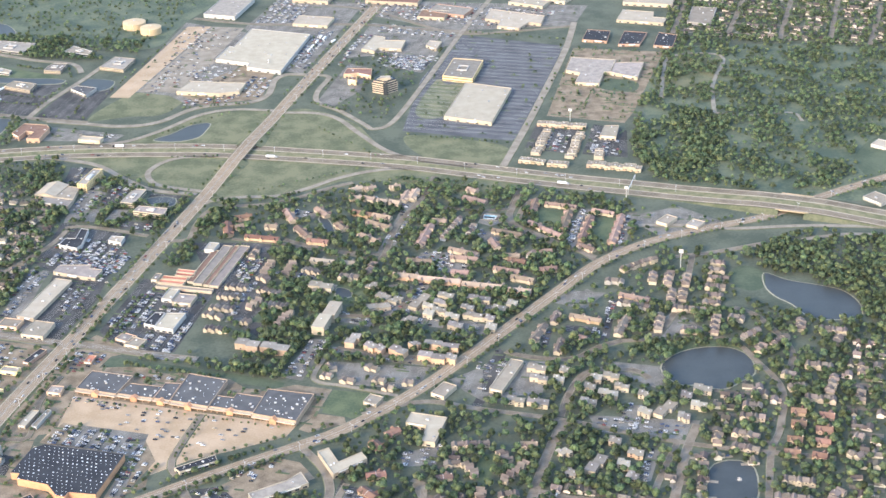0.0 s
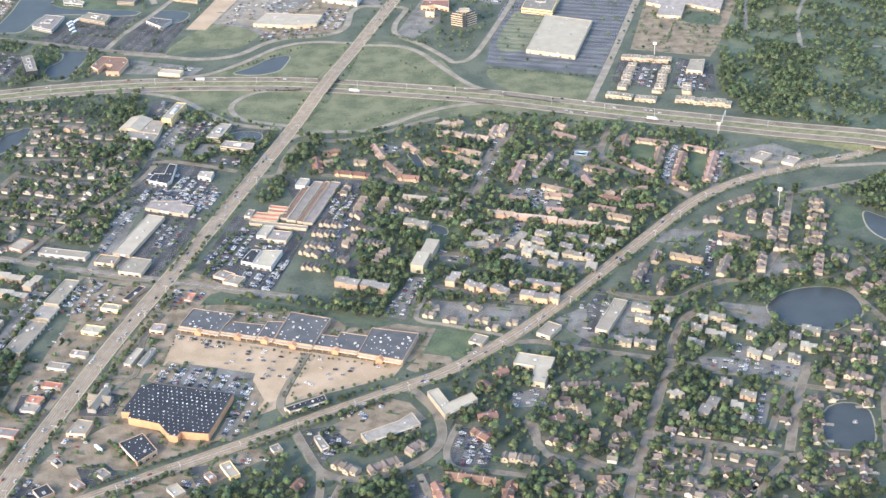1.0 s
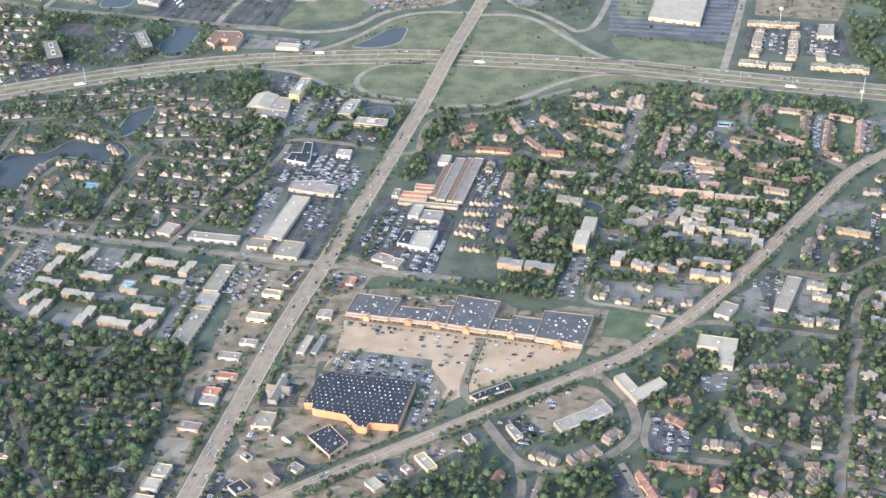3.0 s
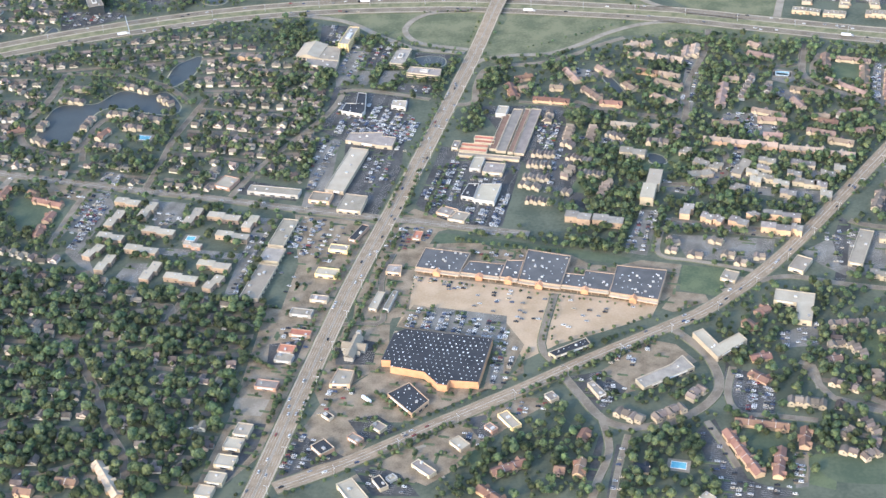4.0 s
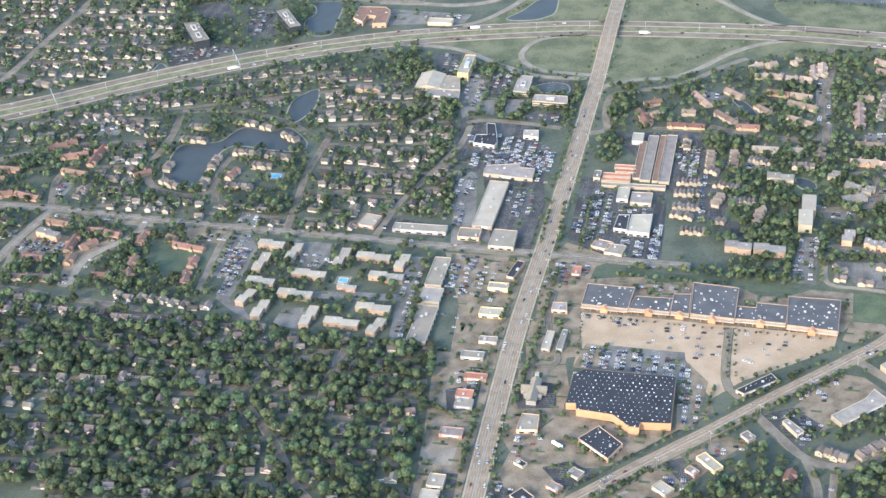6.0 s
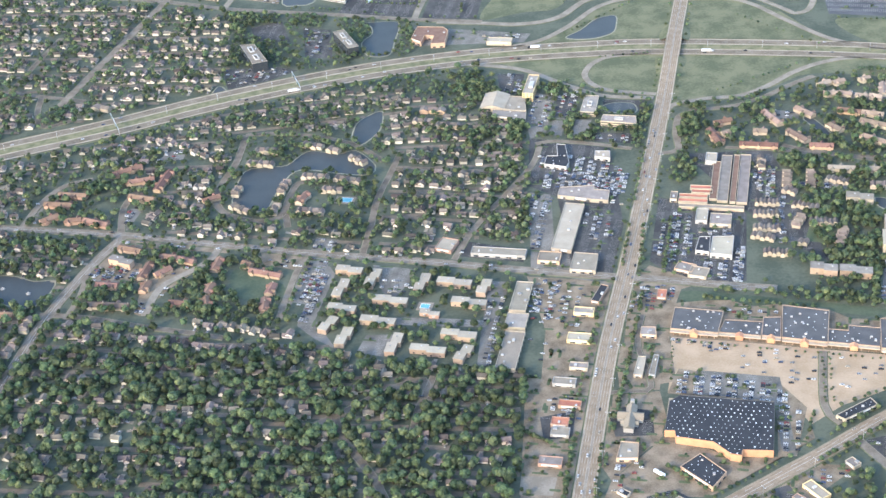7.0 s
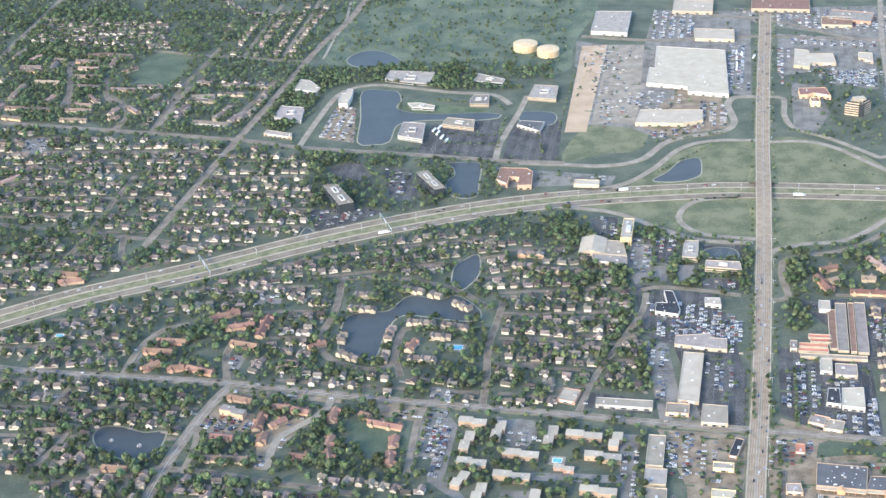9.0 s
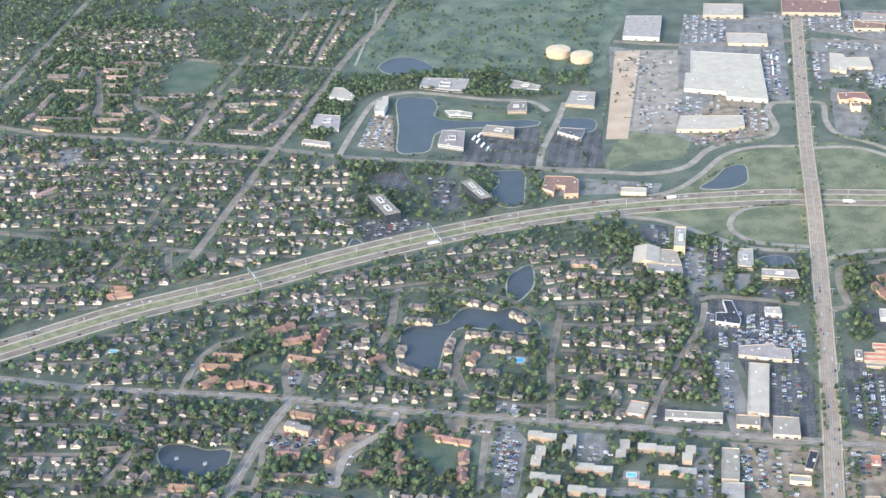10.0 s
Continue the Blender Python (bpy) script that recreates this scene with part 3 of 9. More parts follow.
area("sealed", [(54, 2040), (82, 2026), (66, 1971), (41, 1975)])
area("lot", [(39, 1971), (57, 1967), (43, 1919), (26, 1925)])
area("lot", [(68, 1961), (90, 1956), (75, 1905), (55, 1909)])
area("sealed", [(89, 1918), (138, 1906), (134, 1879), (84, 1894)])
area("sealed", [(114, 2012), (171, 1998), (161, 1966), (111, 1979)])
area("sealed", [(-424, 2222), (-345, 2216), (-312, 2197), (-413, 2137)])
area("sealed", [(-387, 2365), (-338, 2383), (-324, 2301), (-376, 2311)])
area("sealed", [(-304, 2349), (-261, 2330), (-260, 2229), (-301, 2237)])
area("sealed", [(-248, 2391), (-131, 2350), (-128, 2341), (-100, 2498), (-213, 2497)])
area("plot", [(-363, 2607), (-332, 2595), (-344, 2451), (-399, 2481)])
area("sealed", [(-85, 2471), (0, 2477), (-33, 2322), (-119, 2339)])
area("lot", [(-131, 2314), (43, 2249), (29, 2221), (-139, 2244)])
area("lot", [(803, 1865), (886, 1895), (952, 1823), (851, 1788)])
area("lot", [(593, 1480), (654, 1475), (639, 1399), (568, 1405)])
area("lot", [(686, 1353), (810, 1332), (793, 1293), (694, 1318)])
area("lot", [(731, 1468), (792, 1450), (777, 1400), (731, 1442)])
area("lot", [(835, 1571), (861, 1526), (776, 1519), (823, 1587)])
area("lot", [(396, 1496), (511, 1473), (496, 1423), (404, 1444)])
area("sealed", [(193, 1838), (304, 1828), (304, 1559), (257, 1621)])
area("sealed", [(371, 1152), (381, 1160), (389, 1110), (395, 1070), (409, 1059), (428, 1054), (436, 1043), (381, 1033), (368, 1042), (362, 1097), (357, 1139)])
area("sealed", [(410, 1250), (420, 1230), (450, 1199), (441, 1164), (404, 1175), (395, 1196)])
area("sealed", [(240, 1069), (255, 1116), (265, 1144), (270, 1143), (259, 1099), (249, 1061)])
area("sealed", [(280, 1130), (290, 1129), (276, 1081), (267, 1051), (259, 1052)])
area("lot", [(445, 1097), (453, 1104), (456, 1079), (448, 1054), (436, 1053)])
area("field", [(408, 1140), (448, 1128), (446, 1113), (426, 1103), (412, 1074), (408, 1109)])
area("sealed", [(744, 1896), (758, 1889), (724, 1783), (711, 1794)])
area("lot", [(808, 1871), (816, 1867), (788, 1770), (780, 1777)])
area("field", [(690, 1906), (724, 1891), (710, 1843), (682, 1870)])
area("field", [(768, 1867), (788, 1859), (767, 1789), (749, 1801)])
area("lot", [(604, 1901), (628, 1891), (634, 1869), (612, 1853), (595, 1867)])
area("lot", [(690, 1612), (723, 1655), (741, 1635), (710, 1603)])
area("sealed", [(747, 1618), (759, 1623), (735, 1527), (722, 1518)])
area("sealed", [(686, 1562), (726, 1550), (721, 1534), (681, 1546)])
area("sealed", [(653, 1543), (668, 1555), (659, 1516), (648, 1501)])
area("sealed", [(571, 1423), (604, 1482), (578, 1404), (566, 1376), (554, 1377)])
area("lot", [(554, 1583), (588, 1571), (582, 1545), (552, 1558)])
area("lot", [(517, 1594), (535, 1585), (531, 1566), (513, 1573)])
area("lot", [(589, 1625), (607, 1629), (599, 1601), (584, 1606)])
area("lot", [(-664, 1837), (-653, 1873), (-643, 1858), (-649, 1816)])
area("lot", [(-542, 1786), (-528, 1835), (-511, 1832), (-528, 1781)])
area("lot", [(-505, 1949), (-491, 1980), (-464, 1979), (-468, 1954)])
area("lot", [(110, 1379), (192, 1353), (178, 1235), (164, 1237), (176, 1315), (99, 1340)])
area("water", [(-397, 1826), (-383, 1902), (-353, 1908), (-327, 1909), (-309, 1932), (-293, 1943), (-259, 1926), (-234, 1931), (-210, 1885), (-220, 1864), (-255, 1873), (-298, 1892), (-317, 1890), (-329, 1870), (-341, 1837), (-351, 1801), (-362, 1795), (-382, 1809)])
area("water", [(-238, 1966), (-230, 2009), (-213, 2029), (-194, 2039), (-198, 1990), (-213, 1961), (-230, 1945)])
area("water", [(-689, 1685), (-679, 1701), (-655, 1696), (-631, 1681), (-606, 1678), (-609, 1651), (-617, 1633), (-632, 1625), (-659, 1636), (-681, 1657)])
area("water", [(-320, 2650), (-304, 2669), (-280, 2661), (-258, 2649), (-255, 2611), (-264, 2578), (-239, 2553), (-180, 2536), (-124, 2529), (-96, 2515), (-102, 2503), (-138, 2501), (-211, 2516), (-241, 2516), (-270, 2506), (-288, 2444), (-311, 2438), (-337, 2450), (-327, 2544)])
area("water", [(-209, 2344), (-163, 2340), (-154, 2325), (-164, 2269), (-176, 2220), (-207, 2226), (-214, 2271), (-197, 2300), (-198, 2330)])
area("water", [(-62, 2519), (-10, 2503), (-22, 2458), (-66, 2476)])
area("water", [(-336, 2821), (-307, 2855), (-268, 2846), (-239, 2788), (-272, 2773), (-322, 2784)])
area("water", [(93, 2222), (119, 2245), (149, 2280), (178, 2286), (175, 2254), (163, 2224), (129, 2211)])
area("water", [(111, 1993), (132, 1999), (154, 1989), (150, 1964), (110, 1977)])
area("field", [(856, 2424), (905, 2402), (891, 2359), (840, 2378)])
area("grass", [(518, 2298), (559, 2450), (576, 2426), (607, 2422), (564, 2278)])
area("water", [(785, 1448), (808, 1479), (841, 1492), (875, 1489), (894, 1467), (893, 1429), (873, 1411), (848, 1395), (824, 1407), (799, 1411)])
area("water", [(962, 1679), (987, 1656), (1025, 1638), (1050, 1621), (1061, 1590), (1058, 1561), (1044, 1548), (1009, 1548), (988, 1561), (977, 1590), (960, 1615), (954, 1645)])
area("field", [(921, 1691), (942, 1702), (960, 1681), (952, 1640), (934, 1631), (915, 1648)])
area("water", [(801, 1236), (825, 1252), (845, 1244), (849, 1222), (835, 1174), (792, 1177)])
area("water", [(372, 1914), (381, 1898), (389, 1870), (392, 1842), (384, 1841), (377, 1870), (368, 1900)])
area("water", [(-449, 2100), (-429, 2123), (-413, 2132), (-429, 2167)])
area("lot", [(744, 1899), (762, 1896), (722, 1773), (709, 1791)])
area("lot", [(810, 1880), (824, 1878), (778, 1738), (767, 1752)])
area("lot", [(533, 1746), (578, 1741), (561, 1715), (522, 1725)])
area("sealed", [(274, 1803), (299, 1776), (266, 1600), (257, 1629)])
area("lot", [(554, 1584), (577, 1578), (564, 1542), (538, 1551)])
area("lot", [(601, 1486), (624, 1484), (595, 1390), (570, 1392), (549, 1417), (534, 1443)])
area("lot", [(691, 1655), (746, 1642), (715, 1602), (677, 1620)])
area("lawn", [(314, 1766), (332, 1759), (323, 1729), (307, 1740)])
area("lawn", [(303, 1638), (331, 1628), (315, 1595), (288, 1605)])
area("lawn", [(682, 1902), (723, 1888), (697, 1821), (663, 1842)])
area("lawn", [(773, 1865), (792, 1862), (763, 1772), (747, 1787)])
area("field", [(472, 1093), (562, 1078), (553, 1051), (475, 1059)])
area("lawn", [(561, 1283), (586, 1286), (561, 1223), (548, 1244)])
area("lot", [(-325, 1686), (-273, 1665), (-277, 1651), (-329, 1670)])
area("lawn", [(364, 1716), (399, 1712), (462, 1701), (448, 1649), (414, 1639), (352, 1647)])
area("conc", [(437, 1399), (454, 1403), (468, 1396), (450, 1376), (435, 1384)])
area("plot", [(379, 1381), (411, 1371), (413, 1358), (371, 1342), (360, 1350)])
area("lot", [(476, 1292), (520, 1310), (511, 1268), (473, 1267)])
area("sealed", [(248, 1240), (280, 1246), (303, 1214), (272, 1182), (253, 1210)])
area("sealed", [(-31, 1178), (18, 1135), (-4, 1128), (-51, 1107), (-42, 1153)])
area("sealed", [(20, 1191), (49, 1197), (72, 1171), (36, 1156)])
area("sealed", [(26, 1117), (45, 1122), (71, 1105), (88, 1073), (43, 1078)])
area("plot", [(65, 1138), (106, 1145), (128, 1112), (94, 1087), (73, 1103)])
area("sealed", [(135, 1182), (157, 1187), (167, 1159), (150, 1148)])
area("sealed", [(6, 1317), (23, 1330), (51, 1319), (46, 1280), (7, 1284)])
area("sealed", [(-64, 1327), (-26, 1331), (-36, 1289), (-65, 1290)])
area("sealed", [(-84, 1198), (-61, 1193), (-69, 1156), (-95, 1110), (-100, 1110)])
area("plot", [(-569, 1682), (-546, 1705), (-507, 1686), (-499, 1667), (-540, 1667), (-558, 1674)])
area("plot", [(-486, 1633), (-472, 1647), (-465, 1637), (-483, 1607), (-495, 1584), (-503, 1590)])
area("plot", [(-362, 1690), (-306, 1666), (-311, 1648), (-352, 1667)])
area("conc", [(655, 1154), (663, 1159), (669, 1153), (665, 1140), (656, 1136), (652, 1143)])
area("sealed", [(575, 1465), (598, 1512), (605, 1496), (578, 1411), (570, 1412)])
area("lot", [(733, 1374), (751, 1366), (736, 1327), (719, 1334)])
area("lot", [(743, 1282), (755, 1276), (736, 1220), (721, 1219)])
area("plot", [(448, 1103), (460, 1102), (449, 1060), (435, 1058)])
area("lawn", [(-647, 3039), (-615, 3062), (-608, 2939), (-641, 2948)])
area("lot", [(-881, 2573), (-840, 2577), (-840, 2511), (-881, 2520)])
area("lot", [(472, 1646), (516, 1636), (505, 1606), (464, 1616)])
area("lot", [(509, 1693), (522, 1692), (502, 1624), (490, 1630)])
area("lot", [(538, 1762), (556, 1756), (547, 1716), (529, 1725)])
area("lot", [(349, 1735), (371, 1727), (365, 1706), (344, 1714)])
area("lot", [(335, 1935), (368, 1922), (361, 1901), (331, 1913)])
area("lot", [(597, 1842), (625, 1828), (617, 1802), (589, 1815)])
area("water", [(398, 1686), (414, 1678), (417, 1660), (404, 1654), (396, 1665)])
area("sealed", [(-119, 1670), (-112, 1679), (-42, 1647), (-45, 1619), (-123, 1646)])
area("plot", [(161, 1497), (230, 1474), (226, 1448), (164, 1468)])

area("plot", [(-564, 1716), (-548, 1726), (-502, 1697), (-503, 1654), (-569, 1672)])
area("plot", [(-544, 1763), (-472, 1741), (-401, 1717), (-399, 1703), (-471, 1725), (-537, 1742)])
area("plot", [(-359, 1702), (-304, 1685), (-312, 1652), (-353, 1672)])
area("lot", [(-305, 1674), (-293, 1669), (-323, 1568), (-336, 1573)])
area("plot", [(-497, 1656), (-468, 1675), (-448, 1684), (-437, 1667), (-465, 1636), (-488, 1600), (-503, 1600)])
area("lot", [(-290, 1720), (-262, 1709), (-301, 1574), (-321, 1583)])
area("lot", [(497, 1961), (517, 1958), (467, 1770), (448, 1773)])
area("lot", [(511, 1779), (555, 1776), (545, 1738), (499, 1738)])
area("lot", [(434, 1973), (500, 1943), (494, 1922), (430, 1956)])
area("lot", [(481, 1670), (495, 1661), (467, 1590), (450, 1592)])
area("lot", [(406, 1618), (449, 1592), (444, 1576), (401, 1595)])
area("lot", [(507, 1605), (520, 1603), (505, 1566), (491, 1570)])
area("lot", [(395, 1532), (546, 1480), (542, 1465), (388, 1515)])
area("sealed", [(278, 1800), (296, 1798), (280, 1729), (263, 1732)])
area("lot", [(316, 1742), (379, 1726), (376, 1712), (312, 1725)])
road("main_road", 22, "road_tan", [(461, 2896), (309, 2389), (202, 2012), (102, 1677), (26, 1436), (-28, 1239), (-65, 1099), (-125, 890), (-185, 680)])
road("freeway", 58, "fwy", [(-1007, 1916), (-900, 1952), (-765, 2010), (-692, 2034), (-571, 2069), (-445, 2113), (-314, 2149), (-180, 2175), (-45, 2185), (114, 2177), (237, 2159), (482, 2095), (610, 2046), (734, 1998), (854, 1956), (971, 1911), (1083, 1865), (1167, 1825), (1217, 1801)])
road("diagonal", 16.3, "road_tan", [(-49, 1096), (24, 1129), (108, 1176), (198, 1225), (260, 1261), (358, 1314), (413, 1347), (483, 1409), (538, 1469), (613, 1561), (678, 1642), (748, 1726), (827, 1784), (911, 1818), (998, 1847), (1055, 1881), (1123, 1922), (1210, 1967), (1262, 1991)])
road("cross", 12.6, "asph2", [(-979, 1913), (-891, 1883), (-786, 1842), (-663, 1807), (-535, 1770), (-432, 1732), (-298, 1684), (-168, 1643), (-43, 1600), (61, 1567), (102, 1555), (167, 1533), (231, 1513)])
road("bizroad", 10.4, "asph2", [(-1114, 2758), (-992, 2695), (-905, 2646), (-737, 2582), (-518, 2495), (-427, 2449), (-249, 2385), (-128, 2339), (-26, 2308)])
road("nsroad", 11.1, "asph2", [(-260, 3210), (-324, 3019), (-381, 2901), (-474, 2650), (-532, 2498), (-600, 2315), (-663, 2140)])
road("bizloop", 8.9, "conc", [(-431, 2455), (-382, 2601), (-347, 2670), (-287, 2686), (-173, 2630), (-98, 2601), (-75, 2553)])
road("bizns", 8.6, "conc", [(-129, 2341), (-111, 2407), (-65, 2519), (-42, 2584)])
road("nwaccess", 10.4, "conc", [(332, 2499), (295, 2505), (276, 2479), (272, 2439), (266, 2403), (239, 2374), (153, 2358), (91, 2297), (32, 2286), (-35, 2305), (-95, 2322)])
road("ramp_nw", 8.5, "conc", [(283, 2331), (213, 2343), (159, 2324), (102, 2261), (46, 2218), (-42, 2202)])
road("ramp_loop", 8.0, "conc", [(222, 2144), (150, 2144), (120, 2128), (105, 2104), (101, 2084), (109, 2058), (130, 2036), (190, 2012)])
road("ramp_sw", 8.5, "conc", [(-97, 2176), (-33, 2152), (20, 2124), (73, 2063), (120, 2021), (184, 2002)])
road("ramp_ne", 8.5, "conc", [(301, 2320), (353, 2312), (391, 2281), (429, 2208), (473, 2134), (534, 2088), (619, 2058)])
road("ramp_se", 8.5, "conc", [(192, 1955), (205, 1975), (255, 1985), (302, 1984), (347, 2006), (388, 2037), (435, 2060), (486, 2068), (531, 2060)])
road("frontage", 7.6, "asph2", [(160, 1846), (187, 1850), (194, 1897), (209, 1943), (240, 1954), (287, 1956), (331, 1973), (378, 2003), (416, 2022)])
road("neaccess", 8.1, "conc", [(345, 2496), (371, 2484), (353, 2415), (355, 2361), (395, 2315), (437, 2248), (449, 2233), (482, 2265), (545, 2459), (612, 2684), (690, 2914)])
road("ns_east", 10.4, "conc", [(836, 2737), (800, 2578), (736, 2354), (688, 2194), (646, 2062)])
road("ew_north", 8.9, "asph2", [(360, 2898), (450, 2852), (599, 2703), (712, 2697), (833, 2717)])
road("ew_far", 10.4, "asph2", [(99, 2844), (226, 2794), (420, 2771), (534, 2731), (655, 2698)])
road("riverroad", 7.4, "conc", [(819, 1836), (897, 1828), (950, 1814), (1054, 1814), (1160, 1800), (1222, 1791)])
road("riverroad2", 7.4, "conc", [(1035, 1771), (1101, 1782), (1176, 1770)])
road("townroad", 8.1, "asph2", [(853, 1735), (904, 1743), (979, 1764)])
road("pondroad", 8.1, "asph", [(605, 1503), (628, 1488), (681, 1478), (719, 1503), (748, 1516)])
road("eaststreet", 7, "asph2", [(431, 1374), (502, 1396), (566, 1375), (659, 1344), (737, 1309), (806, 1281), (882, 1261), (940, 1246)])
road("eastns", 9.6, "asph2", [(659, 1347), (632, 1277), (608, 1199), (583, 1128), (567, 1070)])
road("pondbend", 6.6, "asph2", [(748, 1516), (818, 1516), (879, 1508), (901, 1454), (916, 1389), (894, 1308), (874, 1264), (848, 1163)])
road("aptloop", 7.6, "asph", [(655, 1352), (674, 1409), (704, 1447), (751, 1447), (768, 1426)])
road("eastns2", 8.9, "asph2", [(805, 1324), (783, 1272), (750, 1171)])
road("curveroad", 8.6, "asph2", [(242, 1239), (257, 1201), (272, 1169), (299, 1153), (345, 1161), (381, 1186), (397, 1218), (391, 1266), (365, 1312)])
road("southst", 6.4, "asph2", [(271, 1166), (272, 1122), (254, 1076), (244, 1046)])
road("southst2", 6, "asph2", [(415, 1240), (401, 1195), (407, 1166), (439, 1158), (480, 1147)])
road("southst3", 5.5, "asph2", [(372, 1156), (379, 1132), (389, 1086)])
road("ns_west", 12.6, "asph2", [(-532, 1764), (-566, 1700), (-605, 1600), (-635, 1484), (-655, 1419), (-670, 1367)])
road("west_access", 7.6, "asph", [(-535, 1772), (-537, 1839), (-518, 1892)])
road("shady", 7.4, "asph", [(-615, 1607), (-560, 1592), (-496, 1564), (-433, 1539), (-396, 1523)])
road("resid_a", 7.4, "asph", [(-234, 1671), (-222, 1731), (-211, 1796), (-190, 1863), (-173, 1919)])
road("resid_b", 6.6, "asph2", [(-126, 1638), (-105, 1686), (-80, 1730), (-42, 1787), (-4, 1851), (10, 1894)])
road("lakest", 8.1, "asph", [(-384, 2005), (-395, 1929), (-413, 1873), (-418, 1832), (-403, 1796), (-362, 1771), (-334, 1779), (-322, 1829), (-311, 1858), (-286, 1862)])
road("lakest2", 7.6, "asph", [(-384, 2005), (-338, 2001), (-277, 1977), (-234, 1946), (-198, 1894)])
road("lakest3", 7.6, "asph", [(-325, 1749), (-328, 1782)])
road("redst", 7.4, "asph2", [(-666, 1808), (-647, 1872), (-622, 1910), (-586, 1922)])
road("brickst", 8.5, "conc", [(-407, 1729), (-417, 1695), (-440, 1671), (-466, 1651), (-481, 1627), (-490, 1583)])
road("biz_sw", 6.6, "asph2", [(6, 1902), (33, 1905), (89, 1884), (129, 1865)])
road("far_a", 6, "asph2", [(-521, 2881), (-506, 2935), (-471, 3064), (-448, 3150)])
road("far_b", 6, "asph2", [(-451, 2847), (-433, 2926), (-392, 3070), (-373, 3158)])
road("far_c", 8.5, "asph2", [(-704, 2951), (-662, 2932), (-620, 2908), (-538, 2879), (-478, 2851), (-408, 2823)])
road("nbr_g", 8, "asph2", [(-670, 2566), (-657, 2605), (-637, 2678), (-618, 2749)])
road("golfpath", 4, "path", [(-378, 2833), (-353, 2936), (-331, 3008), (-312, 3133)])
road("court_a", 7.5, "asph2", [(660, 1950), (647, 1907), (641, 1879), (649, 1849), (679, 1817), (710, 1781), (746, 1743)])
road("court_b", 7, "asph2", [(679, 1937), (660, 1902), (652, 1867)])
road("court_c", 6.5, "asph", [(663, 1373), (673, 1408), (688, 1437), (703, 1449), (728, 1453), (756, 1444)])
road("pond_a", 6.5, "asph2", [(-748, 1745), (-735, 1774), (-722, 1815)])
road("pond_b", 6.5, "asph2", [(-755, 1633), (-739, 1652), (-726, 1679), (-715, 1713)])
road("pond_c", 6.5, "asph2", [(-689, 1616), (-663, 1608), (-642, 1603), (-644, 1579), (-652, 1560)])
road("east_a", 6.5, "asph2", [(616, 1211), (640, 1199), (668, 1192), (696, 1182), (723, 1172), (744, 1158), (728, 1138), (712, 1115), (697, 1082)])
road("east_b", 6.5, "asph2", [(488, 1235), (495, 1204), (504, 1180), (516, 1174), (527, 1164), (553, 1152), (591, 1144)])
road("east_c", 6, "asph2", [(736, 1200), (755, 1244), (777, 1291)])
road("nbr_a", 8.1, "asph", [(-1014, 2342), (-942, 2295), (-837, 2245), (-794, 2230), (-691, 2188), (-624, 2159)])
road("nbr_b", 7.6, "asph", [(-691, 2190), (-689, 2128), (-674, 2088), (-636, 2101)])
road("nbr_c", 7.4, "asph", [(-778, 2111), (-748, 2192), (-712, 2317), (-688, 2394)])
road("nbr_d", 10.4, "asph2", [(-1066, 2691), (-1011, 2854), (-953, 3068), (-896, 3298), (-875, 3401)])
road("nbr_e", 7.4, "asph", [(-818, 2672), (-834, 2834), (-832, 2919)])
road("nbr_f", 7.4, "asph", [(-674, 2557), (-633, 2736), (-598, 2838), (-561, 2948)])
road("nbr_g", 7.4, "asph", [(-737, 2587), (-719, 2639), (-728, 2691), (-757, 2736)])
road("nbr_h", 7.6, "asph", [(-544, 2578), (-493, 2680), (-464, 2754)])
road("shade_a", 7.6, "asph", [(-274, 1362), (-266, 1321), (-239, 1261), (-222, 1205), (-200, 1159), (-191, 1111)])
road("shade_b", 7.6, "asph", [(-308, 1345), (-274, 1362), (-217, 1397), (-178, 1409), (-178, 1377)])
road("shade_c", 5, "asph", [(-352, 1125), (-301, 1136), (-258, 1143), (-222, 1159)])
road("shade_d", 7.6, "asph", [(-342, 1192), (-330, 1216), (-306, 1225), (-302, 1218)])
road("shade_e", 6.5, "asph", [(-195, 1323), (-187, 1361), (-179, 1379), (-167, 1414)])
road("shade_f", 6, "asph", [(-179, 1379), (-135, 1359), (-118, 1344), (-82, 1342)])
road("mallstreet", 5, "asph", [(72, 1488), (57, 1432), (57, 1357), (30, 1355), (-7, 1354)])
road("malldrive", 6.5, "asph2", [(232, 1268), (224, 1299), (248, 1389)])
road("park_path", 6, "path", [(933, 2320), (971, 2499), (1000, 2532), (1052, 2535), (1076, 2502), (1032, 2377), (1009, 2248)])
road("park_path2", 5, "path", [(1009, 2248), (1057, 2230), (1133, 2235), (1142, 2197)])
road("farne_a", 7.6, "asph2", [(1200, 2597), (1278, 2828)])
road("farne_b", 7.6, "asph2", [(1292, 2587), (1380, 2853)])
road("farne_c", 7.6, "asph2", [(1010, 2650), (1074, 2852)])
road("farne_d", 7.6, "asph2", [(1114, 2639), (1184, 2839)])
road("farne_e", 7.6, "asph2", [(1354, 2548), (1442, 2773)])
road("aptst_a", 7.4, "asph", [(540, 2034), (519, 1959), (479, 1864), (457, 1766), (424, 1778), (351, 1816), (322, 1836)])
road("aptst_b", 7.6, "asph", [(663, 1970), (645, 1907), (641, 1857), (679, 1806), (724, 1768), (746, 1733)])
road("aptst_c", 6, "asph", [(519, 1931), (596, 1907), (640, 1907)])
road("aptst_d", 6.8, "asph", [(464, 1683), (493, 1677), (478, 1613), (449, 1606), (393, 1608)])
road("aptst_e", 6.8, "asph", [(405, 1519), (450, 1504), (495, 1487), (536, 1477)])
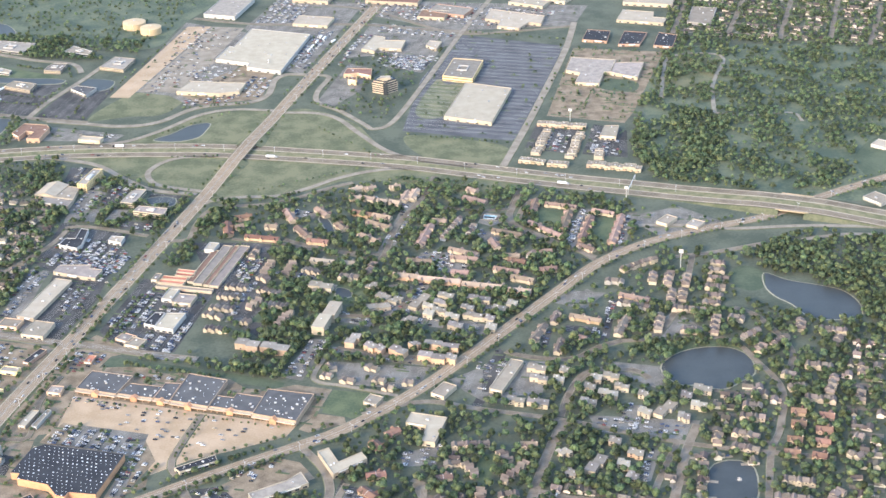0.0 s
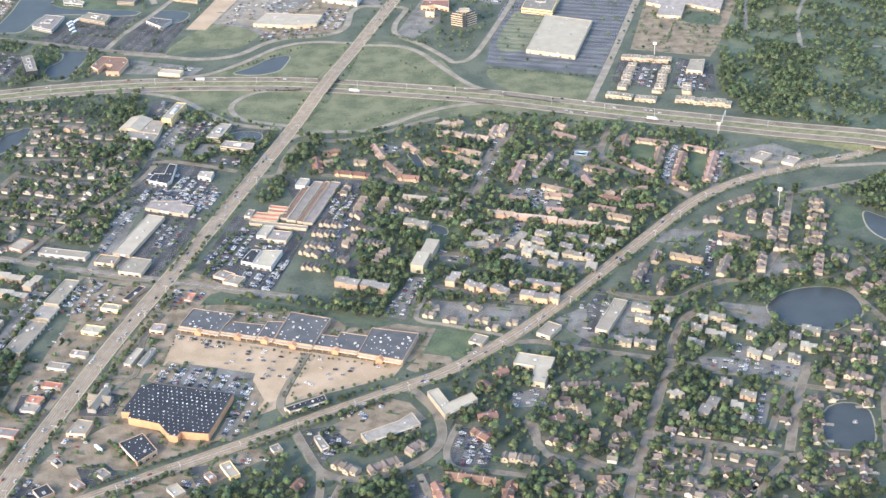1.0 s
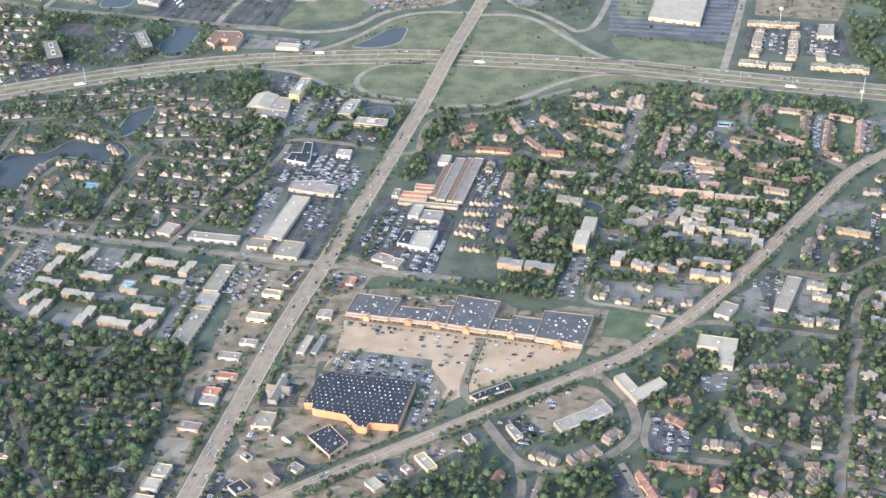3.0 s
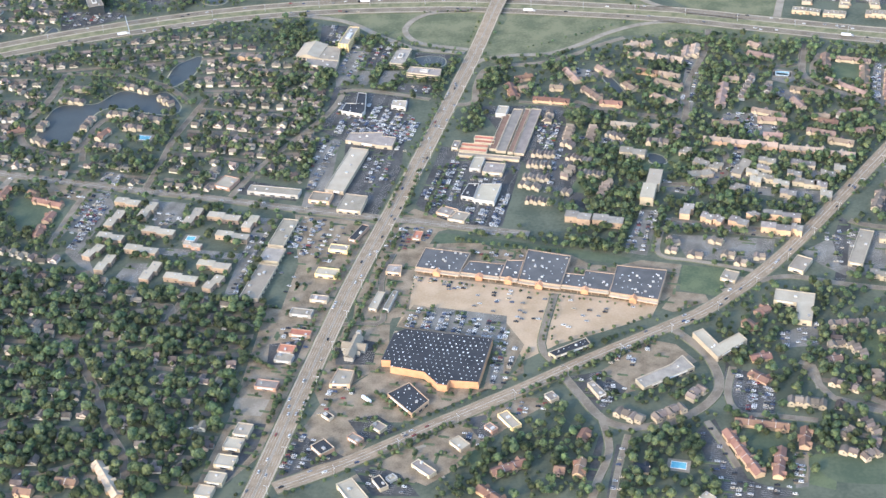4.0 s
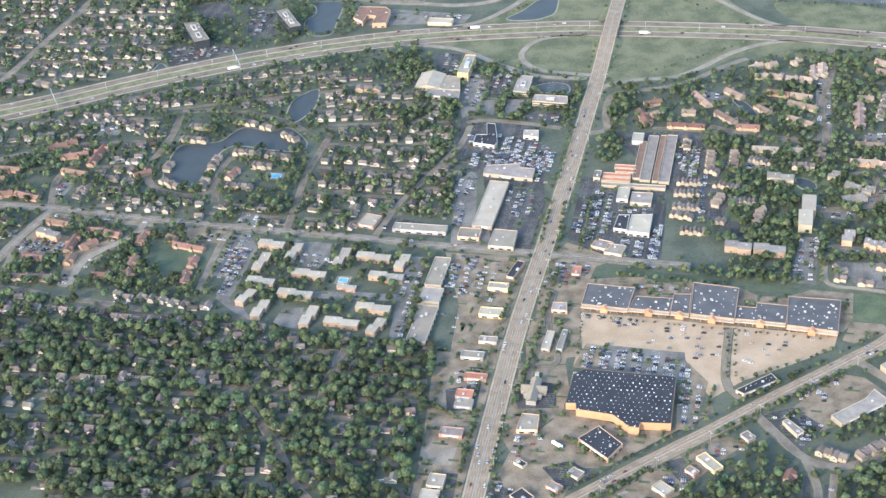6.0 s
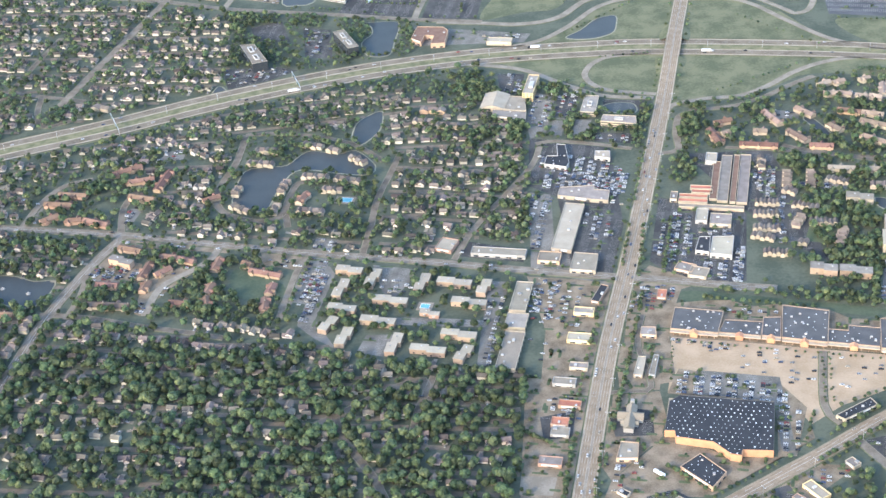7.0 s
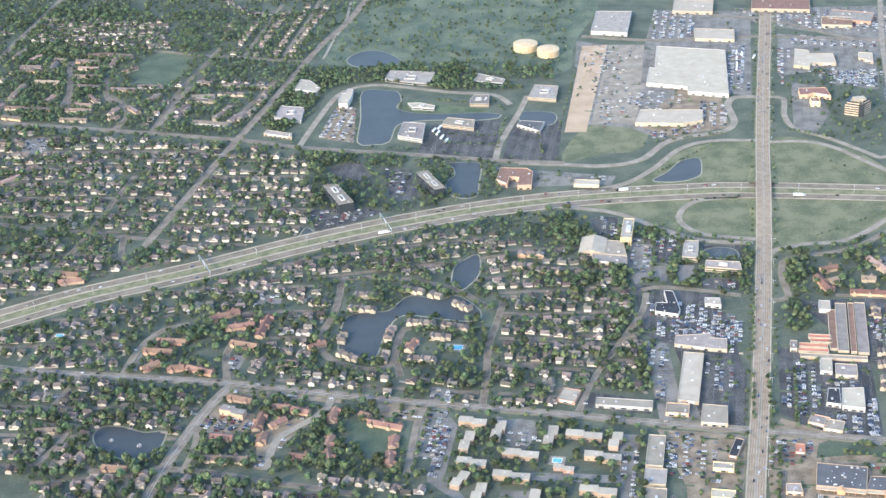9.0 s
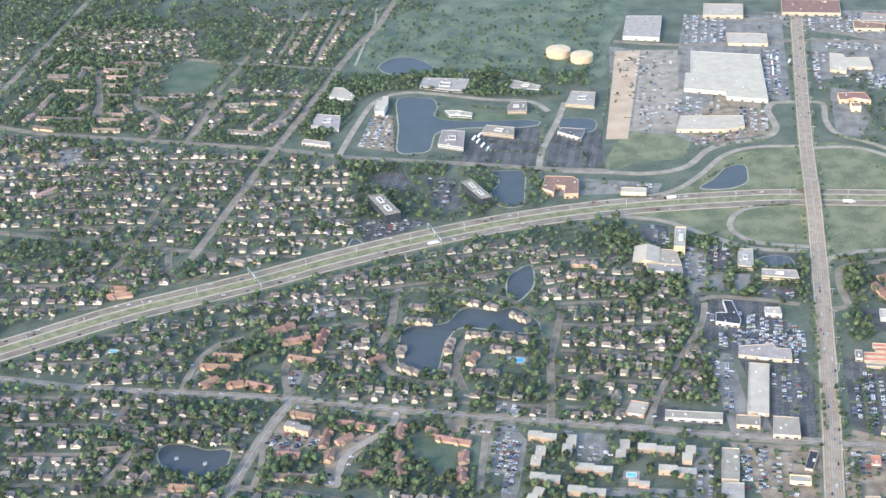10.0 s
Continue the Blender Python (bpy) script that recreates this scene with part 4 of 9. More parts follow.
road("east_lane_a", 6.8, "asph2", [(540, 1177), (565, 1156), (590, 1145)])
road("east_lane_b", 6.8, "asph2", [(612, 1204), (653, 1193), (684, 1183), (725, 1165)])
road("east_lane_c", 6.8, "asph2", [(584, 1106), (627, 1094), (696, 1067)])
road("townst", 6.8, "asph", [(877, 1738), (855, 1661), (832, 1594), (790, 1518)])
road("townst_b", 6.8, "asph", [(902, 1588), (926, 1563), (948, 1477), (925, 1413)])
road("greenlane", 5, "conc", [(388, 1512), (374, 1456), (414, 1437), (472, 1411)])
road("aptlane", 6.4, "asph", [(400, 1528), (449, 1510), (542, 1484)])
road("culdesac", 6, "conc", [(484, 1242), (496, 1233), (494, 1196)])
road("bricklane", 6.5, "asph2", [(-303, 1677), (-316, 1637), (-335, 1548)])
road("bricklane2", 5.5, "asph2", [(-567, 1696), (-571, 1642), (-583, 1592)])
road("culdesac2", 6, "asph2", [(672, 1188), (661, 1150)])
road("southst4", 5, "asph2", [(293, 1143), (277, 1095), (264, 1047)])
road("nwlane", 8, "asph", [(-842, 2924), (-840, 2854), (-829, 2785), (-835, 2694)])
road("nwlane2", 7.5, "asph", [(-768, 2824), (-760, 2731), (-730, 2687), (-719, 2636), (-731, 2589)])
road("aptst_f", 5.5, "asph", [(248, 1844), (313, 1825), (369, 1800), (454, 1778)])


# ---- buildings with flat roofs ----
def roof_units(parent, L, D, z, n, seed):
    rnd = random.Random(seed)
    for _ in range(n):
        s = rnd.choice((2.2, 3.0, 4.0))
        u = part("rooftop_unit", shared_box("rooftop_unit", s, s * 0.7, 1.5, "unit"), None, ROOF[parent.name])
        u.matrix_local = pose(rnd.uniform(-0.4, 0.4) * L * K, rnd.uniform(-0.36, 0.36) * D * K, z * K, 0, 0, rnd.choice((0, 90)))


def facade(parent, L, D, h, storeys, gap, sides, w=1.8, tall=1.5, sill=1.0, name="window"):
    """Single windows on the chosen walls, set a little proud of them."""
    fh = h / storeys
    if parent.matrix_world.translation.y > 2350 * K:
        sides = sides[:1]
    for side in sides:
        run, ang, off = (L, 0, D / 2) if side in "fb" else (D, 90, L / 2)
        n = max(1, int(run / gap))
        sgn = -1 if side in "fl" else 1
        for i, s in itertools.product(range(n), range(storeys)):
            u = (i + 0.5) / n * run - run / 2
            m = pose(0, 0, 0, 0, 0, ang) @ pose(u * K, (sgn if ang == 0 else -sgn) * (off + 0.02) * K, (s * fh + sill) * K)
            part(name, shared_box(name, w, 0.24, tall, "glass"), None, parent, m=m)


ROOF = {}


def shell(name, x, y, ang, L, D, h, roof, wall, label, parapet=0.7):
    claim_rect(x, y, ang, L, D)
    e = new(name)
    e.matrix_world = at(x, y, ang)
    part("wall", Geo().ring_wall(L, D, -0.3, h, 0.4), "w_" + wall, e)
    ROOF[e.name] = part("roof", Geo().box(-L / 2 + 0.41, L / 2 - 0.41, -D / 2 + 0.41, D / 2 - 0.41, h - parapet - 0.5, h - parapet), "r_" + roof, e)
    part("parapet", Geo().ring_wall(L + 0.2, D + 0.2, h, h + 0.25, 0.55), "w_cream" if roof in ("dark", "slate") else "w_" + wall, e)
    return e


WORD = {"dark": "black", "slate": "dark grey", "shingle": "brown", "white": "white", "pale": "pale grey", "tanroof": "tan", "redroof": "reddish", "red": "red", "brick": "brick-red", "orange": "orange", "tan": "tan", "umber": "tan-brown"}


def shop(x, y, ang, L, D, h, roof, wall):
    L, D, h, y = L * 0.94, D * 0.88, h * 0.85, y + D * 0.06
    e = shell("shop", x, y, ang, L, D, h, roof, wall, "")
    tagged(e, f"low {wall} shop building with a flat {WORD[roof]} roof", "shop")
    roof_units(e, L, D, h - 0.7, 1 + int(L * D / 900), int(x * 7 + y))
    if y < 1750:
        facade(e, L, D, h, 1, 12.0, "fl", 6.0, 2.2, 0.5, "shop_window")
    part("door", shared_box("door", 1.8, 0.3, 2.3, "door"), None, e, m=pose(L * 0.2 * K, -(D / 2 + 0.05) * K, 0))
    part("sign_band", Geo().box(-L * 0.35, L * 0.35, -D / 2 - 0.6, -D / 2 - 0.02, h - 2.2, h - 1.0), "trim", e, "pale sign band")
    return e


def store(x, y, ang, L, D, h, roof, wall):
    h *= 0.75
    e = shell("store", x, y, ang, L, D, h, roof, wall, "")
    tagged(e, f"large {wall} store with a flat {WORD[roof]} roof", "store")
    roof_units(e, L, D, h - 0.7, 1 + int(L * D / 1400), int(x * 5 + y))
    facade(e, L, D, h, 1, 16.0, "f", 6.0, 2.4, 0.6, "shop_window")
    part("loading_door", shared_box("loading_door", 3.4, 0.3, 3.6, "unit"), None, e, m=pose(L * 0.3 * K, -(D / 2 + 0.05) * K, 0))
    return e


def big_store(pts, h):
    """The black-roofed store with rows of skylights and an angled brick front."""
    c = sum((Vector(p) for p in pts), Vector((0, 0))) / len(pts)
    ring = [(px - c.x, py - c.y) for px, py in pts]
    if sum(a[0] * b[1] - b[0] * a[1] for a, b in zip(ring, ring[1:] + ring[:1])) < 0:
        ring.reverse()
    e = tagged(new("store"), "large store with a black roof, many skylights and brick walls", "store")
    e.matrix_world = at(c.x, c.y)
    part("wall", Geo().prism(ring, -0.3, h - 0.5), "w_rust", e, "orange brick walls")
    inner = [(px * 0.992, py * 0.992) for px, py in ring]
    top = part("roof", Geo().prism(inner, h - 0.49, h - 0.3), "r_dark", e, "black membrane roof")
    for (xa, ya), (xb, yb) in zip(ring, ring[1:] + ring[:1]):
        ln = math.hypot(xb - xa, yb - ya)
        p = part("parapet", Geo().box(0.2, ln - 0.2, 0, 0.5, h - 0.48, h + 0.15), "r_slate" if yb > 0 or ya > 0 else "w_rust", e)
        p.matrix_local = pose(xa * K, ya * K, 0, 0, 0, math.degrees(math.atan2(yb - ya, xb - xa)))
    rnd = random.Random(5)
    for i, j in itertools.product(range(-17, 18), range(-12, 13)):
        gx, gy = 5.6 * i + (2.8 if j % 2 else 0) + rnd.uniform(-0.8, 0.8), 6.2 * j + rnd.uniform(-0.8, 0.8)
        a = radians(-16.3)
        u, v = gx * math.cos(a) - gy * math.sin(a), gx * math.sin(a) + gy * math.cos(a)
        if inside(ring, np.array([u * 1.04]), np.array([v * 1.04]))[0] and rnd.random() < 0.93:
            s = rnd.choice((0.5, 0.55, 0.6, 0.75, 1.4))
            part("skylight", shared_box("skylight", s, s, 0.5, "skylight"), None, top, m=pose(u * K, v * K, (h - 0.3) * K, 0, 0, -16.3))
    claim_poly(pts, 4)


def office(x, y, ang, L, D, h, roof, wall):
    e = shell("office_building", x, y, ang, L, D, h, roof, wall, "")
    n = max(2, round(h / 4))
    tagged(e, f"{n}-storey office block, {'dark glass' if wall == 'glass' else wall} walls, window bands and {WORD[roof]} roof", "office building")
    fh = h / n
    for s in range(n):
        part("window_band", Geo().ring_wall(L + 0.3, D + 0.3, s * fh + 1.1, s * fh + 1.1 + fh * 0.45, 0.3), "glass", e)
    for u, v, s in ((-0.2, 0.1, 0.13), (0.16, -0.08, 0.16)):
        part("plant_room", Geo().box((u - s) * L, (u + s) * L, (v - 0.13) * D, (v + 0.13) * D, h - 0.69, h + 1.2), "unit", e, "grey rooftop plant room")
    roof_units(e, L * 0.8, D, h - 0.7, 3, int(x + 3 * y))
    part("door", shared_box("door", 2.6, 0.5, 2.6, "door"), None, e, m=pose(0, -(D / 2 + 0.1) * K, 0))


def tower(x, y, ang, L, D, h, roof, wall):
    e = shell("hotel", x, y, ang, L, D, h, roof, wall, "")
    tagged(e, f"{wall} hotel block with rows of windows and {WORD[roof]} roof", "hotel")
    n = max(2, round(h / 3.2))
    facade(e, L, D, h, n, 5.0, "flr", 1.7, 1.6, 1.0)
    roof_units(e, L, D, h - 0.7, 3, int(x + 5 * y))
    part("penthouse", Geo().box(-L * 0.2, L * 0.1, -D * 0.3, D * 0.1, h - 0.69, h + 2.0), "unit", e)


def strip_shell(kind, cat, x, y, ang, L, D, h, roof, wall, label):
    e = shell(kind, x, y, ang, L, D, h, roof, wall, "")
    return tagged(e, label, cat)


def strip_building(x, y, ang, L, D, h, roof, wall):
    h *= 0.8
    if h < 5:
        e = strip_shell("storage_row", "storage units", x, y, ang, L, D, h, roof, wall, f"long low storage row with a {WORD[roof]} roof")
        n = int(L / 20)
        for i, s in itertools.product(range(n), (-1, 1)):
            part("roller_door", shared_box("roller_door", 5.2, 0.2, 2.4, "w_orange"), None, e, m=pose(((i + 0.5) / n - 0.5) * L * K, s * (D / 2 + 0.03) * K, 0))
    else:
        e = strip_shell("shop_row", "shop row", x, y, ang, L, D, h, roof, wall, f"long shop row with a flat {WORD[roof]} roof and {wall} walls")
        facade(e, L, D, h, 1, 9.0, "fb", 5.6, 2.2, 0.5, "shop_window")
        roof_units(e, L, D, h - 0.7, int(L / 14), int(x + y))


def apt(x, y, ang, L, D, h, roof, wall):
    """Two halves, one set back from the other, with flat roofs."""
    L, D, h, y = L * 0.95, D * 0.84, h * 0.85, y + D * 0.1
    claim_rect(x, y, ang, L, D + 3)
    e = new("apartment_block")
    e.matrix_world = at(x, y, ang)
    n = max(2, round(h / 3))
    tagged(e, f"{n}-storey {wall} apartment block with a flat {WORD[roof]} roof", "apartment block", "apartment blocks")
    long_side = abs(math.cos(radians(ang))) > 0.7
    for k, side in enumerate((-1, 1)):
        hl = L / 2
        g = Geo().ring_wall(hl - 0.05, D, -0.3, h, 0.4)
        off = pose(side * (L / 4) * K, side * (-1.6) * K, 0)
        part("wall", g, "w_" + wall, e, m=off)
        part("roof", Geo().box(-hl / 2 - 0.35, hl / 2 + 0.35 if k else hl / 2 - 0.1, -D / 2 - 0.35, D / 2 + 0.35, h, h + 0.5), "r_" + roof, e, m=off)
        u = part("rooftop_unit", shared_box("rooftop_unit", 1.6, 1.2, 1.0, "unit"), None, e)
        u.matrix_local = off @ pose(hl * 0.12 * K, D * 0.1 * K, (h + 0.5) * K)
        fh = h / n
        for i, s in itertools.product(range(max(1, int(hl / 8))), range(n if y < 1400 else 1)):
            cols = max(1, int(hl / 8))
            p = ((i + 0.5) / cols - 0.5) * hl
            part("window", shared_box("window", 1.9, 0.24, 1.5, "glass"), None, e, m=off @ pose(p * K, -(D / 2 + 0.02) * K, (s * fh + 0.9) * K))
        if wall == "brick":
            part("balcony", shared_box("balcony", 3.0, 1.4, 1.0, "w_white"), None, e, m=off @ pose(0, -(D / 2 + 0.7) * K, h / 2 * K))


UNIT = {}


def unit_meshes(w, D, h, roof, wall, cross):
    """Walls and roof of one town house of a terrace; cross: its ridge runs from front to back."""
    key = (round(w, 1), D, round(h), roof, wall, cross)
    if key not in UNIT:
        eave, a, d = h * 0.66, w / 2 - 0.03, D / 2
        if cross:
            profile = [(-a, -0.3), (a, -0.3), (a, eave), (0, h - 0.05), (-a, eave)]
            pts = [[(u, t * d, z) for u, z in profile] for t in (-1, 1)]
        else:
            profile = [(-d, -0.3), (d, -0.3), (d, eave), (0, h - 0.05), (-d, eave)]
            pts = [[(-t * a, u, z) for u, z in profile] for t in (-1, 1)]
        g = Geo().poly(pts[0]).poly(pts[1][::-1])
        for k in range(5):
            n = (k + 1) % 5
            g.poly([pts[0][n], pts[0][k], pts[1][k], pts[1][n]])
        r = Geo().gable(-a, a, -d, d, eave + 0.02, h, 0.3, 0.3, 0, "y" if cross else "x")
        UNIT[key] = g.mesh("house_unit", "w_" + wall), r.mesh("roof", "r_" + roof)
    return UNIT[key]


def terrace(e, L, D, h, roof, wall, y, seed, narrow=False):
    """Stepped town houses side by side; every other one stands forward and a little higher."""
    n = max(2, round(L / (5.2 if narrow else 7.2 if y < 2000 else 12.0)))
    w = L / n
    rnd = random.Random(seed)
    for i in range(n):
        s = 1.2 if i % 2 else -1.2
        m = pose(((i + 0.5) * w - L / 2) * K, s * K, rnd.choice((-0.4, -0.15, 0.1, 0.25)) * K)
        body, top = unit_meshes(w, D, h, roof, wall, narrow or i % 2 == 0)
        b = part("house_unit", body, None, e, m=m)
        part("roof", top, None, b)
        if y < 1330:
            part("window", shared_box("window", 1.5, 0.2, 1.2, "glass"), None, b, m=pose(0.6 * K, -(D / 2 + 0.03) * K, h * 0.4 * K))
        if i % 4 == 1 and y < 1650 and not narrow:
            part("chimney", shared_box("chimney", 0.9, 0.9, 2.0, "w_cream"), None, b, m=pose(w * 0.25 * K, D * 0.2 * K, (h * 0.72) * K))


def row(x, y, ang, L, D, h, roof, wall):
    """A terrace of town houses: stepped units, or one long pitched roof with cross gables."""
    D, h, y = D * 0.9, h * 0.88, y + D * 0.05
    claim_rect(x, y, ang, L, D)
    e = new("town_house_row")
    e.matrix_world = at(x, y, ang)
    tagged(e, f"terrace of {wall} town houses with {'stepped brown' if roof == 'tanroof' else 'narrow gabled brown' if roof == 'fingers' else 'pitched ' + WORD[roof]} shingle roofs", "town houses", "town house rows")
    if roof in ("tanroof", "fingers"):
        terrace(e, L, D, h, "shingle", wall, y, int(x * 3 + y), roof == "fingers")
        return
    eave = h * 0.62
    part("wall", Geo().ring_wall(L, D, -0.3, eave, 0.3), "w_" + wall, e)
    part("roof", Geo().gable(-L / 2, L / 2, -D / 2, D / 2, eave, h, 0.6, 0.3, 0, "x", 1), ("r_" + roof, "w_" + wall), e)
    for i in range(1, round(L / 13) if y < 1330 else 0):
        d, o = D / 2 + 0.5, pose((i * L / round(L / 13) - L / 2) * K, 0, 0)
        part("party_wall", Geo().prism([(-d, eave - 0.4), (d, eave - 0.4), (d, eave + 0.2), (0, h + 0.5), (-d, eave + 0.2)], -0.25, 0.25), "w_white", e, m=o @ pose(0, 0, 0, 90, 0, 90))
    n = max(1, round(L / (10 if y < 2000 else 16)))
    rnd = random.Random(int(x * 3 + y))
    for i in range(n):
        u = ((i + 0.5) / n - 0.5) * L
        s = -1 if i % 2 == 0 else 1
        b = part("gable_bay", Geo().box(-2.4, 2.4, 0, 2.0, 0, eave).gable(-2.4, 2.4, -D * 0.3, 2.0, eave, h * 0.93, 0.4, 0.3, 1, "y", 0), ("w_" + wall, "r_" + roof), e)
        b.matrix_local = pose(u * K, s * (D / 2) * K, 0, 0, 0, 0 if s > 0 else 180)
        if y < 1540:
            part("window", shared_box("window", 1.6, 0.2, 1.3, "glass"), None, b, m=pose(0, 2.05 * K, eave * 0.55 * K))
        if i % 3 == 1 and y < 1650:
            part("chimney", shared_box("chimney", 1.0, 0.8, 2.2, "w_cream"), None, e, m=pose((u + 4) * K, rnd.uniform(-0.1, 0.1) * D * K, (h - 0.8) * K))


def condo_row(x, y, ang, L, D, h):
    """A row of flat-roofed condominiums: units of uneven depth and height, each with its own pale roof, fence and roof unit."""
    claim_rect(x, y, ang, L, D)
    e = new("condominium_row")
    e.matrix_world = at(x, y, ang)
    tagged(e, "row of pale flat-roofed condominiums with stepped units", "condominiums", "condominium rows")
    n = max(2, round(L / 9.5))
    w = L / n
    rnd = random.Random(int(x + y))
    for i in range(n):
        top = h + rnd.choice((-0.9, 0.0, 0.5))
        m = pose(((i + 0.5) * w - L / 2) * K, rnd.choice((-1.3, 0.0, 1.2)) * K, 0)
        u = part("house_unit", Geo().ring_wall(w - 0.08, D, -0.3, top, 0.35), "w_cream", e, m=m)
        part("roof", Geo().box(-w / 2 + 0.4, w / 2 - 0.4, -D / 2 + 0.36, D / 2 - 0.36, top - 0.8, top - 0.35), "r_pale", u)
        part("rooftop_unit", shared_box("rooftop_unit", 2.0, 1.6, 1.2, "unit"), None, u, m=pose(rnd.uniform(-2, 2) * K, rnd.uniform(-0.2, 0.2) * D * K, (top - 0.35) * K))
        part("window", shared_box("window", 3.2, 0.24, 1.6, "glass"), None, u, m=pose(0, -(D / 2 + 0.02) * K, 1.0 * K))
        part("porch_wall", shared_box("porch_wall", w * 0.45, 2.2, 2.2, "w_ochre"), None, u, m=pose(-w * 0.22 * K, -(D / 2 + 1.12) * K, 0))


def tank(x, y, r, h):
    e = tagged(new("water_tank"), "round tan water tank with a low domed roof", "water tank", "water tanks")
    e.matrix_world = at(x, y)
    ring = [(r * math.cos(a * math.tau / 40), r * math.sin(a * math.tau / 40)) for a in range(40)]
    part("wall", Geo().prism(ring, -0.3, h, cap=False), "tank_paint", e)
    g = Geo()
    levels = [[(px * s, py * s, h + z) for px, py in ring] for s, z in ((1.015, 0.0), (0.8, 0.9), (0.5, 1.7), (0.2, 2.1))]
    for lo, hi in zip(levels, levels[1:]):
        for i in range(40):
            j = (i + 1) % 40
            g.poly([lo[i], lo[j], hi[j], hi[i]])
    g.poly(levels[-1])
    part("roof", g, "tank_paint", e)
    part("ladder", Geo().box(-0.3, 0.3, -r - 0.3, -r - 0.05, 0, h + 0.8), "metal", e)
    part("vent", shared_box("vent", 1.6, 1.6, 1.2, "metal"), None, e, m=pose(0, 0, (h + 2.1) * K))
    claim_rect(x, y, 0, 2 * r, 2 * r)


def ccw(pts):
    c = sum((Vector(p) for p in pts), Vector((0, 0))) / len(pts)
    ring = [Vector(p) - c for p in pts]
    if sum(a.x * b.y - b.x * a.y for a, b in zip(ring, ring[1:] + ring[:1])) < 0:
        ring.reverse()
    return c, ring


def inset(ring, d):
    """The outline moved inwards by d metres."""
    out = []
    for a, b, c in zip(ring[-1:] + ring[:-1], ring, ring[1:] + ring[:1]):
        u, v = (b - a).normalized(), (c - b).normalized()
        n, m = Vector((-u.y, u.x)), Vector((-v.y, v.x))
        out.append(b + (n + m) * (d / max(0.3, 1 + n.dot(m))))
    return out


def rim(g, outer, inner, z0, z1, drop):
    """A wall that follows an outline: outer face from z0, flat top at z1, inner face down to z1 - drop."""
    for i in range(len(outer)):
        j = (i + 1) % len(outer)
        a, b, c, d = outer[i], outer[j], inner[j], inner[i]
        g.poly([(*a, z0), (*b, z0), (*b, z1), (*a, z1)])
        g.poly([(*a, z1), (*b, z1), (*c, z1), (*d, z1)])
        g.poly([(*c, z1 - drop), (*d, z1 - drop), (*d, z1), (*c, z1)])
    return g


def outline_shell(name, pts, h, roof, wall):
    """Thick walls, sunken roof and coping over any outline; returns the thing, its outline and its roof."""
    c, ring = ccw(pts)
    e = new(name)
    e.matrix_world = at(c.x, c.y)
    part("wall", rim(Geo(), ring, inset(ring, 0.4), -0.3, h, 1.4), "w_" + wall, e)
    top = part("roof", Geo().prism([tuple(p) for p in inset(ring, 0.38)], h - 1.2, h - 0.6), "r_" + roof, e)
    part("coping", rim(Geo(), inset(ring, -0.12), inset(ring, 0.55), h + 0.003, h + 0.2, 0.19), "w_cream" if wall == "glass" else "w_" + wall, e)
    claim_poly([tuple(p + c) for p in inset(ring, -1.5)], 3)
    return e, ring, top


def on_roof(ring, n, seed):
    """Places spread over a roof, clear of its edges."""
    rnd = random.Random(seed)
    inner = [tuple(p) for p in inset(ring, 3.0)]
    xs, ys = [p[0] for p in inner], [p[1] for p in inner]
    out = []
    for _ in range(n * 8):
        x, y = rnd.uniform(min(xs), max(xs)), rnd.uniform(min(ys), max(ys))
        if len(out) < n and inside(inner, np.array([x]), np.array([y]))[0] and all(math.hypot(x - a, y - b) > 4 for a, b in out):
            out.append((x, y))
    return out


def edges(ring):
    """Edges of an outline: start, length, angle, and whether it looks towards the south."""
    for a, b in zip(ring, ring[1:] + ring[:1]):
        d = b - a
        yield a, d.length, math.degrees(math.atan2(d.y, d.x)), d.x / d.length > 0.5


BLOCK_WORDS = {"store": "large {w} store with a flat {r} roof beside parking", "shop": "low {w} shop building with a flat {r} roof", "office": "{w} office building with window bands and a {r} roof"}


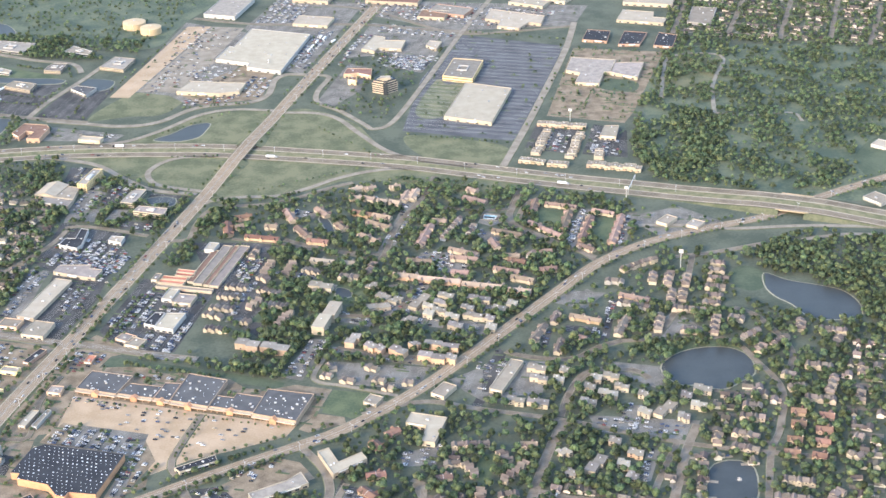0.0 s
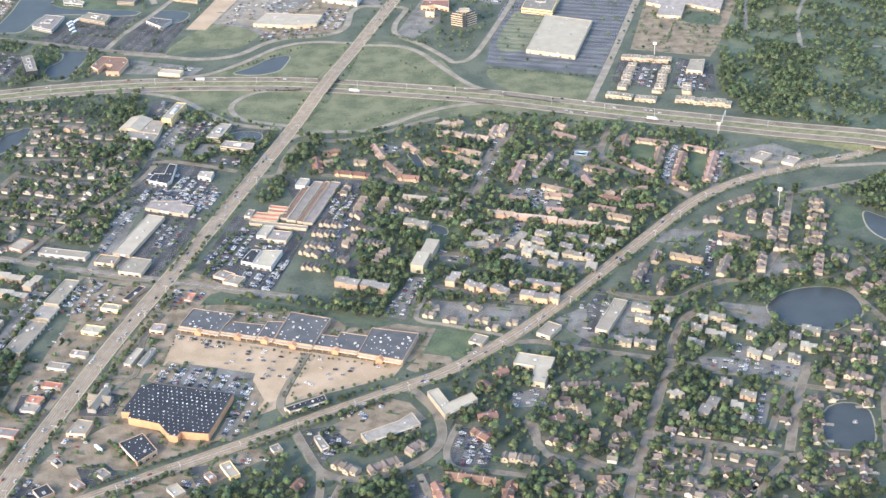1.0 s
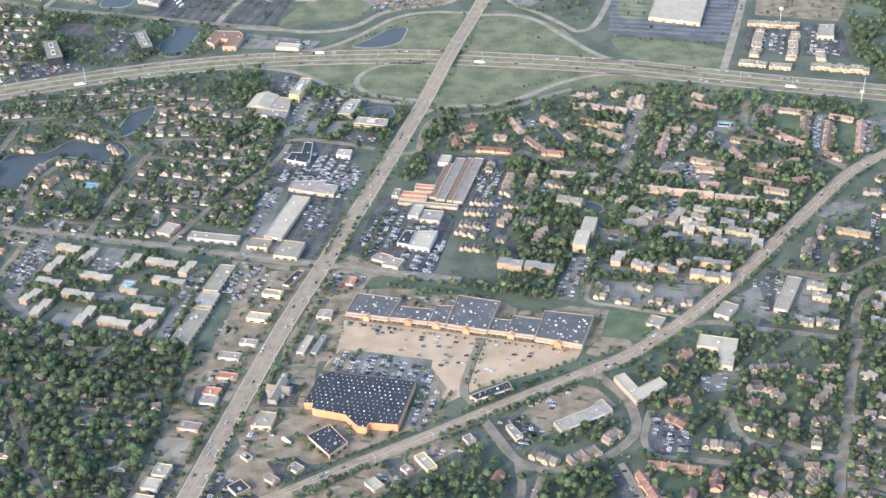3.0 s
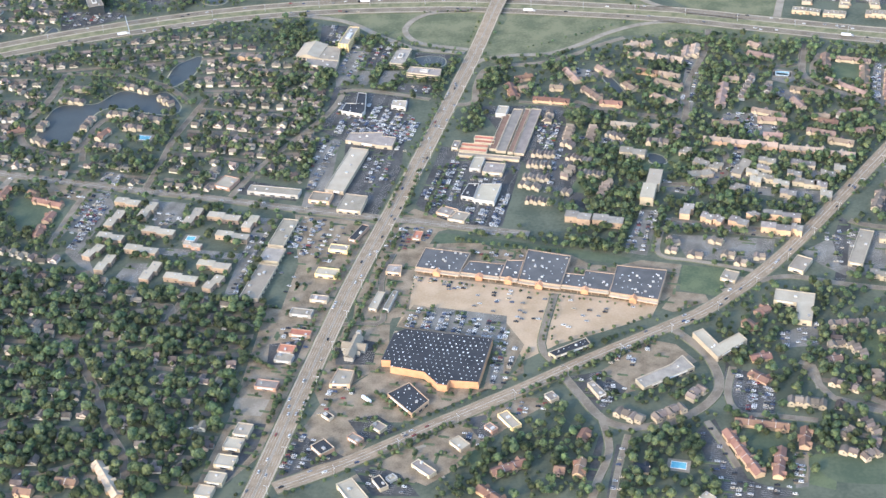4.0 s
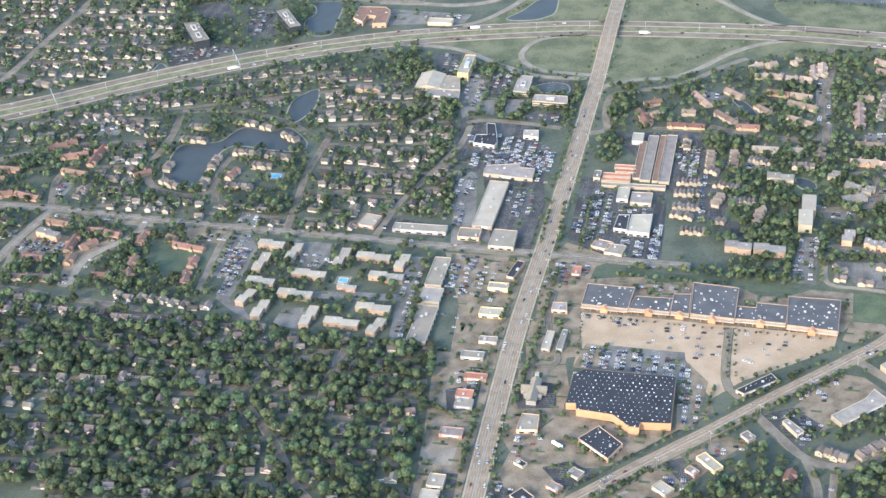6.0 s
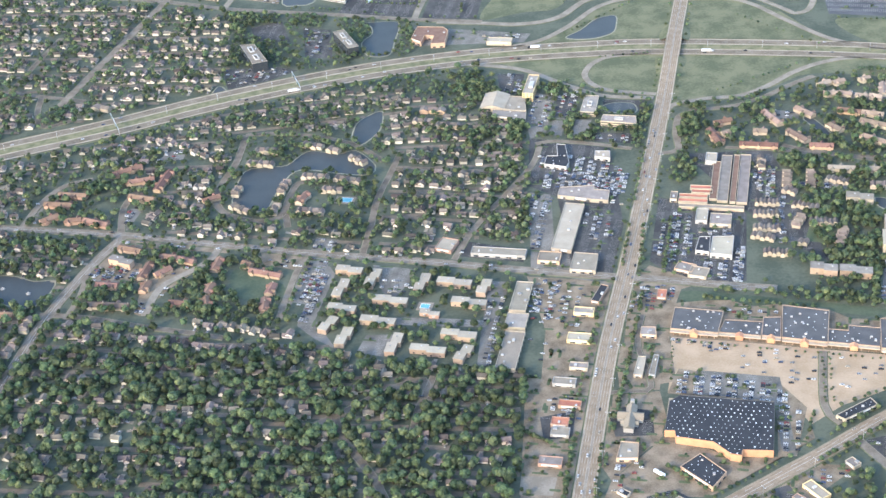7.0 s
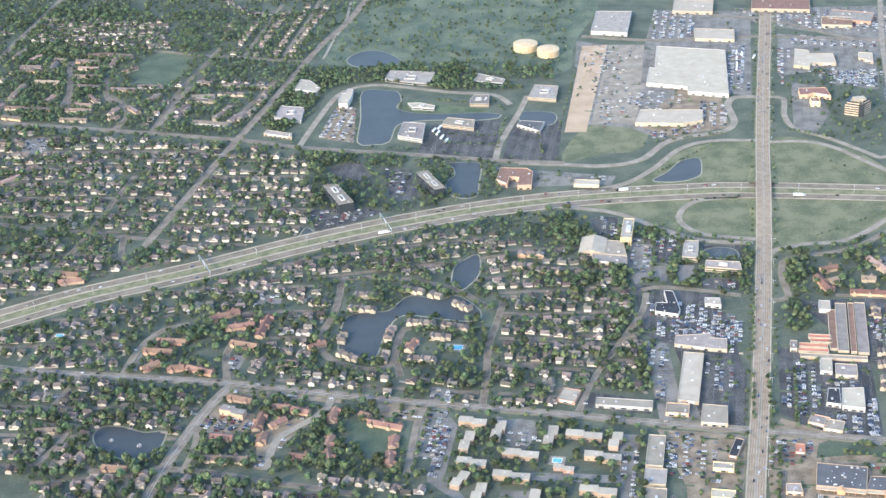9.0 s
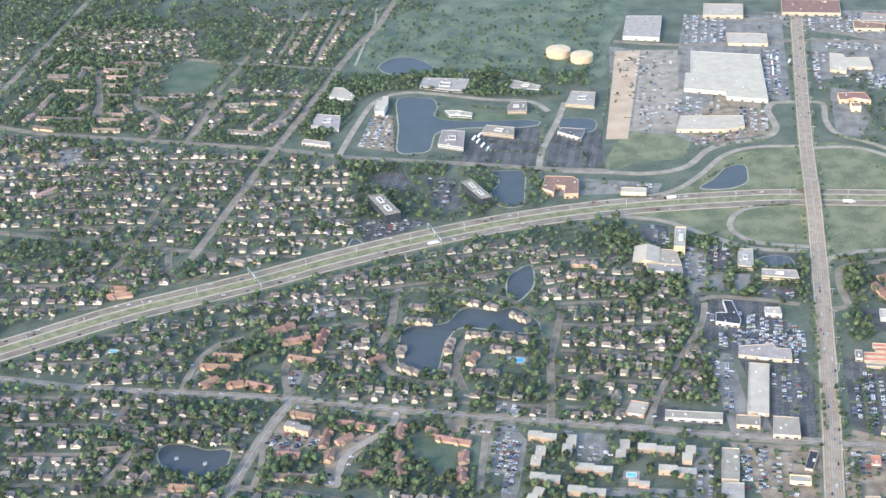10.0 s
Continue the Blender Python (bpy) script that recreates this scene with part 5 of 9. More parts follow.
def block(kind, pts, h, roof, wall):
    """A flat-roofed building over an outline: store, shop or office."""
    e, ring, top = outline_shell({"office": "office_building"}.get(kind, kind), pts, h, roof, wall)
    tagged(e, BLOCK_WORDS[kind].format(w="dark glass" if wall == "glass" else wall, r=WORD[roof]), {"office": "office building"}.get(kind, kind))
    size = abs(sum(a.x * b.y - b.x * a.y for a, b in zip(ring, ring[1:] + ring[:1]))) / 2
    rnd = random.Random(int(size))
    for x, y in on_roof(ring, 2 + int(size / 1500), int(size)):
        s = rnd.choice((2.0, 2.6, 3.4))
        part("rooftop_unit", shared_box("rooftop_unit", s, s * 0.7, 1.3, "unit"), None, top, m=pose(x * K, y * K, (h - 0.6) * K, 0, 0, rnd.choice((-16.3, 73.7))))
    if roof == "dark":
        for x, y in on_roof(ring, int(size / (60 if e.matrix_world.translation.y < 1500 * K else 220)), int(size) + 1):
            s = rnd.choice((0.5, 0.6, 0.9))
            part("skylight", shared_box("skylight", s, s, 0.4, "skylight"), None, top, m=pose(x * K, y * K, (h - 0.6) * K, 0, 0, -16.3))
    front = max((q for q in edges(ring) if q[3]), key=lambda q: q[1])
    if kind == "office" and size > 500:
        _, ln, ang, _ = max(edges(ring), key=lambda q: q[1])
        mid = sum(ring, Vector((0, 0))) / len(ring)
        for u in ((-0.2, 0.2) if wall == "glass" else (0,)):
            c = mid + Vector((math.cos(radians(ang)), math.sin(radians(ang)))) * u * ln
            part("plant_room", Geo().ring_wall(ln * 0.24, size / ln * 0.34, h - 0.6, h + 1.4, 1.2), "w_white", top, "pale plant screen on the roof", m=pose(c.x * K, c.y * K, 0, 0, 0, ang))
    for a, ln, ang, south in edges(ring):
        m = pose(a.x * K, a.y * K, 0, 0, 0, ang)
        if kind == "office" and ln > 6:
            storeys = max(1, round(h / 3.8))
            for k in range(storeys):
                z = k * h / storeys
                part("window_band", Geo().box(0.6, ln - 0.6, -0.14, 0.04, z + 1.1, z + h / storeys * 0.62), "glass", e, m=m)
        elif ln > 9 and south:
            n = int(ln / (15 if kind == "store" else 8))
            for i in range(n):
                u = (i + 0.5) / max(1, n) * ln
                part("shop_window", shared_box("shop_window", 4.6, 0.24, 2.2, "glass"), None, e, m=m @ pose(u * K, -0.03 * K, 0.5 * K))
    a, ln, ang, _ = front
    m = pose(a.x * K, a.y * K, 0, 0, 0, ang)
    part("door", shared_box("door", 2.2, 0.36, 2.4, "door"), None, e, m=m @ pose(ln * 0.62 * K, -0.05 * K, 0))
    if kind == "store":
        part("canopy", Geo().box(ln * 0.5, ln * 0.5 + min(16, ln * 0.3), -2.6, -0.02, 3.4, 4.4), "trim", e, "pale entrance canopy", m=m)
        part("loading_door", shared_box("loading_door", 3.4, 0.34, 3.4, "unit"), None, e, m=m @ pose(ln * 0.12 * K, -0.05 * K, 0))
    elif kind == "shop":
        part("sign_band", Geo().box(ln * 0.15, ln * 0.85, -0.5, -0.02, h - 1.7, h - 0.6), "trim", e, "pale sign band", m=m)
    return e


def mall_unit(pts, h):
    """One section of the long shopping mall: sunken dark roof with scattered skylights, arcade and gabled entrance along its front."""
    e, ring, top = outline_shell("store", pts, h, "slate", "brown")
    tagged(e, "dark-roofed section of a long shopping mall with a pale arcade", "store", "sections of the mall")
    size = abs(sum(a.x * b.y - b.x * a.y for a, b in zip(ring, ring[1:] + ring[:1]))) / 2
    rnd = random.Random(int(size))
    for x, y in on_roof(ring, int(size / 150), int(size)):
        s, w = rnd.choice(((0.6, 0.6), (0.7, 0.7), (0.9, 0.9), (1.6, 0.9)))
        part("skylight", shared_box("skylight", s, w, 0.5, "skylight"), None, top, m=pose(x * K, y * K, (h - 0.6) * K, 0, 0, -19))
    for x, y in on_roof(ring, int(size / 300), int(size) + 3):
        part("rooftop_unit", shared_box("rooftop_unit", 2.6, 1.8, 1.3, "unit"), None, top, m=pose(x * K, y * K, (h - 0.6) * K, 0, 0, -19))
    a, ln, ang, _ = max((q for q in edges(ring) if q[3]), key=lambda q: q[1])
    m = pose(a.x * K, a.y * K, 0, 0, 0, ang)
    part("arcade_roof", Geo().box(0.2, ln - 0.2, -4.2, -0.02, 3.7, 4.4), "w_cream", e, "pale arcade fascia along the shop fronts", m=m)
    part("sign_strip", Geo().box(0.3, ln - 0.3, -4.4, -4.22, 3.2, 3.7), "w_brick", e, "brick-red strip under the fascia", m=m)
    n = int(ln / 7)
    for i in range(n):
        part("arcade_post", shared_box("arcade_post", 0.6, 0.6, 3.7, "w_brick"), None, e, m=m @ pose((i + 0.5) / n * ln * K, -3.8 * K, 0))
        part("shop_window", shared_box("shop_window", 4.6, 0.2, 2.6, "glass"), None, e, m=m @ pose((i + 0.5) / n * ln * K, -0.05 * K, 0.3 * K))
    for share in ((0.5,) if ln < 60 else (0.3, 0.75)):
        gable = Geo().box(-4, 4, -5.0, -4.42, 0, 4.8).gable(-4, 4, -5.0, 1.5, 4.8, h + 1.2, 0.4, 0.3, 0, "y", 0)
        part("entrance_gable", gable, "w_rust", e, "orange entrance gable", m=m @ pose(ln * share * K, 0, 0))


def terraced_office(x, y):
    """An office block of two splayed wings: pale floor bands over dark glass, stepping back at the top."""
    e = tagged(new("office_building"), "five-storey tan office block of two splayed wings with stepped floors", "office building")
    e.matrix_world = at(x, y)
    for side, turn in ((-1, -32), (1, 38)):
        for k in range(6):
            back = 2.2 * max(0, k - 4)
            m = pose(0, 0, 0, 0, 0, turn)
            x0, x1 = (-27 + back, 1) if side < 0 else (-1, 27 - back)
            z = 3.9 * k
            part("floor_band", Geo().box(x0, x1, 0 + back * 0.6, 22, z, z + 1.9), "w_tan", e, "pale tan floor band", m=m)
            part("window_band", Geo().box(x0 + 0.5, x1 - 0.5, 0.5 + back * 0.6, 21.5, z + 1.9, z + 3.9), "glass", e, "dark recessed glazing", m=m)
        part("roof", Geo().box((-20 if side < 0 else 0), (0 if side < 0 else 20), 4, 21, 23.4, 24.2), "r_white", e, m=pose(0, 0, 0, 0, 0, turn))
    part("entrance_shaft", Geo().box(-4, 4, -1.5, 16, 0, 21), "w_glass", e, "dark glass entrance shaft")
    part("penthouse", Geo().box(-9, 9, 8, 20, 24.2, 27.5), "r_white", e, "pale rooftop plant room")
    claim_rect(x, y + 10, 0, 60, 40)


def church(x, y, ang):
    """A white church with a long nave, a transept and a low tower."""
    e = tagged(new("church"), "white church with a pale cross-shaped gabled roof", "church")
    e.matrix_world = at(x, y, ang)
    part("nave", Geo().box(-5, 5, -19, 19, -0.3, 5.2), "w_grey", e)
    part("transept", Geo().box(-13, 13, -2, 9, -0.3, 4.6), "w_grey", e)
    part("nave_roof", Geo().gable(-5, 5, -19, 19, 5.22, 9.4, 0.6, 0.3, 0, "y"), "r_pale", e)
    part("transept_roof", Geo().gable(-13, 13, -2, 9, 4.62, 8.2, 0.6, 0.3, 0, "x"), "r_pale", e)
    part("porch_roof", Geo().gable(-9, 9, -9, -3, 3.2, 5.0, 0.4, 0.3, 0, "x"), "r_pale", e)
    part("porch", Geo().box(-9, 9, -9, -3, -0.3, 3.18), "w_grey", e)
    part("tower", Geo().box(-2, 2, 19.01, 23, -0.3, 11), "w_grey", e)
    for i in range(5):
        for sx in (-1, 1):
            part("window", shared_box("window", 0.24, 1.4, 2.6, "glass"), None, e, m=pose(sx * 5.02 * K, (-16 + i * 3.0 if i < 3 else 11 + (i - 3) * 4) * K, 1.4 * K))
    claim_rect(x, y, ang, 28, 46)


def hall_block(x, y, ang):
    """A pitched white-roofed hall joined to a hotel."""
    e = tagged(new("hall"), "large hall with a pitched white roof and cream walls", "hall")
    e.matrix_world = at(x, y, ang)
    part("wall", Geo().ring_wall(34, 44, -0.3, 5.0, 0.4), "w_cream", e)
    part("roof", Geo().gable(-17, 17, -22, 22, 5.02, 9.5, 0.8, 0.4, 0, "y", 1), ("r_white", "w_cream"), e)
    for i in range(4):
        part("window", shared_box("window", 4.0, 0.24, 2.0, "glass"), None, e, m=pose((i * 8 - 12) * K, -22.03 * K, 1.5 * K))
    claim_rect(x, y, ang, 36, 46)


mall_unit([(109, 1489), (160, 1472), (145, 1433), (96, 1450)], 6.1)
mall_unit([(158, 1457), (198, 1446), (189, 1421), (146, 1435)], 5.5)
mall_unit([(200, 1454), (219, 1451), (209, 1414), (190, 1421)], 5.8)
mall_unit([(226, 1472), (273, 1453), (255, 1396), (210, 1413)], 6.6)
mall_unit([(263, 1421), (283, 1415), (286, 1424), (319, 1413), (307, 1381), (256, 1398)], 5.6)
mall_unit([(322, 1429), (376, 1413), (357, 1357), (307, 1377)], 6.8)
big_store([(82, 1329), (173, 1302), (153, 1228), (124, 1234), (121, 1226), (111, 1230), (99, 1250), (64, 1264), (65, 1274), (55, 1276), (69, 1321)], 9)
block("shop", [(83, 1239), (102, 1208), (84, 1188), (60, 1223)], 6, "dark", "orange")
block("shop", [(229, 1277), (271, 1299), (275, 1287), (236, 1269)], 5, "dark", "cream")
block("shop", [(312, 1223), (352, 1244), (366, 1258), (375, 1237), (319, 1208)], 5.5, "tanroof", "cream")
block("shop", [(263, 1222), (269, 1225), (280, 1204), (272, 1199)], 5, "tanroof", "cream")
block("store", [(218, 2748), (331, 2702), (285, 2505), (223, 2533), (226, 2553), (163, 2584), (183, 2650), (191, 2646)], 7.2, "white", "white")
block("store", [(128, 2474), (227, 2453), (218, 2413), (184, 2406), (109, 2424)], 6.5, "white", "cream")
block("store", [(305, 2825), (375, 2803), (362, 2753), (295, 2774)], 5.8, "white", "cream")
block("store", [(147, 2951), (212, 2935), (180, 2824), (117, 2848)], 7.9, "tanroof", "white")
block("store", [(428, 2612), (452, 2686), (473, 2674), (471, 2658), (510, 2650), (501, 2604), (459, 2615), (452, 2597)], 5.8, "white", "cream")
block("store", [(547, 2623), (555, 2648), (577, 2639), (565, 2599)], 5.0, "white", "cream")
block("office", [(570, 2446), (594, 2534), (646, 2517), (621, 2424)], 9.3, "tanroof", "yellow")
block("store", [(564, 2262), (609, 2416), (685, 2380), (640, 2227)], 6.5, "white", "cream")
block("store", [(788, 2461), (806, 2527), (883, 2504), (866, 2444), (853, 2445), (837, 2388), (797, 2398), (811, 2444)], 5.8, "tanroof", "cream")
block("store", [(863, 2442), (878, 2492), (930, 2487), (907, 2411)], 5.8, "tanroof", "cream")
block("store", [(837, 2623), (854, 2679), (895, 2665), (881, 2608)], 5.0, "dark", "brick")
block("store", [(899, 2590), (921, 2662), (962, 2648), (938, 2586)], 5.0, "dark", "brick")
block("store", [(962, 2577), (984, 2648), (1015, 2629), (995, 2564)], 5.0, "dark", "brick")
block("store", [(666, 2763), (681, 2821), (782, 2767), (770, 2720), (747, 2730), (726, 2698), (686, 2716), (694, 2743)], 5.8, "white", "cream")
block("store", [(916, 2728), (937, 2788), (994, 2767), (988, 2737), (1012, 2727), (1001, 2697)], 5.8, "white", "cream")
block("store", [(1047, 2702), (1074, 2790), (1119, 2778), (1088, 2681)], 5.8, "pale", "grey")
block("shop", [(807, 2153), (820, 2195), (843, 2193), (831, 2146)], 7, "pale", "cream")
block("office", [(-470, 2571), (-457, 2617), (-418, 2601), (-426, 2547)], 6.0, "tanroof", "white")
block("shop", [(-433, 2686), (-422, 2726), (-406, 2720), (-389, 2679), (-396, 2662)], 7, "white", "white")
block("shop", [(-488, 2509), (-483, 2522), (-442, 2499), (-443, 2484)], 5, "tanroof", "cream")
block("office", [(-273, 2451), (-259, 2503), (-224, 2491), (-235, 2427)], 6.8, "tanroof", "white")
block("office", [(-198, 2483), (-186, 2509), (-143, 2490), (-149, 2457)], 6.0, "pale", "cream")
block("office", [(-245, 2586), (-223, 2582), (-201, 2565), (-204, 2553), (-224, 2562), (-239, 2566)], 5.1, "white", "white")
block("office", [(-140, 2579), (-130, 2595), (-106, 2590), (-112, 2551), (-143, 2558)], 6.0, "tanroof", "cream")
block("office", [(-124, 2660), (-112, 2692), (-70, 2656), (-76, 2639)], 5.1, "pale", "white")
block("office", [(-275, 2701), (-264, 2739), (-186, 2714), (-201, 2664), (-229, 2675)], 5.1, "tanroof", "grey")
block("office", [(-44, 2566), (-24, 2618), (15, 2604), (1, 2547)], 6.0, "tanroof", "cream")
block("shop", [(-361, 2615), (-354, 2643), (-347, 2642), (-342, 2661), (-333, 2657), (-337, 2627), (-346, 2596), (-361, 2599)], 9, "white", "white")
block("shop", [(-78, 2458), (-69, 2472), (-33, 2458), (-46, 2424)], 6, "slate", "grey")
block("office", [(-399, 2273), (-377, 2271), (-356, 2207), (-378, 2202)], 15, "pale", "glass")
block("office", [(-257, 2289), (-240, 2295), (-219, 2229), (-235, 2225)], 15, "pale", "glass")
block("shop", [(-43, 1984), (-41, 2003), (4, 1987), (0, 1965)], 6, "tanroof", "cream")
block("shop", [(-25, 2001), (-13, 2037), (7, 2031), (4, 1988), (-22, 1997)], 6.5, "pale", "cream")
block("office", [(76, 1969), (90, 2015), (109, 2010), (96, 1962)], 7.6, "tanroof", "cream")
block("office", [(99, 1936), (105, 1954), (148, 1941), (145, 1919)], 7.6, "tanroof", "tan")
block("shop", [(9, 1837), (15, 1858), (29, 1855), (32, 1887), (43, 1883), (41, 1834), (36, 1824)], 6, "dark", "white")
block("shop", [(76, 1845), (79, 1859), (98, 1855), (95, 1836)], 6, "white", "white")
block("store", [(15, 1757), (21, 1776), (64, 1773), (63, 1763), (81, 1757), (75, 1733), (58, 1738)], 5.0, "tanroof", "cream")
block("store", [(-10, 1636), (22, 1737), (45, 1729), (13, 1627)], 5.0, "white", "cream")
block("shop", [(5, 1586), (16, 1621), (43, 1612), (34, 1577)], 6, "pale", "cream")
block("shop", [(171, 1589), (182, 1624), (207, 1621), (195, 1580)], 7, "white", "white")
block("shop", [(156, 1600), (167, 1628), (180, 1626), (171, 1593)], 6, "dark", "white")
block("shop", [(487, 1365), (527, 1351), (511, 1301), (497, 1306), (503, 1336), (480, 1344)], 7, "white", "cream")
block("shop", [(383, 1294), (395, 1300), (406, 1272), (431, 1289), (437, 1276), (401, 1249)], 7, "white", "cream")
block("shop", [(1, 1245), (10, 1270), (27, 1265), (22, 1242)], 5.5, "pale", "orange")
block("shop", [(42, 1377), (53, 1408), (61, 1406), (51, 1374)], 4.5, "white", "cream")
block("shop", [(58, 1375), (70, 1408), (75, 1406), (64, 1372)], 4.5, "pale", "grey")
block("shop", [(62, 1446), (66, 1460), (81, 1457), (79, 1441)], 5, "tanroof", "orange")
block("shop", [(-139, 2256), (-127, 2296), (-88, 2286), (-81, 2272), (-90, 2228), (-111, 2230), (-104, 2257), (-118, 2263), (-125, 2239)], 8, "redroof", "orange")
block("shop", [(397, 2477), (403, 2505), (447, 2498), (445, 2463), (421, 2480), (409, 2476)], 8, "redroof", "orange")
block("shop", [(405, 2442), (408, 2459), (421, 2454), (419, 2438)], 10, "redroof", "yellow")
hall_block(-35, 2028, -16.3)
tower(19, 2055, 73.7, 58, 15, 13, "tanroof", "yellow")
terraced_office(470, 2387)
church(26, 1306, -16.3)
shop(69, 1310, -16.3, 7, 35, 8.24, "white", "cream")
shop(-14, 1617, -16.3, 28, 23, 6.36, "pale", "orange")
shop(-72, 1639, -16.3, 70, 17, 6.48, "pale", "grey")
shop(-132, 1666, -27.7, 23, 29, 6, "white", "brick")
shop(181, 1676, -16.3, 15, 32, 6.36, "white", "white")
shop(201, 1662, -16.3, 27, 28, 6.48, "tanroof", "cream")
shop(138, 1569, -32.7, 23, 19, 5, "tanroof", "orange")
shop(151, 1556, -25.7, 23, 22, 5.12, "pale", "cream")
shop(223, 1812, -16.3, 15, 25, 7.24, "white", "white")
shop(157, 1728, -16.3, 9, 21, 6.36, "tanroof", "cream")
shop(-83, 1180, -16.3, 17, 20, 6.48, "white", "cream")
shop(-91, 1160, -16.3, 19, 18, 6, "white", "cream")
shop(-97, 1135, -16.3, 21, 18, 6.12, "white", "cream")
shop(-105, 1111, -16.3, 19, 17, 6.24, "white", "cream")
shop(-114, 1093, -16.3, 17, 17, 6.36, "white", "cream")
shop(-63, 1252, -16.3, 25, 14, 5.48, "tanroof", "brick")
shop(-45, 1312, -16.3, 19, 14, 5, "red", "brick")
shop(-47, 1296, -16.3, 20, 14, 5.12, "pale", "grey")
shop(-31, 1339, -16.3, 25, 11, 5.24, "red", "brick")
shop(-31, 1377, -16.3, 26, 13, 5.36, "pale", "grey")
shop(-12, 1402, -16.3, 21, 11, 5.48, "tanroof", "cream")
shop(-4, 1452, -16.3, 27, 16, 6, "white", "yellow")
shop(9, 1501, -16.3, 24, 13, 6.12, "tanroof", "yellow")
shop(32, 1531, -28.5, 10, 39, 5.24, "dark", "brick")
shop(0, 1197, -47.5, 13, 8, 4.24, "dark", "cream")
shop(28, 1158, -43.8, 16, 10, 5.36, "tanroof", "brick")
shop(-4, 1147, -54.6, 19, 18, 5.48, "dark", "brick")
shop(51, 1174, -44.9, 14, 12, 5, "tanroof", "cream")
shop(25, 1079, -61.8, 35, 19, 7.12, "white", "cream")
shop(93, 1108, -49.1, 27, 11, 5.24, "tanroof", "cream")
shop(129, 1141, -53.5, 19, 14, 5.36, "white", "cream")
shop(161, 1162, -52.5, 13, 9, 5.48, "tanroof", "brick")
shop(180, 1172, -61.5, 28, 13, 5, "white", "yellow")
shop(225, 1205, -60.7, 13, 11, 5.12, "tanroof", "cream")
shop(51, 1091, -63.0, 19, 10, 5.48, "dark", "cream")
shop(62, 1098, -53.7, 8, 10, 4, "white", "white")
shop(601, 1434, -25.3, 17, 82, 7.36, "pale", "cream")
shop(526, 1412, -35.1, 19, 32, 6.48, "pale", "cream")
shop(444, 1399, -28.0, 18, 21, 5, "pale", "cream")
shop(-7, 2224, -16.3, 40, 18, 7.36, "white", "cream")
store(568, 2804, -16.3, 54, 43, 8.12, "redroof", "cream")
store(761, 2859, -29.9, 74, 38, 8.48, "white", "cream")
store(805, 2890, -31.7, 87, 45, 8, "white", "cream")
store(333, 2943, -16.3, 75, 64, 9.12, "white", "cream")
store(602, 2825, -27.5, 79, 48, 8.24, "tanroof", "brick")
store(497, 2921, -16.3, 108, 73, 9.36, "redroof", "cream")
store(999, 2849, -16.3, 97, 66, 9.48, "white", "cream")
shop(860, 1841, -41.7, 19, 32, 6.24, "pale", "cream")
shop(898, 1827, -37.9, 20, 25, 5.36, "tanroof", "cream")
shop(1174, 1885, -55.2, 35, 31, 6.48, "pale", "grey")
shop(1238, 2082, -42.3, 26, 30, 6, "white", "white")
tank(-12, 2801, 22, 12)
tank(24, 2766, 20, 12)
shop(101, 1521, -16.3, 11, 18, 4, "red", "brick")
shop(352, 1043, -49.3, 13, 12, 5.12, "white", "grey")

apt(-251, 1630, -16.3, 34, 13, 7.65, "white", "brown")
apt(-130, 1583, -16.3, 43, 13, 7, "white", "brown")
apt(-206, 1559, -16.3, 43, 13, 7.13, "white", "brown")
apt(-117, 1539, -16.3, 43, 13, 7.26, "white", "brown")
apt(-262, 1552, -16.3, 35, 13, 7.39, "white", "brown")
apt(-222, 1520, -16.3, 43, 13, 7.52, "white", "brown")
apt(-134, 1478, -16.3, 42, 13, 7.65, "white", "brown")
apt(-170, 1456, -16.3, 42, 13, 7, "white", "brown")
apt(-163, 1527, -16.3, 24, 9, 5.13, "white", "brick")
apt(-262, 1593, 73.7, 37, 13, 7.26, "white", "brown")
apt(-224, 1608, 73.7, 36, 13, 7.39, "white", "brown")
apt(-167, 1588, 73.7, 36, 13, 7.52, "white", "brown")
apt(-97, 1566, 73.7, 29, 13, 7.65, "white", "brown")
apt(-278, 1523, 62.8, 29, 13, 7, "white", "brown")
apt(-261, 1496, 73.7, 34, 13, 7.13, "white", "brown")
apt(-206, 1473, 73.7, 38, 13, 7.26, "white", "brown")
apt(-132, 1442, 64.7, 29, 13, 7.39, "white", "brown")
strip_building(-57, 1542, 73.7, 58, 19, 6.52, "pale", "cream")
strip_building(-68, 1495, 73.7, 28, 24, 6.65, "tanroof", "cream")
strip_building(-81, 1441, 73.7, 68, 22, 7, "pale", "cream")
strip_building(216, 1760, 73.7, 94, 9, 4.13, "redroof", "tan")
strip_building(229, 1763, 73.7, 115, 13, 4.26, "tanroof", "tan")
strip_building(241, 1760, 73.7, 118, 7, 4.39, "redroof", "tan")
strip_building(252, 1757, 73.7, 121, 13, 4.52, "tanroof", "tan")
strip_building(197, 1697, -16.3, 79, 8, 4.65, "pale", "tan")
strip_building(195, 1746, -16.3, 27, 8, 4, "red", "tan")
strip_building(194, 1736, -16.3, 26, 8, 4.13, "red", "tan")
strip_building(181, 1727, -16.3, 35, 8, 4.26, "red", "tan")
strip_building(178, 1716, -16.3, 36, 8, 4.39, "red", "tan")
apt(387, 1592, 73.7, 72, 19, 13.52, "white", "cream")
apt(291, 1535, -16.3, 32, 16, 9.65, "tanroof", "brown")
apt(325, 1524, -16.3, 38, 16, 9, "tanroof", "brown")
row(298, 1168, -37.6, 30, 12, 8.13, "tanroof", "cream")
row(337, 1169, 24.4, 36, 12, 8.26, "tanroof", "cream")
row(369, 1197, 41.8, 24, 12, 8.39, "tanroof", "cream")
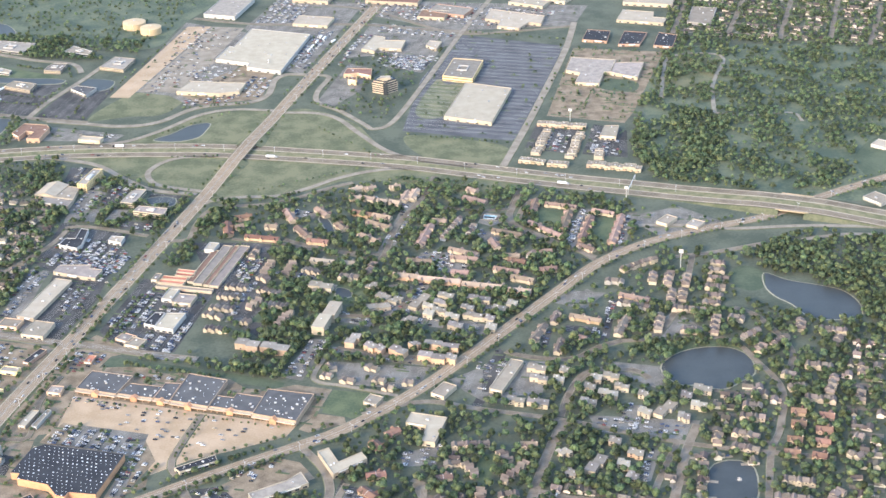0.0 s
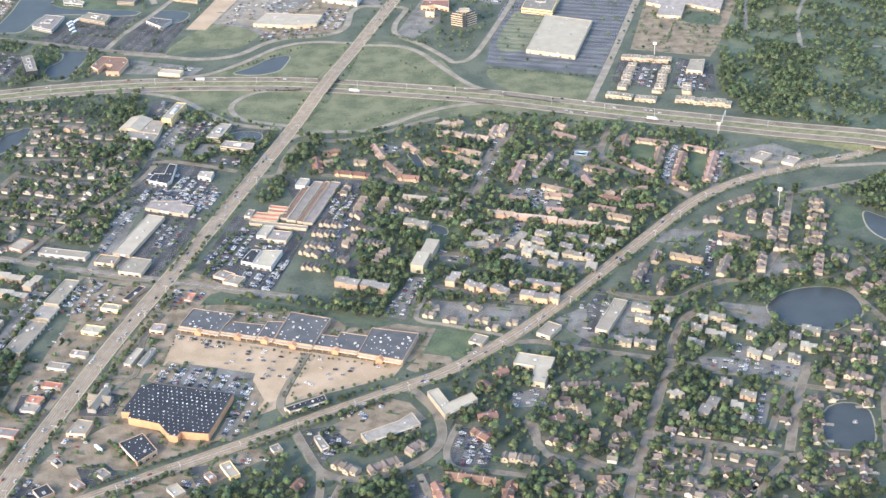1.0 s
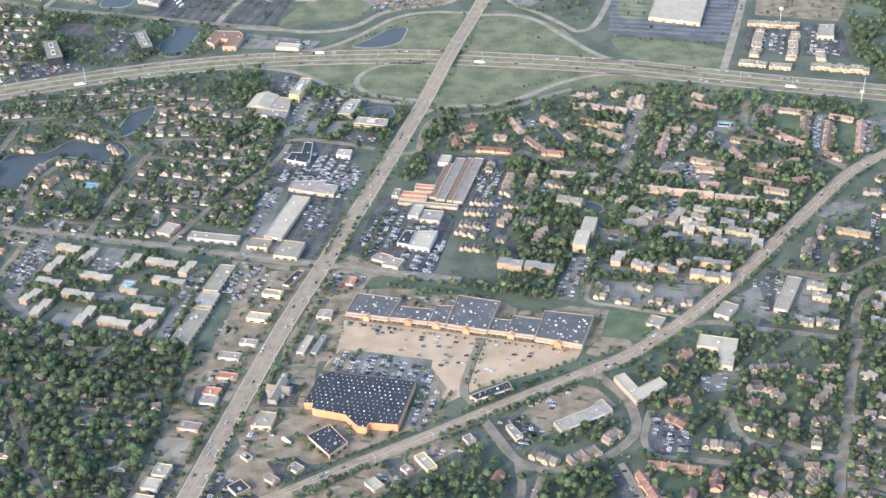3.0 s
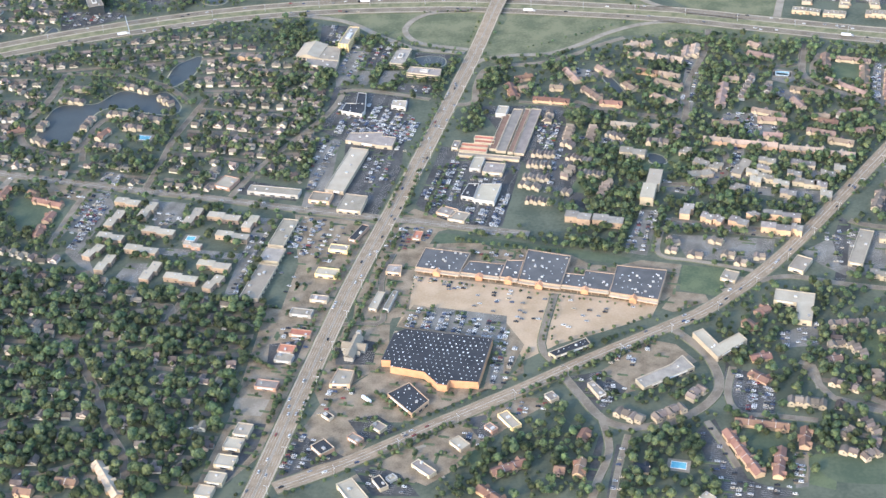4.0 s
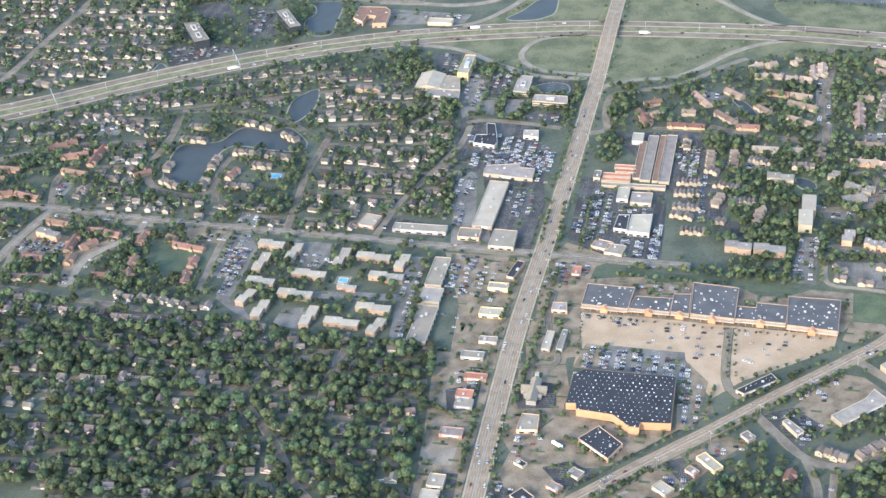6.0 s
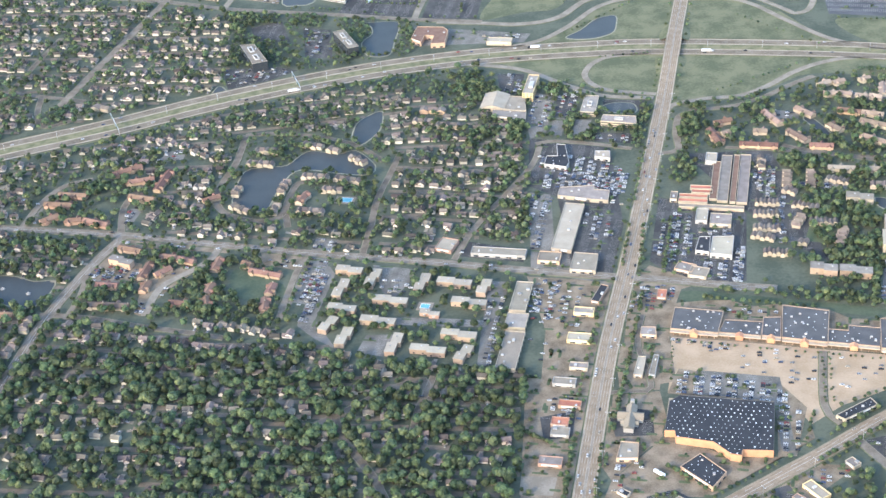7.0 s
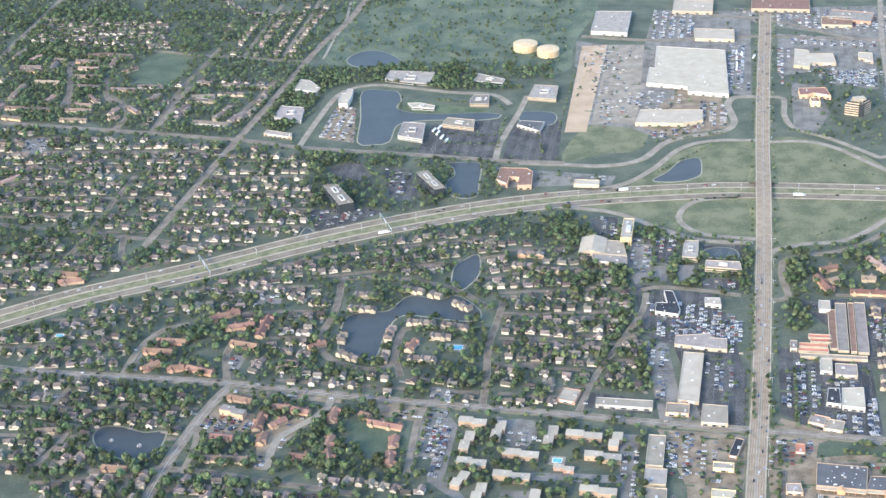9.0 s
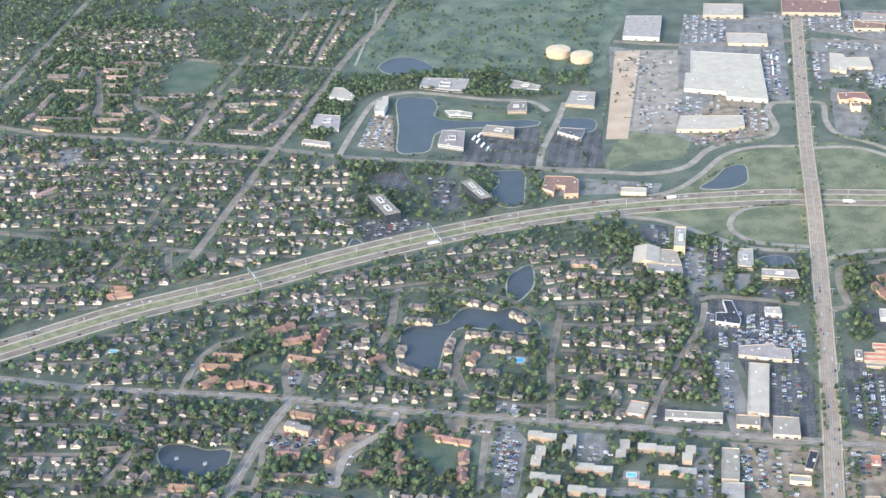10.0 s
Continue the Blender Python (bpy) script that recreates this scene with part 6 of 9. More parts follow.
row(475, 1172, -16.3, 38, 12, 8.52, "tanroof", "cream")
row(397, 1102, 106.0, 68, 11, 8.65, "redroof", "ochre")
row(424, 1143, -16.3, 52, 11, 8, "redroof", "ochre")
row(428, 1085, 73.7, 41, 11, 8.13, "redroof", "ochre")
row(460, 1118, 73.7, 28, 11, 8.26, "redroof", "ochre")
row(154, 1064, 131.8, 32, 11, 8.39, "redroof", "ochre")
row(240, 1095, 73.7, 23, 11, 8.52, "redroof", "ochre")
row(250, 1142, 62.7, 14, 11, 8.65, "redroof", "brown")
row(173, 1102, 21.6, 35, 11, 8, "redroof", "brown")
row(438, 1217, 132.2, 23, 12, 6.13, "redroof", "ochre")
row(446, 1250, 7.0, 21, 12, 6.26, "redroof", "ochre")
row(221, 1094, -16.3, 10, 11, 8.39, "redroof", "ochre")
row(489, 1703, -16.3, 35, 13, 9.52, "orange", "orange")
row(533, 1687, -16.3, 57, 13, 9.65, "orange", "orange")
row(291, 1837, -16.3, 49, 12, 8.26, "redroof", "ochre")
row(241, 1870, 96.7, 41, 12, 8.39, "redroof", "ochre")
row(327, 1906, 107.2, 41, 12, 8.52, "umber", "tan")
row(260, 1908, 12.7, 24, 12, 8.65, "redroof", "brown")
row(256, 1877, 21.1, 12, 12, 8, "umber", "tan")
row(302, 1873, -16.3, 18, 12, 8.13, "umber", "tan")
row(347, 1851, 117.5, 37, 12, 8.26, "umber", "tan")
row(369, 1819, -16.3, 30, 12, 8.39, "redroof", "ochre")
row(373, 1914, 122.5, 31, 12, 8.52, "umber", "tan")
row(421, 1959, -16.3, 18, 11, 8.65, "orange", "cream")
row(441, 1955, -32.2, 18, 11, 8, "orange", "cream")
row(460, 1944, -27.5, 16, 11, 8.13, "orange", "cream")
row(478, 1938, -32.3, 17, 11, 8.26, "orange", "cream")
row(494, 1957, 73.7, 34, 11, 8.39, "orange", "cream")
row(507, 1961, 73.7, 36, 11, 8.52, "orange", "cream")
row(421, 1990, 24.7, 20, 11, 8.65, "orange", "cream")
row(442, 1992, 15.2, 17, 11, 8, "orange", "cream")
row(479, 1993, 17.2, 16, 11, 8.13, "orange", "cream")
row(431, 1905, -27.6, 30, 12, 8.26, "redroof", "ochre")
row(459, 1891, -28.2, 29, 12, 8.39, "umber", "tan")
row(454, 1864, -38.4, 41, 12, 8.52, "umber", "tan")
row(440, 1822, 133.0, 40, 12, 8.65, "umber", "tan")
row(400, 1865, 117.8, 26, 12, 8, "umber", "tan")
row(518, 1824, 73.7, 65, 13, 8.52, "umber", "tan")
row(540, 1870, -16.3, 21, 12, 8, "umber", "tan")
row(508, 1746, -16.3, 35, 12, 8.52, "umber", "tan")
row(569, 1748, -16.3, 37, 12, 8.65, "umber", "tan")
row(639, 1734, -25.3, 24, 12, 8.39, "redroof", "cream")
row(623, 1708, -26.3, 36, 12, 8.65, "umber", "tan")
row(642, 1683, -25.8, 32, 12, 8, "umber", "tan")
row(561, 1708, -16.3, 24, 12, 8.13, "umber", "tan")
row(678, 1708, 3.2, 23, 12, 8.26, "umber", "tan")
row(787, 1705, 30.0, 29, 11, 8.13, "tanroof", "cream")
row(814, 1720, 21.4, 26, 11, 8.26, "tanroof", "cream")
row(761, 1666, -16.3, 25, 11, 8.39, "tanroof", "grey")
row(812, 1671, 73.7, 28, 11, 8.52, "tanroof", "cream")
row(832, 1667, 73.7, 38, 11, 8.65, "tanroof", "cream")
row(854, 1662, 73.7, 33, 11, 8, "tanroof", "cream")
row(828, 1620, 73.7, 32, 11, 8.13, "tanroof", "cream")
row(842, 1621, 73.7, 27, 11, 8.26, "tanroof", "cream")
row(905, 1705, -16.3, 20, 11, 8.39, "tanroof", "cream")
row(899, 1685, -16.3, 22, 11, 8.52, "tanroof", "cream")
row(896, 1661, -16.3, 28, 11, 8.65, "tanroof", "cream")
row(888, 1639, -16.3, 26, 11, 8, "tanroof", "cream")
row(882, 1616, -16.3, 23, 11, 8.13, "tanroof", "cream")
row(875, 1597, -16.3, 23, 11, 8.26, "tanroof", "cream")
row(843, 1582, -16.3, 42, 11, 8.39, "tanroof", "cream")
row(776, 1600, -30.3, 42, 11, 8.52, "tanroof", "grey")
row(800, 1551, 73.7, 42, 11, 8.13, "tanroof", "cream")
row(835, 1530, -16.3, 23, 11, 8.26, "tanroof", "cream")
row(868, 1541, 73.7, 47, 11, 8.39, "tanroof", "cream")
row(898, 1555, -26.2, 20, 11, 8.52, "tanroof", "cream")
row(907, 1514, 37.1, 31, 11, 8.65, "tanroof", "cream")
row(938, 1495, 36.5, 31, 11, 8, "tanroof", "cream")
row(911, 1481, 52.7, 19, 11, 8.13, "tanroof", "cream")
row(973, 1532, 73.7, 27, 11, 8.26, "tanroof", "cream")
row(1009, 1515, -16.3, 34, 11, 8.39, "tanroof", "cream")
row(1008, 1490, 47.4, 17, 11, 8.52, "tanroof", "cream")
row(970, 1433, -16.3, 33, 11, 8.65, "tanroof", "cream")
row(930, 1416, -27.3, 17, 11, 8, "tanroof", "cream")
row(934, 1389, 4.5, 23, 11, 8.13, "tanroof", "cream")
row(974, 1390, 64.0, 40, 11, 8.26, "tanroof", "cream")
row(953, 1361, -16.3, 35, 11, 8.39, "tanroof", "cream")
row(887, 1378, -16.3, 19, 11, 8.52, "tanroof", "cream")
row(873, 1352, -16.3, 22, 11, 8.65, "tanroof", "cream")
row(868, 1329, -16.3, 28, 11, 8, "tanroof", "cream")
row(853, 1295, -26.9, 30, 11, 8.13, "tanroof", "cream")
row(847, 1269, -26.1, 30, 11, 8.26, "tanroof", "cream")
row(821, 1293, 73.7, 30, 11, 8.39, "tanroof", "cream")
row(889, 1204, -16.3, 35, 11, 8.52, "tanroof", "cream")
row(876, 1173, -16.3, 39, 11, 8.65, "tanroof", "cream")
row(921, 1176, 48.0, 25, 11, 8, "tanroof", "cream")
row(922, 1337, -16.3, 16, 12, 8.13, "redroof", "brown")
row(916, 1312, -16.3, 16, 12, 8.26, "redroof", "brown")
row(904, 1281, -16.3, 16, 12, 8.39, "redroof", "brown")
row(895, 1256, -16.3, 17, 12, 8.52, "redroof", "brown")
row(951, 1325, -16.3, 16, 12, 8.65, "redroof", "brown")
row(941, 1298, -16.3, 18, 12, 8, "redroof", "brown")
row(933, 1274, -16.3, 16, 12, 8.13, "redroof", "brown")
row(923, 1248, -25.5, 15, 12, 8.26, "redroof", "brown")
row(1018, 1418, 73.7, 27, 11, 8.39, "tanroof", "cream")
row(1000, 1366, 73.7, 32, 11, 8.52, "tanroof", "cream")
row(974, 1280, -34.0, 11, 11, 8.65, "tanroof", "cream")
row(961, 1246, 128.0, 15, 11, 8, "tanroof", "cream")
apt(377, 1680, -16.3, 34, 16, 9.13, "pale", "cream")
apt(445, 1678, 63.9, 17, 15, 6.26, "pale", "cream")
apt(458, 1647, -30.9, 21, 15, 6.39, "pale", "cream")
apt(505, 1630, 62.2, 41, 14, 6.52, "pale", "cream")
apt(474, 1636, 62.9, 16, 14, 6.65, "pale", "cream")
apt(452, 1621, 15.6, 30, 15, 6, "pale", "cream")
apt(490, 1583, 57.4, 16, 15, 6.13, "pale", "cream")
row(377, 1758, -16.3, 33, 12, 8.26, "pale", "cream")
row(411, 1749, -16.3, 24, 12, 8.39, "pale", "cream")
row(413, 1708, -16.3, 28, 12, 8.52, "tanroof", "cream")
apt(420, 1535, 73.7, 25, 14, 9.65, "tanroof", "orange")
apt(441, 1518, -25.9, 15, 14, 9, "tanroof", "orange")
apt(453, 1511, -31.8, 12, 14, 9.13, "tanroof", "orange")
apt(475, 1504, -31.8, 24, 14, 9.26, "tanroof", "orange")
apt(495, 1517, 41.7, 10, 12, 9.39, "tanroof", "orange")
apt(515, 1486, -16.3, 36, 14, 9.52, "tanroof", "orange")
apt(538, 1481, -16.3, 13, 14, 9.65, "tanroof", "orange")
apt(528, 1513, -16.3, 46, 12, 9, "tanroof", "orange")
apt(755, 1384, -16.3, 14, 14, 6.52, "pale", "cream")
apt(750, 1347, -25.6, 16, 14, 6.65, "white", "cream")
apt(774, 1352, 53.4, 35, 14, 6, "pale", "cream")
apt(803, 1379, -16.3, 13, 14, 6.13, "tanroof", "cream")
apt(824, 1391, -16.3, 22, 14, 6.26, "pale", "cream")
apt(813, 1356, -16.3, 19, 14, 6.39, "white", "cream")
apt(792, 1334, -16.3, 14, 14, 6.52, "tanroof", "cream")
apt(708, 1291, -16.3, 14, 14, 6.65, "pale", "cream")
apt(727, 1267, -16.3, 18, 14, 6, "pale", "orange")
apt(650, 1274, 38.1, 13, 14, 6.13, "white", "cream")
apt(682, 1249, 62.2, 35, 14, 6.26, "tanroof", "cream")
apt(653, 1234, -16.3, 12, 14, 6.39, "pale", "cream")
apt(711, 1247, -16.3, 14, 14, 6.52, "white", "cream")
apt(717, 1223, -28.7, 13, 14, 6.65, "tanroof", "cream")
row(-353, 1949, -16.3, 36, 11, 8, "tanroof", "cream")
row(-362, 1915, -16.3, 38, 11, 8.13, "tanroof", "cream")
row(-292, 1952, -30.9, 31, 11, 8.26, "tanroof", "cream")
row(-264, 1933, -35.9, 18, 11, 8.39, "tanroof", "cream")
row(-232, 1899, 126.3, 28, 11, 8.52, "tanroof", "cream")
row(-289, 1865, -16.3, 37, 11, 8.65, "tanroof", "cream")
row(-247, 1850, -25.6, 37, 11, 8, "tanroof", "cream")
row(-331, 1846, 73.7, 34, 11, 8.13, "tanroof", "cream")
row(-342, 1793, 73.7, 24, 11, 8.26, "tanroof", "cream")
row(-306, 1812, 63.5, 26, 11, 8.39, "redroof", "cream")
row(-296, 1779, -16.3, 36, 11, 8.52, "tanroof", "cream")
row(-392, 1846, 73.7, 21, 11, 8.65, "tanroof", "cream")
row(-386, 1802, -43.6, 31, 11, 8, "tanroof", "cream")
row(-268, 1827, -16.3, 27, 11, 8.13, "tanroof", "cream")
row(-139, 1991, -16.3, 28, 12, 8.26, "tanroof", "cream")
row(-106, 1973, -16.3, 35, 12, 8.39, "tanroof", "cream")
row(-123, 2021, -16.3, 36, 12, 8.52, "tanroof", "orange")
row(-541, 1930, 23.6, 40, 12, 8.65, "redroof", "ochre")
row(-521, 1899, 5.8, 37, 12, 8, "redroof", "ochre")
row(-490, 1892, 73.7, 51, 12, 8.13, "redroof", "ochre")
row(-515, 1852, -25.4, 36, 12, 8.26, "redroof", "ochre")
row(-623, 1855, -16.3, 38, 12, 8.39, "redroof", "brick")
row(-631, 1821, 32.4, 24, 12, 8.52, "redroof", "brick")
row(-599, 1811, -2.7, 21, 12, 8.65, "redroof", "brick")
row(-569, 1801, -30.3, 37, 12, 8, "redroof", "brick")
row(-607, 1877, -16.3, 39, 12, 8.13, "redroof", "brick")
row(-658, 1610, -16.3, 29, 12, 8.26, "redroof", "ochre")
row(-753, 2062, 3.0, 35, 12, 8.39, "redroof", "brown")
row(-756, 2081, -16.3, 30, 12, 8.52, "redroof", "brown")
row(-596, 2125, -31.3, 29, 12, 8.65, "tanroof", "cream")
row(-209, 1119, 117.2, 58, 11, 8.13, "tan", "orange")
row(-287, 1110, -16.3, 18, 11, 8.26, "redroof", "ochre")
row(-248, 1120, -16.3, 21, 11, 8.39, "redroof", "brown")
row(-424, 1833, 21.2, 23, 11, 8.52, "redroof", "ochre")
condo_row(753, 2214, -16.3, 80, 13, 5.6)
condo_row(713, 2146, 73.7, 98, 13, 5.4)
condo_row(764, 2129, 73.7, 100, 13, 5.6)
condo_row(692, 2074, -22, 40, 13, 5.2)
condo_row(730, 2058, -22, 32, 13, 5.2)
condo_row(797, 2090, 73.7, 34, 13, 5.4)
condo_row(814, 2040, -19, 84, 15, 6.0)
row(503, 1124, 36.5, 20, 10, 7.39, "tanroof", "cream")
row(497, 1096, -34.6, 17, 10, 7.52, "tanroof", "cream")
row(516, 1090, 23.0, 20, 10, 7.65, "tanroof", "cream")
row(552, 1102, 28.7, 23, 10, 7.26, "tanroof", "cream")
row(546, 1076, -33.9, 14, 10, 7.39, "tanroof", "cream")
row(465, 1330, 35.0, 17, 11, 7.65, "redroof", "brown")
row(283, 1792, 73.7, 31, 10, 7.26, "tanroof", "cream")
row(266, 1694, -16.3, 30, 11, 7.52, "fingers", "cream")
row(258, 1668, -16.3, 31, 11, 7.65, "fingers", "cream")
row(251, 1637, -16.3, 33, 11, 7, "fingers", "cream")
row(242, 1619, -28.1, 28, 11, 7.13, "fingers", "cream")
row(248, 1582, -16.3, 30, 11, 7.26, "fingers", "cream")
row(304, 1745, 73.7, 40, 11, 7.39, "fingers", "cream")
row(300, 1716, -38.7, 18, 11, 7.52, "fingers", "cream")
row(333, 1741, 73.7, 40, 11, 7, "fingers", "cream")
row(309, 1678, -29.0, 32, 11, 7.26, "fingers", "cream")
row(320, 1638, -16.3, 33, 11, 7.39, "fingers", "cream")
row(292, 1646, 56.8, 29, 11, 7.52, "fingers", "cream")
row(284, 1598, -34.3, 12, 11, 7.65, "fingers", "cream")
row(332, 1604, 63.4, 40, 11, 7, "fingers", "cream")
row(364, 1730, -32.7, 29, 11, 7.39, "fingers", "cream")
row(442, 1732, 73.7, 35, 10, 7.65, "tanroof", "cream")
row(389, 1459, -27.2, 13, 10, 7, "tanroof", "cream")
row(394, 1478, 102.0, 16, 10, 7.13, "tanroof", "cream")
row(414, 1446, -25.8, 17, 10, 7.26, "tanroof", "cream")
row(443, 1472, -37.5, 16, 10, 7.39, "tanroof", "cream")
row(451, 1442, -29.1, 15, 10, 7.52, "tanroof", "cream")
row(462, 1425, -30.0, 14, 10, 7.65, "tanroof", "cream")
row(485, 1435, -16.3, 13, 10, 7, "tanroof", "cream")
row(447, 1306, 118.9, 17, 12, 7.26, "redroof", "brown")
apt(-527, 1698, -27.0, 34, 12, 9.39, "tanroof", "orange")
row(-519, 1728, -27.1, 31, 11, 7.52, "redroof", "brown")
row(-471, 1703, -16.3, 22, 11, 7, "redroof", "ochre")
row(-448, 1691, -31.5, 24, 11, 7.13, "redroof", "ochre")
row(-475, 1670, 36.5, 22, 11, 7.26, "redroof", "ochre")
row(-494, 1640, 73.7, 21, 11, 7.39, "redroof", "ochre")
row(-540, 1652, -16.3, 27, 11, 7.52, "redroof", "ochre")
row(-451, 1599, -16.3, 24, 11, 7.13, "redroof", "ochre")
row(-417, 1622, 73.7, 21, 11, 7.26, "redroof", "brown")
row(-419, 1595, 97.6, 19, 11, 7.39, "redroof", "brown")
row(-410, 1674, 73.7, 27, 11, 7.52, "redroof", "brown")
row(-373, 1669, -38.2, 13, 11, 7.65, "redroof", "ochre")
row(-351, 1645, -26.4, 42, 11, 7, "redroof", "ochre")
row(-344, 1609, 73.7, 21, 11, 7.13, "redroof", "brown")
row(-351, 1577, 85.7, 27, 11, 7.26, "redroof", "brown")
row(298, 1090, -16.3, 15, 12, 6.39, "dark", "cream")
row(-922, 2784, 73.7, 63, 11, 7.65, "umber", "tan")
row(-873, 2822, -16.3, 45, 11, 7, "umber", "tan")
row(-858, 2741, 54.8, 35, 11, 7.13, "umber", "tan")
row(-946, 2718, 61.5, 30, 11, 7.26, "umber", "tan")
row(-915, 2710, -16.3, 35, 11, 7.39, "umber", "tan")
row(-875, 2696, -16.3, 46, 11, 7.52, "shingle", "ochre")
row(-914, 2666, -26.8, 39, 11, 7.65, "shingle", "ochre")
row(-804, 2677, -16.3, 49, 11, 7.13, "umber", "tan")
row(-808, 2636, -16.3, 48, 11, 7.26, "umber", "tan")
row(-781, 2720, 114.2, 40, 11, 7.39, "umber", "tan")
row(-733, 2755, -16.3, 46, 11, 7.52, "shingle", "ochre")
row(-708, 2658, 121.1, 33, 11, 7.65, "shingle", "ochre")
row(-740, 2629, 32.7, 19, 11, 7, "umber", "tan")
row(-677, 2708, 47.9, 28, 11, 7.13, "shingle", "ochre")
row(-788, 2938, -6.7, 47, 11, 7.26, "umber", "tan")
row(-743, 2924, -27.2, 35, 11, 7.39, "shingle", "ochre")
row(-809, 2909, -16.3, 45, 11, 7.52, "shingle", "ochre")
row(-804, 2872, -16.3, 39, 11, 7.65, "umber", "tan")
row(-805, 2834, -16.3, 43, 11, 7, "umber", "tan")
row(-728, 2848, 33.3, 29, 11, 7.13, "umber", "tan")
row(-761, 2892, 73.7, 38, 11, 7.26, "umber", "tan")
row(-909, 2886, -16.3, 44, 11, 7.39, "shingle", "ochre")
row(-909, 2948, 44.2, 26, 11, 7.52, "umber", "tan")
row(-861, 2928, -26.9, 24, 11, 7.65, "shingle", "ochre")
row(-919, 2559, -16.3, 21, 11, 7, "umber", "tan")
row(-921, 2486, 128.5, 33, 11, 7.13, "umber", "tan")
row(-885, 2551, -35.6, 17, 11, 7.26, "umber", "tan")
row(-887, 2412, 35.9, 40, 11, 7.39, "umber", "tan")
row(-856, 2451, 47.2, 23, 11, 7.52, "umber", "tan")
row(-942, 2979, 69.6, 46, 11, 7.2, "shingle", "cream")
row(-912, 2904, -14.4, 40, 11, 7.2, "shingle", "cream")
row(-871, 2898, 78.7, 36, 11, 7.2, "shingle", "white")
row(-796, 2783, -19.3, 42, 11, 7.2, "shingle", "cream")
row(-797, 2699, -22.8, 34, 11, 7.2, "umber", "tan")
row(-686, 2760, -12.8, 45, 11, 7.2, "shingle", "grey")
row(-743, 2657, 63.4, 31, 11, 7.2, "umber", "tan")
row(-625, 2646, 54.9, 33, 11, 7.2, "shingle", "white")
row(-575, 2573, -22.6, 65, 11, 7.2, "shingle", "white")
row(-531, 2593, 54.1, 49, 11, 7.2, "shingle", "cream")
row(-591, 2694, -5.9, 39, 11, 7.2, "shingle", "white")
row(595, 1936, -35.4, 38, 13, 7.6, "umber", "tan")
row(593, 1970, -47.3, 18, 12, 7.6, "umber", "tan")
row(717, 1906, -21.1, 47, 11, 7.6, "umber", "tan")
row(687, 1829, -51.2, 65, 11, 7.6, "umber", "tan")
row(719, 1856, -105.2, 61, 11, 7.6, "umber", "brown")
row(679, 1908, -104.0, 41, 11, 7.6, "umber", "brown")
row(775, 1878, -28.9, 33, 11, 7.6, "umber", "tan")
row(744, 1827, -107.7, 76, 11, 7.6, "umber", "brown")
row(786, 1820, -107.2, 91, 11, 7.6, "umber", "brown")
row(737, 1768, -46.5, 28, 11, 7.6, "umber", "tan")
row(633, 1823, -27.1, 44, 13, 7.6, "umber", "tan")
row(613, 1790, -76.0, 29, 11, 7.6, "umber", "tan")
row(569, 1769, -30.1, 44, 12, 7.6, "umber", "tan")
row(556, 1845, 65.2, 72, 9, 7.6, "tanroof", "white")
row(583, 1836, 74.9, 38, 9, 7.6, "tanroof", "white")
row(661, 1754, 49.8, 17, 11, 7.6, "tanroof", "white")
row(680, 1761, 3.4, 17, 11, 7.6, "umber", "tan")
row(633, 1752, -15.3, 23, 11, 7.6, "umber", "tan")
row(711, 1570, -25.9, 41, 11, 7.6, "umber", "ochre")
row(673, 1575, 73.5, 28, 9, 7.6, "shingle", "cream")
row(649, 1539, 63.4, 42, 11, 7.6, "shingle", "cream")
row(670, 1504, 73.1, 34, 9, 7.6, "shingle", "cream")
row(753, 1547, 68.2, 48, 11, 7.6, "shingle", "cream")
row(780, 1619, -29.7, 40, 12, 7.6, "umber", "ochre")
row(700, 1522, -36.0, 14, 11, 7.6, "umber", "cream")
apt(539, 1642, -16.3, 22, 13, 7, "pale", "cream")
apt(532, 1624, -16.3, 20, 12, 7, "tanroof", "cream")
apt(515, 1597, -16.3, 14, 16, 7, "white", "cream")
apt(529, 1603, -16.3, 20, 12, 7, "pale", "cream")
apt(544, 1587, -16.3, 20, 12, 7, "white", "cream")
apt(547, 1563, -16.3, 20, 13, 7, "tanroof", "cream")
apt(580, 1631, -16.3, 34, 12, 7, "tanroof", "cream")
apt(572, 1586, -16.3, 30, 12, 7, "pale", "cream")
apt(590, 1578, -16.3, 16, 14, 7, "tanroof", "cream")
apt(591, 1555, -16.3, 14, 18, 7, "white", "cream")
apt(605, 1602, -16.3, 18, 14, 7, "pale", "cream")
apt(622, 1612, -16.3, 14, 18, 7, "white", "cream")
apt(565, 1608, -16.3, 18, 11, 7, "tanroof", "cream")
apt(515, 1617, -16.3, 15, 12, 7, "white", "cream")
apt(638, 1452, -16.3, 24, 14, 7, "pale", "cream")
apt(670, 1444, -16.3, 12, 16, 7, "pale", "cream")
apt(661, 1425, -16.3, 14, 12, 7, "white", "cream")
apt(638, 1429, -16.3, 22, 10, 7, "tanroof", "cream")
apt(705, 1425, -16.3, 14, 14, 7, "white", "cream")
apt(695, 1405, -16.3, 14, 13, 7, "pale", "cream")
apt(723, 1427, -16.3, 20, 12, 7, "pale", "cream")
apt(714, 1389, -16.3, 24, 13, 7, "white", "cream")
apt(607, 1383, -16.3, 22, 12, 7, "pale", "cream")
apt(632, 1377, -16.3, 26, 14, 7, "tanroof", "cream")
apt(689, 1373, -16.3, 20, 12, 7, "tanroof", "cream")
apt(732, 1403, -16.3, 18, 10, 7, "pale", "cream")
row(590, 1667, -16.3, 58, 13, 9, "orange", "orange")
row(634, 1649, -16.3, 32, 13, 9.13, "orange", "orange")
